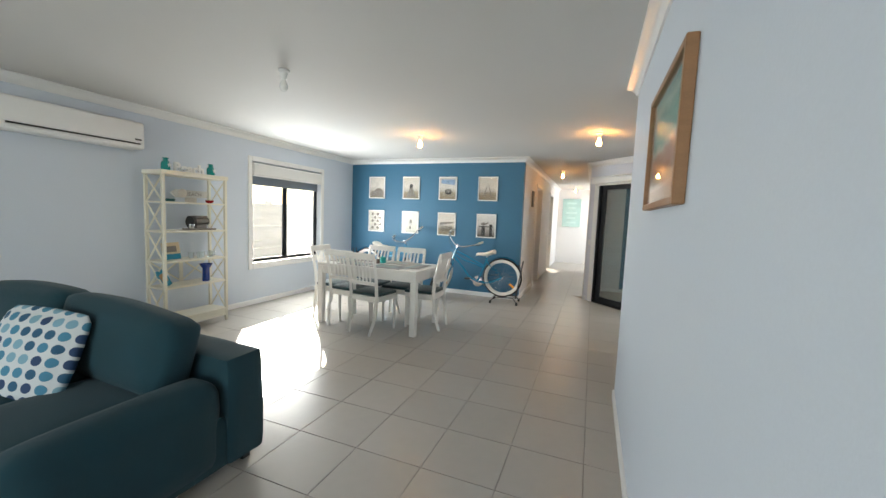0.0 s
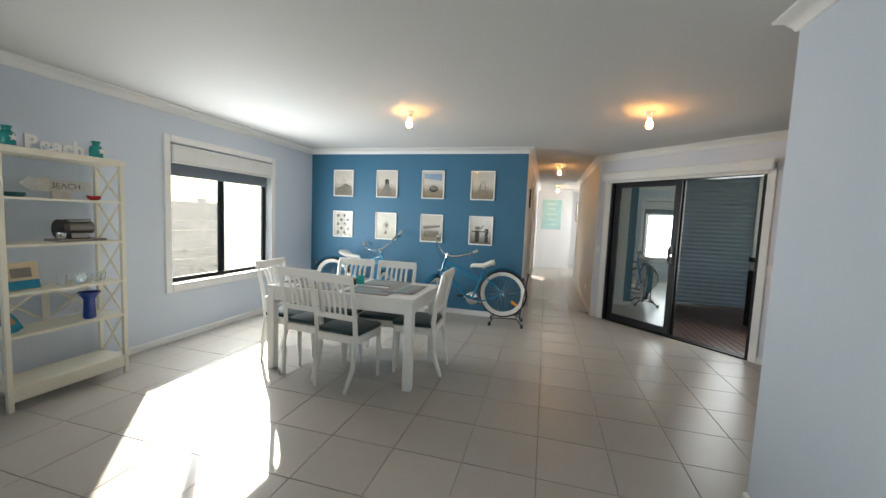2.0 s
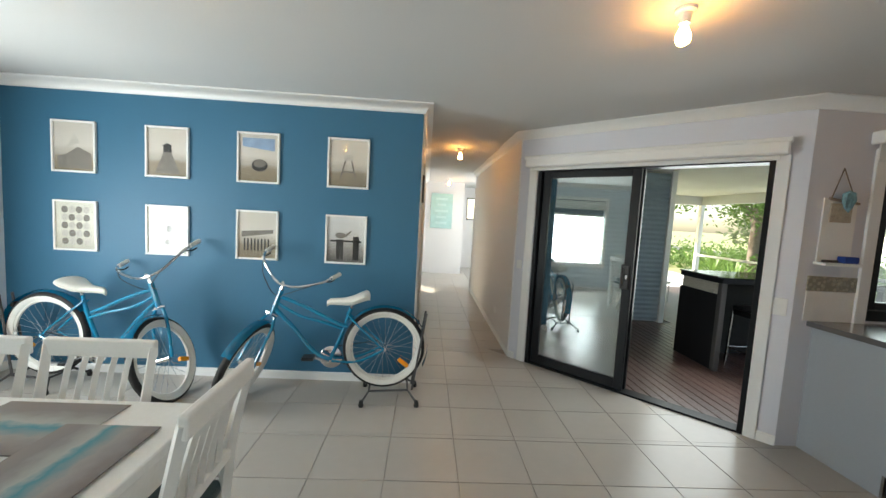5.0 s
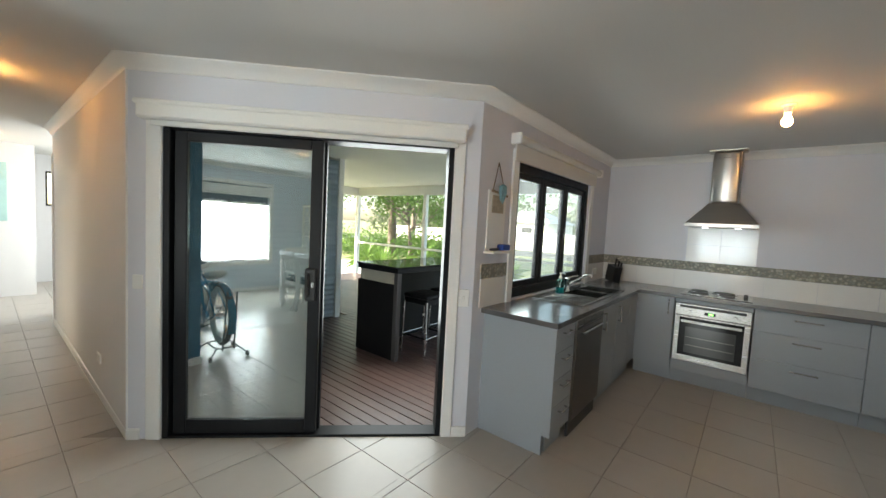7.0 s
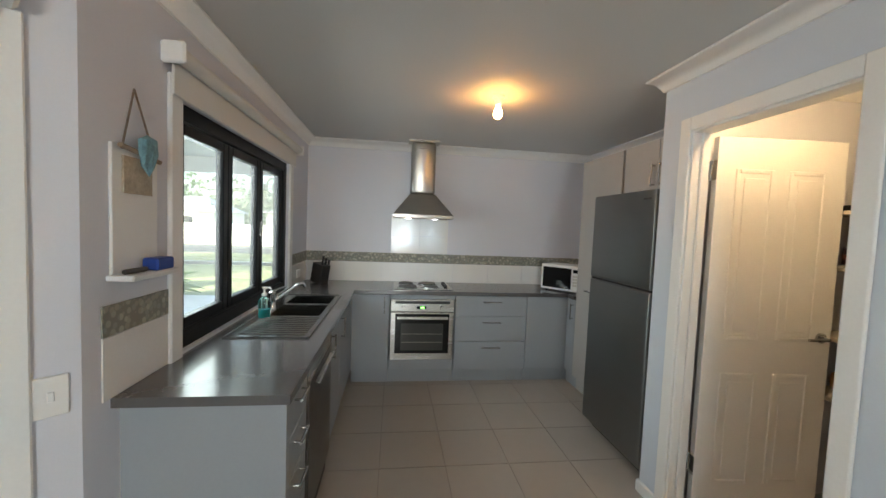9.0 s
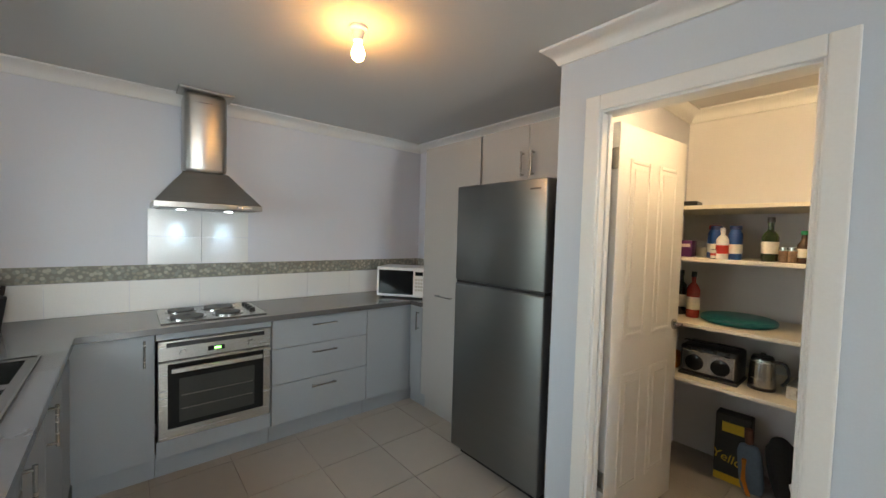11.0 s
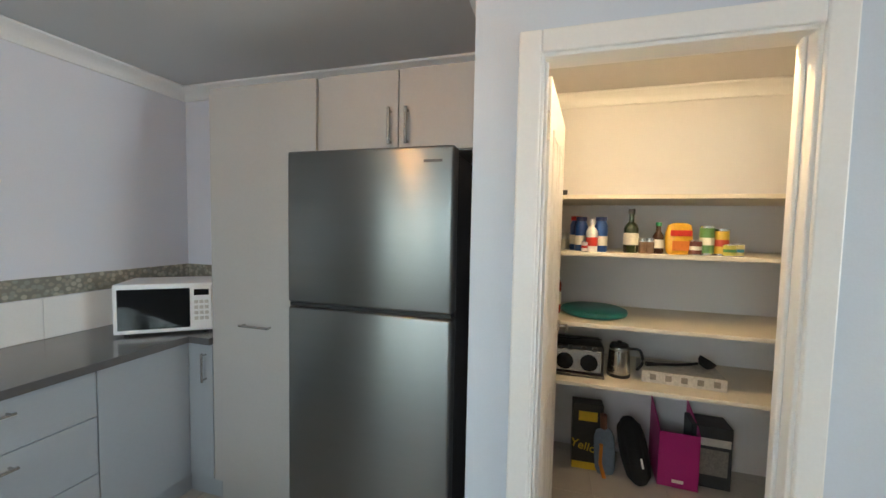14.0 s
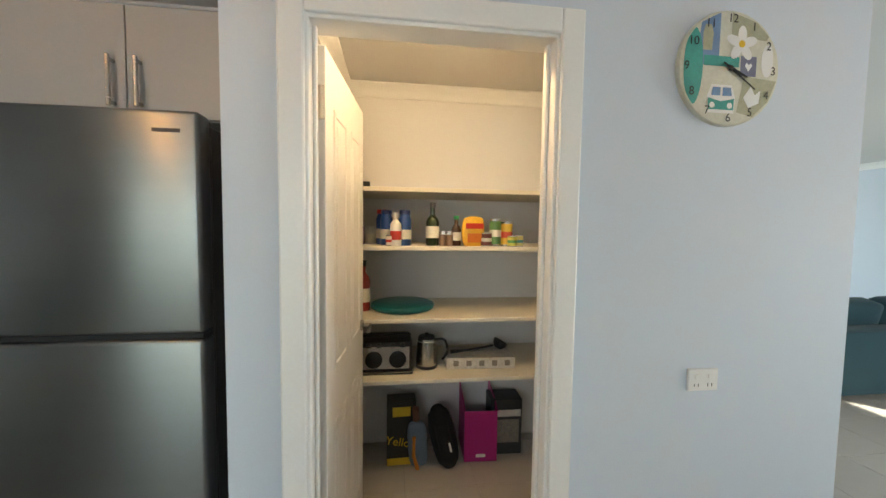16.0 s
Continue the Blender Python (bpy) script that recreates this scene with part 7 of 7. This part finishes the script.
def corrugated(name, x0, x1, y, z0, z1, label):
    bm = bmesh.new()
    n = int((z1 - z0) / 0.076 * 8)
    rows = []
    for i in range(n + 1):
        z = z0 + (z1 - z0) * i / n
        off = 0.009 * math.sin(2 * math.pi * (z - z0) / 0.076)
        rows.append([bm.verts.new((x, y + off, z)) for x in (x0, x1)])
    for A, B in zip(rows, rows[1:]):
        bm.faces.new((A[0], A[1], B[1], B[0]))
    bmesh.ops.solidify(bm, geom=bm.faces[:], thickness=0.004)
    return solid(name, bm, CORRUG, label, "wall", kind="structure", smooth=True)


corrugated("wall_cladding", 0.30, 3.01, 9.45, DZ + 0.02, 2.36, "grey blue corrugated steel cladding beside the deck")
solid("trim", box((3.01, 9.42, DZ), (3.10, 9.52, 2.4), 0.004), POSTW, "white corner trim of the cladding", "trim", kind="structure")
solid("wall_wing_east", box((3.01, 9.52, DZ), (3.09, 14.9, 2.4)), POSTW, "pale outer wall of the bedroom wing", "wall", kind="structure")
solid("veranda_ceiling", prism([diag(DL, 0.1)[:2], (DB.x + 0.12, YK + 0.13), (6.75, YK + 0.13), (6.75, 13.6), (3.0, 13.6), (3.0, 9.5), (0.24, 9.5), (0.235, DA.y + 0.09)], 2.40, 2.46), VERANDA, "cream lined veranda ceiling over the deck", "ceiling", kind="structure")
bt_ = tagged(new("veranda_frame"), "white painted veranda posts, beams and rails", "veranda", kind="structure")
part("beam", box((6.40, 5.4, 2.18), (6.50, 13.6, 2.40), 0.004), POSTW, bt_)
part("beam", box((3.2, 13.3, 2.18), (6.40, 13.4, 2.40), 0.004), POSTW, bt_)
for x, y in ((6.45, 10.75), (6.45, 13.35), (6.45, 5.5)):
    part("post", box((x - 0.05, y - 0.05, DZ), (x + 0.05, y + 0.05, 2.18), 0.005), POSTW, bt_)
part("top_rail", box((6.40, 5.55, 0.84), (6.50, 13.3, 0.885), 0.004), POSTW, bt_)
t = thing("ceiling_bulb", "bare unlit bulb on the veranda ceiling", "light bulb", "ceiling bulbs", Matrix.Translation((4.4, 8.2, 2.40)))
part("batten_holder", lathe([(0.042, 0.0), (0.042, -0.012), (0.028, -0.020), (0.021, -0.062)][::-1]), WHITEP, t, smooth=True)
part("bulb", lathe([(0.0005, -0.150), (0.024, -0.139), (0.030, -0.122), (0.019, -0.084), (0.014, -0.060)]), BULBOFF, t, smooth=True)

br = thing("bar_table", "black wicker outdoor bar table with a glossy glass top", "bar table")
bx0, bx1, by0, by1 = 2.38, 4.26, 7.42, 8.10
part("glass_top", box((bx0 - 0.01, by0 - 0.01, 0.985), (bx1, by1 + 0.01, 1.0), 0.003), BLACKGLASS, br)
part("top_frame", box((bx0, by0, 0.93), (bx1, by1, 0.984), 0.006), BLACKFRAME, br)
part("end_panel", box((bx0 + 0.01, by0 + 0.05, DZ), (bx0 + 0.05, by1, 0.80), 0.004), WICKER, br)
part("back_panel", box((bx0 + 0.05, by1 - 0.05, DZ), (bx1, by1 - 0.01, 0.93), 0.004), WICKER, br)
part("leg", box((bx0, by0, DZ), (bx0 + 0.06, by0 + 0.06, 0.93), 0.004), GREYIRON, br)
part("leg", box((bx1 - 0.06, by0, DZ), (bx1, by0 + 0.06, 0.93), 0.004), GREYIRON, br)
for k in range(9):
    part("lattice_slat", box((bx0 + 0.015, by0 + 0.07, 0.808 + 0.0135 * k), (bx0 + 0.03, by1 - 0.05, 0.814 + 0.0135 * k)), SHELFM, br)
part("lattice_back", box((bx0 + 0.031, by0 + 0.06, 0.80), (bx0 + 0.045, by1 - 0.02, 0.93)), WICKER, br)


def stool():
    t = thing("bar_stool", "black wicker bar stool with a grey metal frame", "bar stool", "bar stools")
    part("seat", soft_block((-0.19, -0.18, 0.66), (0.19, 0.18, 0.71), 0.02, 0.006, sub=4), WICKER, t, smooth=True)
    part("skirt", box((-0.185, -0.175, 0.60), (0.185, 0.175, 0.66), 0.004), BLACKFRAME, t)
    for x in (-0.18, 0.18):
        for y in (-0.17, 0.17):
            part("leg", rod((x * 1.08, y * 1.08, 0), (x, y, 0.64), 0.013, n=8), STEEL, t)
    for a, b in (((-0.19, -0.18), (0.19, -0.18)), ((-0.19, 0.18), (0.19, 0.18)), ((-0.19, -0.18), (-0.19, 0.18)), ((0.19, -0.18), (0.19, 0.18))):
        part("foot_rail", rod((*a, 0.22), (*b, 0.22), 0.010, n=8), STEEL, t)
    return t


s0 = stool()
s0.matrix_world = pose(2.89, 7.46, DZ, 0, 0, 2)
for x, a in ((3.37, -3), (3.85, 4)):
    copy_thing(s0, pose(x, 7.47, DZ, 0, 0, a))
ot = thing("outdoor_chair", "pale metal outdoor chair on the deck", "chair", m=pose(4.0, 11.2, DZ, 0, 0, 40))
part("seat", soft_block((-0.25, -0.25, 0.40), (0.25, 0.25, 0.45), 0.02, 0.004, sub=4), PALEINK, ot, smooth=True)
part("backrest", soft_block((-0.25, 0.22, 0.45), (0.25, 0.26, 0.85), 0.02, 0.004, sub=4), PALEINK, ot, smooth=True)
for x in (-0.23, 0.23):
    for y in (-0.22, 0.23):
        part("leg", rod((x, y, 0), (x, y, 0.42), 0.012, n=8), STEEL, ot)

# ---------------------------------------------------------------- garden
GZ = -0.45
GRASS = mat("dry_lawn", (0.28, 0.29, 0.13), 0.9, vary=0.4, scale=0.8, bump=0.2, fine=25, placed=True)
gp = bmesh.new()
gs = 1600
vs = [gp.verts.new(v) for v in ((-gs, -gs, GZ), (gs, -gs, GZ), (gs, gs, GZ), (-gs, gs, GZ))]
gp.faces.new(vs)
solid("ground", gp, GRASS, "dry green lawn round the house", "ground", kind="structure")
solid("pavement", box((6.9, -6, GZ), (10.6, 40, GZ + 0.03)), mat("pale_concrete", (0.66, 0.65, 0.61), 0.85, vary=0.1, scale=2, bump=0.1), "pale concrete path beside the deck", "path", kind="structure")
solid("road", box((24, -60, GZ), (30, 90, GZ + 0.02)), mat("asphalt", (0.09, 0.09, 0.088), 0.9, vary=0.15, scale=3, bump=0.1), "grey asphalt road beyond the garden", "road", kind="structure")
LEAF = leaf(mat("green_leaf", (0.12, 0.20, 0.05), 0.5, vary=0.5, scale=2.0, bump=0.0, placed=True))
LEAFG = leaf(mat("grey_gum_leaf", (0.15, 0.18, 0.10), 0.55, vary=0.5, scale=2.0, bump=0.0, placed=True))
YUCCA = leaf(mat("yucca_leaf", (0.16, 0.26, 0.06), 0.4, vary=0.35, scale=3.0, bump=0.0, placed=True))
BARK = mat("grey_bark", (0.17, 0.135, 0.11), 0.9, vary=0.35, scale=4, bump=0.3, fine=30)


def leafy(pts, size, rng):
    verts, faces = [], []
    for c in pts:
        d = Vector((rng.uniform(-1, 1), rng.uniform(-1, 1), rng.uniform(-1, 0.6))).normalized()
        s = d.cross(Vector((rng.uniform(-1, 1), rng.uniform(-1, 1), rng.uniform(-1, 1)))).normalized()
        L = size * rng.uniform(0.6, 1.5)
        a, b = Vector(c), Vector(c) + d * L
        m_ = (a + b) / 2 + d.cross(s) * L * 0.08
        k = len(verts)
        verts += [a, m_ + s * L * 0.22, b, m_ - s * L * 0.22]
        faces.append((k, k + 1, k + 2, k + 3))
    return verts, faces


def tree(x, y, height, spread, seed, leaf_mat, label, leaves=5000, size=0.16, trunk=0.16):
    rng = random.Random(seed)
    t = thing("tree", label, "tree", "garden trees", pose(x, y, GZ))
    bm = bmesh.new()
    lean = (rng.uniform(-0.5, 0.5), rng.uniform(-0.5, 0.5))
    top = Vector((lean[0], lean[1], height * 0.6))
    tube([(0, 0, 0), (lean[0] * 0.3, lean[1] * 0.2, height * 0.2), (lean[0] * 0.5, lean[1] * 0.8, height * 0.4), top], [trunk, trunk * 0.85, trunk * 0.85, trunk * 0.8, trunk * 0.7, trunk * 0.6, trunk * 0.5], bm, 9, smooth_steps=3)
    tips = []
    for k in range(9):
        z = height * rng.uniform(0.28, 0.6)
        f = z / (height * 0.6)
        st = Vector((lean[0] * f, lean[1] * f, z))
        a = k * 2.4 + rng.uniform(-0.4, 0.4)
        e = st + Vector((math.cos(a) * spread * rng.uniform(0.5, 1), math.sin(a) * spread * rng.uniform(0.5, 1), height * rng.uniform(0.12, 0.4)))
        mid = (st + e) / 2 + Vector((0, 0, -0.1 * height * rng.random()))
        tube([st, mid, e], [trunk * 0.4, trunk * 0.25, trunk * 0.12], bm, 6)
        tips += [e, (mid + e) / 2, e + Vector((rng.uniform(-0.6, 0.6), rng.uniform(-0.6, 0.6), 0.4))]
    part("trunk", bm, BARK, t, "rough grey trunk and limbs", smooth=True)
    pts = []
    clumps = [c + Vector((rng.gauss(0, 0.5), rng.gauss(0, 0.5), rng.gauss(0, 0.35))) * spread * 0.35 for c in tips for _ in range(3)]
    for i in range(leaves):
        c = rng.choice(clumps)
        r = spread * 0.2
        pts.append((c.x + rng.gauss(0, r), c.y + rng.gauss(0, r), max(height * 0.18, c.z + rng.gauss(0, r * 0.7))))
    v, f = leafy(pts, size, rng)
    me = bpy.data.meshes.new("crown")
    me.from_pydata(v, [], f)
    me.materials.append(leaf_mat)
    o = new("crown", me)
    o.parent = t
    o["label"] = "open uneven crown of small leaves"
    return t


def yucca(x, y, h, seed, n=70, L=0.95):
    rng = random.Random(seed)
    t = thing("yucca", "spiky bright green garden plant", "plant", "spiky garden plants", pose(x, y, GZ))
    part("stem", rod((0, 0, 0), (0, 0, h), 0.07, n=8, r2=0.05), BARK, t)
    bm = bmesh.new()
    for k in range(n):
        a, e = rng.uniform(0, 2 * math.pi), rng.uniform(-0.25, 1.35)
        d = Vector((math.cos(a) * math.cos(e), math.sin(a) * math.cos(e), math.sin(e)))
        s = d.cross(Vector((0, 0, 1))).normalized() * 0.028
        l = L * rng.uniform(0.7, 1.15)
        p0 = Vector((0, 0, h - 0.1 * rng.random()))
        p1, p2 = p0 + d * l * 0.55, p0 + d * l + Vector((0, 0, -0.18 * l * (1.2 - math.sin(e))))
        q = [bm.verts.new(v) for v in (p0 - s * 0.6, p0 + s * 0.6, p1 + s, p2, p1 - s)]
        bm.faces.new(q)
    part("leaves", bm, YUCCA, t)
    return t


TREES = [(14.5, 20.5, 8.5, 3.4, LEAFG, 0.30), (11.5, 24.0, 8.0, 3.2, LEAFG, 0.26), (13.0, 17.5, 5.0, 2.2, LEAF, 0.12), (9.0, 21.0, 6.0, 2.6, LEAF, 0.15), (34.0, 10.5, 7.0, 3.4, LEAF, 0.2), (36.0, 6.0, 6.5, 3.0, LEAFG, 0.2), (37.0, 15.0, 7.5, 3.6, LEAFG, 0.2), (33.0, 24.0, 9, 4, LEAF, 0.25), (40.0, 2.0, 7.0, 3.4, LEAF, 0.2), (26.0, 30.0, 10, 4.5, LEAFG, 0.3), (16.0, 31.0, 10, 4.5, LEAFG, 0.3)]
for i, (x, y, h, s, mm, tr_) in enumerate(TREES):
    tree(x, y, h, s, 11 + i, mm, "tall grey-green gum tree in the garden" if mm is LEAFG else "leafy green tree beyond the deck", 5200 if x < 22 else 2000, 0.17 if x < 22 else 0.3, tr_)
for i, (x, y, h) in enumerate([(9.6, 12.4, 0.5), (10.8, 14.6, 0.6), (11.6, 12.0, 0.8), (9.2, 16.2, 0.5), (12.6, 16.4, 0.9), (8.3, 14.3, 0.4), (10.2, 10.6, 0.4), (13.0, 13.2, 0.5)]):
    yucca(x, y, h, 50 + i)
rng = random.Random(3)
hv, hf = leafy([(rng.uniform(12, 24), rng.uniform(18, 30), GZ + abs(rng.gauss(0, 0.55))) for _ in range(9000)], 0.22, rng)
me = bpy.data.meshes.new("shrubbery")
me.from_pydata(hv, [], hf)
me.materials.append(LEAF)
tagged(new("shrubbery", me), "low green shrubs under the trees", "shrubs", kind="stuff")
rng = random.Random(5)
hv, hf = leafy([(rng.uniform(60, 95), rng.uniform(-40, 80), GZ + abs(rng.gauss(0, 3.2))) for _ in range(14000)], 1.5, rng)
me = bpy.data.meshes.new("far_woods")
me.from_pydata(hv, [], hf)
me.materials.append(LEAFG)
tagged(new("far_woods", me), "hazy band of distant trees", "trees", kind="stuff")

# pale fence and house across the road
fc = tagged(new("street_fence"), "white sheet fence across the road", "fence", kind="structure")
for k in range(22):
    part("fence_panel", box((31.5, -14 + k * 2.4, GZ), (31.56, -14 + k * 2.4 + 2.34, GZ + 1.6), 0.01), POSTW, fc)
    part("fence_post", box((31.48, -14 + k * 2.4 - 0.06, GZ), (31.60, -14 + k * 2.4, GZ + 1.7), 0.01), POSTW, fc)


def house(x, y, w, d, rot):
    t = thing("house", "single-storey white weatherboard house with a pale roof", "house", "houses across the road", pose(x, y, GZ, 0, 0, rot))
    part("wall", box((-w / 2, -d / 2, 0), (w / 2, d / 2, 2.7)), POSTW, t)
    rf = bmesh.new()
    a = [rf.verts.new(v) for v in ((-w / 2 - 0.5, -d / 2 - 0.5, 2.7), (w / 2 + 0.5, -d / 2 - 0.5, 2.7), (w / 2 + 0.5, d / 2 + 0.5, 2.7), (-w / 2 - 0.5, d / 2 + 0.5, 2.7))]
    b = [rf.verts.new(v) for v in ((-w / 2 + d * 0.3, 0, 4.3), (w / 2 - d * 0.3, 0, 4.3))]
    for f in ((a[0], a[1], b[1], b[0]), (a[2], a[3], b[0], b[1]), (a[1], a[2], b[1]), (a[3], a[0], b[0]), (a[3], a[2], a[1], a[0])):
        rf.faces.new(f)
    part("roof", rf, mat("pale_roof", (0.42, 0.42, 0.42), 0.6, vary=0.08, scale=1), t)
    for k in range(4):
        wn_ = part("window", box((-w / 2 + 1.2 + k * w / 4.4, -d / 2 - 0.03, 0.95), (-w / 2 + 2.6 + k * w / 4.4, -d / 2 + 0.02, 2.15), 0.01), BLACKFRAME, t)
        part("pane", box((-w / 2 + 1.28 + k * w / 4.4, -d / 2 - 0.04, 1.03), (-w / 2 + 2.52 + k * w / 4.4, -d / 2 - 0.028, 2.07)), BLACKGLASS, wn_)
    return t


house(42, 10.0, 14, 8, -90)
house(45, 30.0, 14, 8, -90)
house(44, -10.0, 14, 8, -90)

# side boundary seen through the dining window
sf = tagged(new("side_fence"), "weathered grey paling fence beside the house", "fence", kind="structure")
FEN = mat("weathered_paling", (0.44, 0.41, 0.38), 0.85, vary=0.35, scale=3, bump=0.15, fine=40, stretch=(1, 1, 5), per_object=0.2)
for k in range(13):
    part("paling", box((-5.95, 1.0, GZ + 0.02 + k * 0.148), (-5.925, 14.0, GZ + 0.02 + k * 0.148 + 0.138 + 0.004 * (k % 3)), 0.004), FEN, sf)
for k in range(6):
    part("fence_post", box((-6.05, 1.5 + k * 2.4, GZ), (-5.955, 1.6 + k * 2.4, GZ + 2.0), 0.006), FEN, sf)
rng = random.Random(9)
hv, hf = leafy([(rng.uniform(-5.85, -5.2), rng.uniform(3.6, 6.4), GZ + abs(rng.gauss(0, 0.34))) for _ in range(4200)], 0.11, rng)
me = bpy.data.meshes.new("side_shrubs")
me.from_pydata(hv, [], hf)
me.materials.append(LEAF)
tagged(new("side_shrubs", me), "low green plants along the side fence", "shrubs", kind="stuff")
solid("garden_rock", soft_block((-5.75, 5.0, GZ), (-5.3, 5.5, GZ + 0.85), 0.15, 0.05, sub=6), POSTW, "pale round garden rock by the fence", "rock", smooth=True)

# outer shell of the house: an unseen roof, added to block sun and sky
solid("roof", prism([(-5.0, -4.0), (5.4, -4.0), (5.4, 5.6), (7.0, 5.6), (7.0, 15.5), (-4.0, 15.5), (-5.0, 7.5)], 2.52, 2.62), mat("grey_roof_sheet", (0.25, 0.26, 0.28), 0.5, 0.2), "unseen grey roof over house and veranda", "roof", kind="structure")


# ---------------------------------------------------------------- floors
def tile_rects():
    return [(-4.40, -3.3, 4.87, 6.0), (-4.40, 6.0, 2.0, YB + 0.1), (-0.98, YB + 0.1, 1.2, 7.75), (-3.3, YB + 2.0, -0.98, YH), (-0.98, 7.75, 0.26, YH), (-0.2, YH, 1.7, 15.0), (0.26, 11.1, 1.7, YH)]


solid("floor", prism([(-4.4, -3.3), (4.87, -3.3), (4.87, 6.05), (DB.x + 0.12, DB.y + 0.06), (DA.x + 0.1, DA.y + 0.08), (0.2, 9.5), (1.7, 9.5), (1.7, 15), (-3.3, 15), (-3.3, 6.9), (-4.4, 6.9)], -0.12, -0.006), GROUT, "grouted concrete floor under the tiles", "floor", kind="structure")
floor_ob = bpy.data.objects["floor"]
TX, TY, TS, GAP = -0.563, 4.703, 0.417, 0.004
shared, rest, count = {}, bmesh.new(), 0
cells = []
for x0, y0, x1, y1 in tile_rects():
    for i in range(math.floor((x0 - TX) / TS), math.ceil((x1 - TX) / TS)):
        for j in range(math.floor((y0 - TY) / TS), math.ceil((y1 - TY) / TS)):
            a, b = max(x0, TX + i * TS + GAP / 2), max(y0, TY + j * TS + GAP / 2)
            c, d = min(x1, TX + (i + 1) * TS - GAP / 2), min(y1, TY + (j + 1) * TS - GAP / 2)
            if c - a < 0.01 or d - b < 0.01:
                continue
            poly = clip([(a, b), (c, b), (c, d), (a, d)], DA.x + DN.x * 0.02, DA.y + DN.y * 0.02, DN.x, DN.y) if (5.9 < y0 < 7.5) else [(a, b), (c, b), (c, d), (a, d)]
            if x0 > 0.2 and y0 > 11:
                poly = [(a, b), (c, b), (c, d), (a, d)]
            if len(poly) >= 3:
                cells.append(poly)
cells.sort(key=lambda p: abs(p[0][0] - 0.3) * 0.8 + abs(p[0][1] - 4.4))
for n_, poly in enumerate(cells):
    ox, oy = poly[0]
    loc = tuple((round(x - ox, 3), round(y - oy, 3)) for x, y in poly)
    if n_ < 300:
        if loc not in shared:
            bm = prism(loc, -0.005, 0.0)
            top = [e for e in bm.edges if all(v.co.z > -0.001 for v in e.verts)]
            bmesh.ops.bevel(bm, geom=top, offset=0.0012, segments=1, affect="EDGES")
            bmesh.ops.recalc_face_normals(bm, faces=bm.faces[:])
            me = bpy.data.meshes.new("tile")
            bm.to_mesh(me)
            bm.free()
            me.materials.append(TILE)
            shared[loc] = me
        o = new("tile", shared[loc])
        o.location = (ox, oy, 0)
        o.parent = floor_ob
    else:
        prism(poly, -0.005, 0.0, rest)
o = finish(rest, "tile_rest", TILE, floor_ob)
tagged(o, "grey floor tiles further off", kind="stuff")
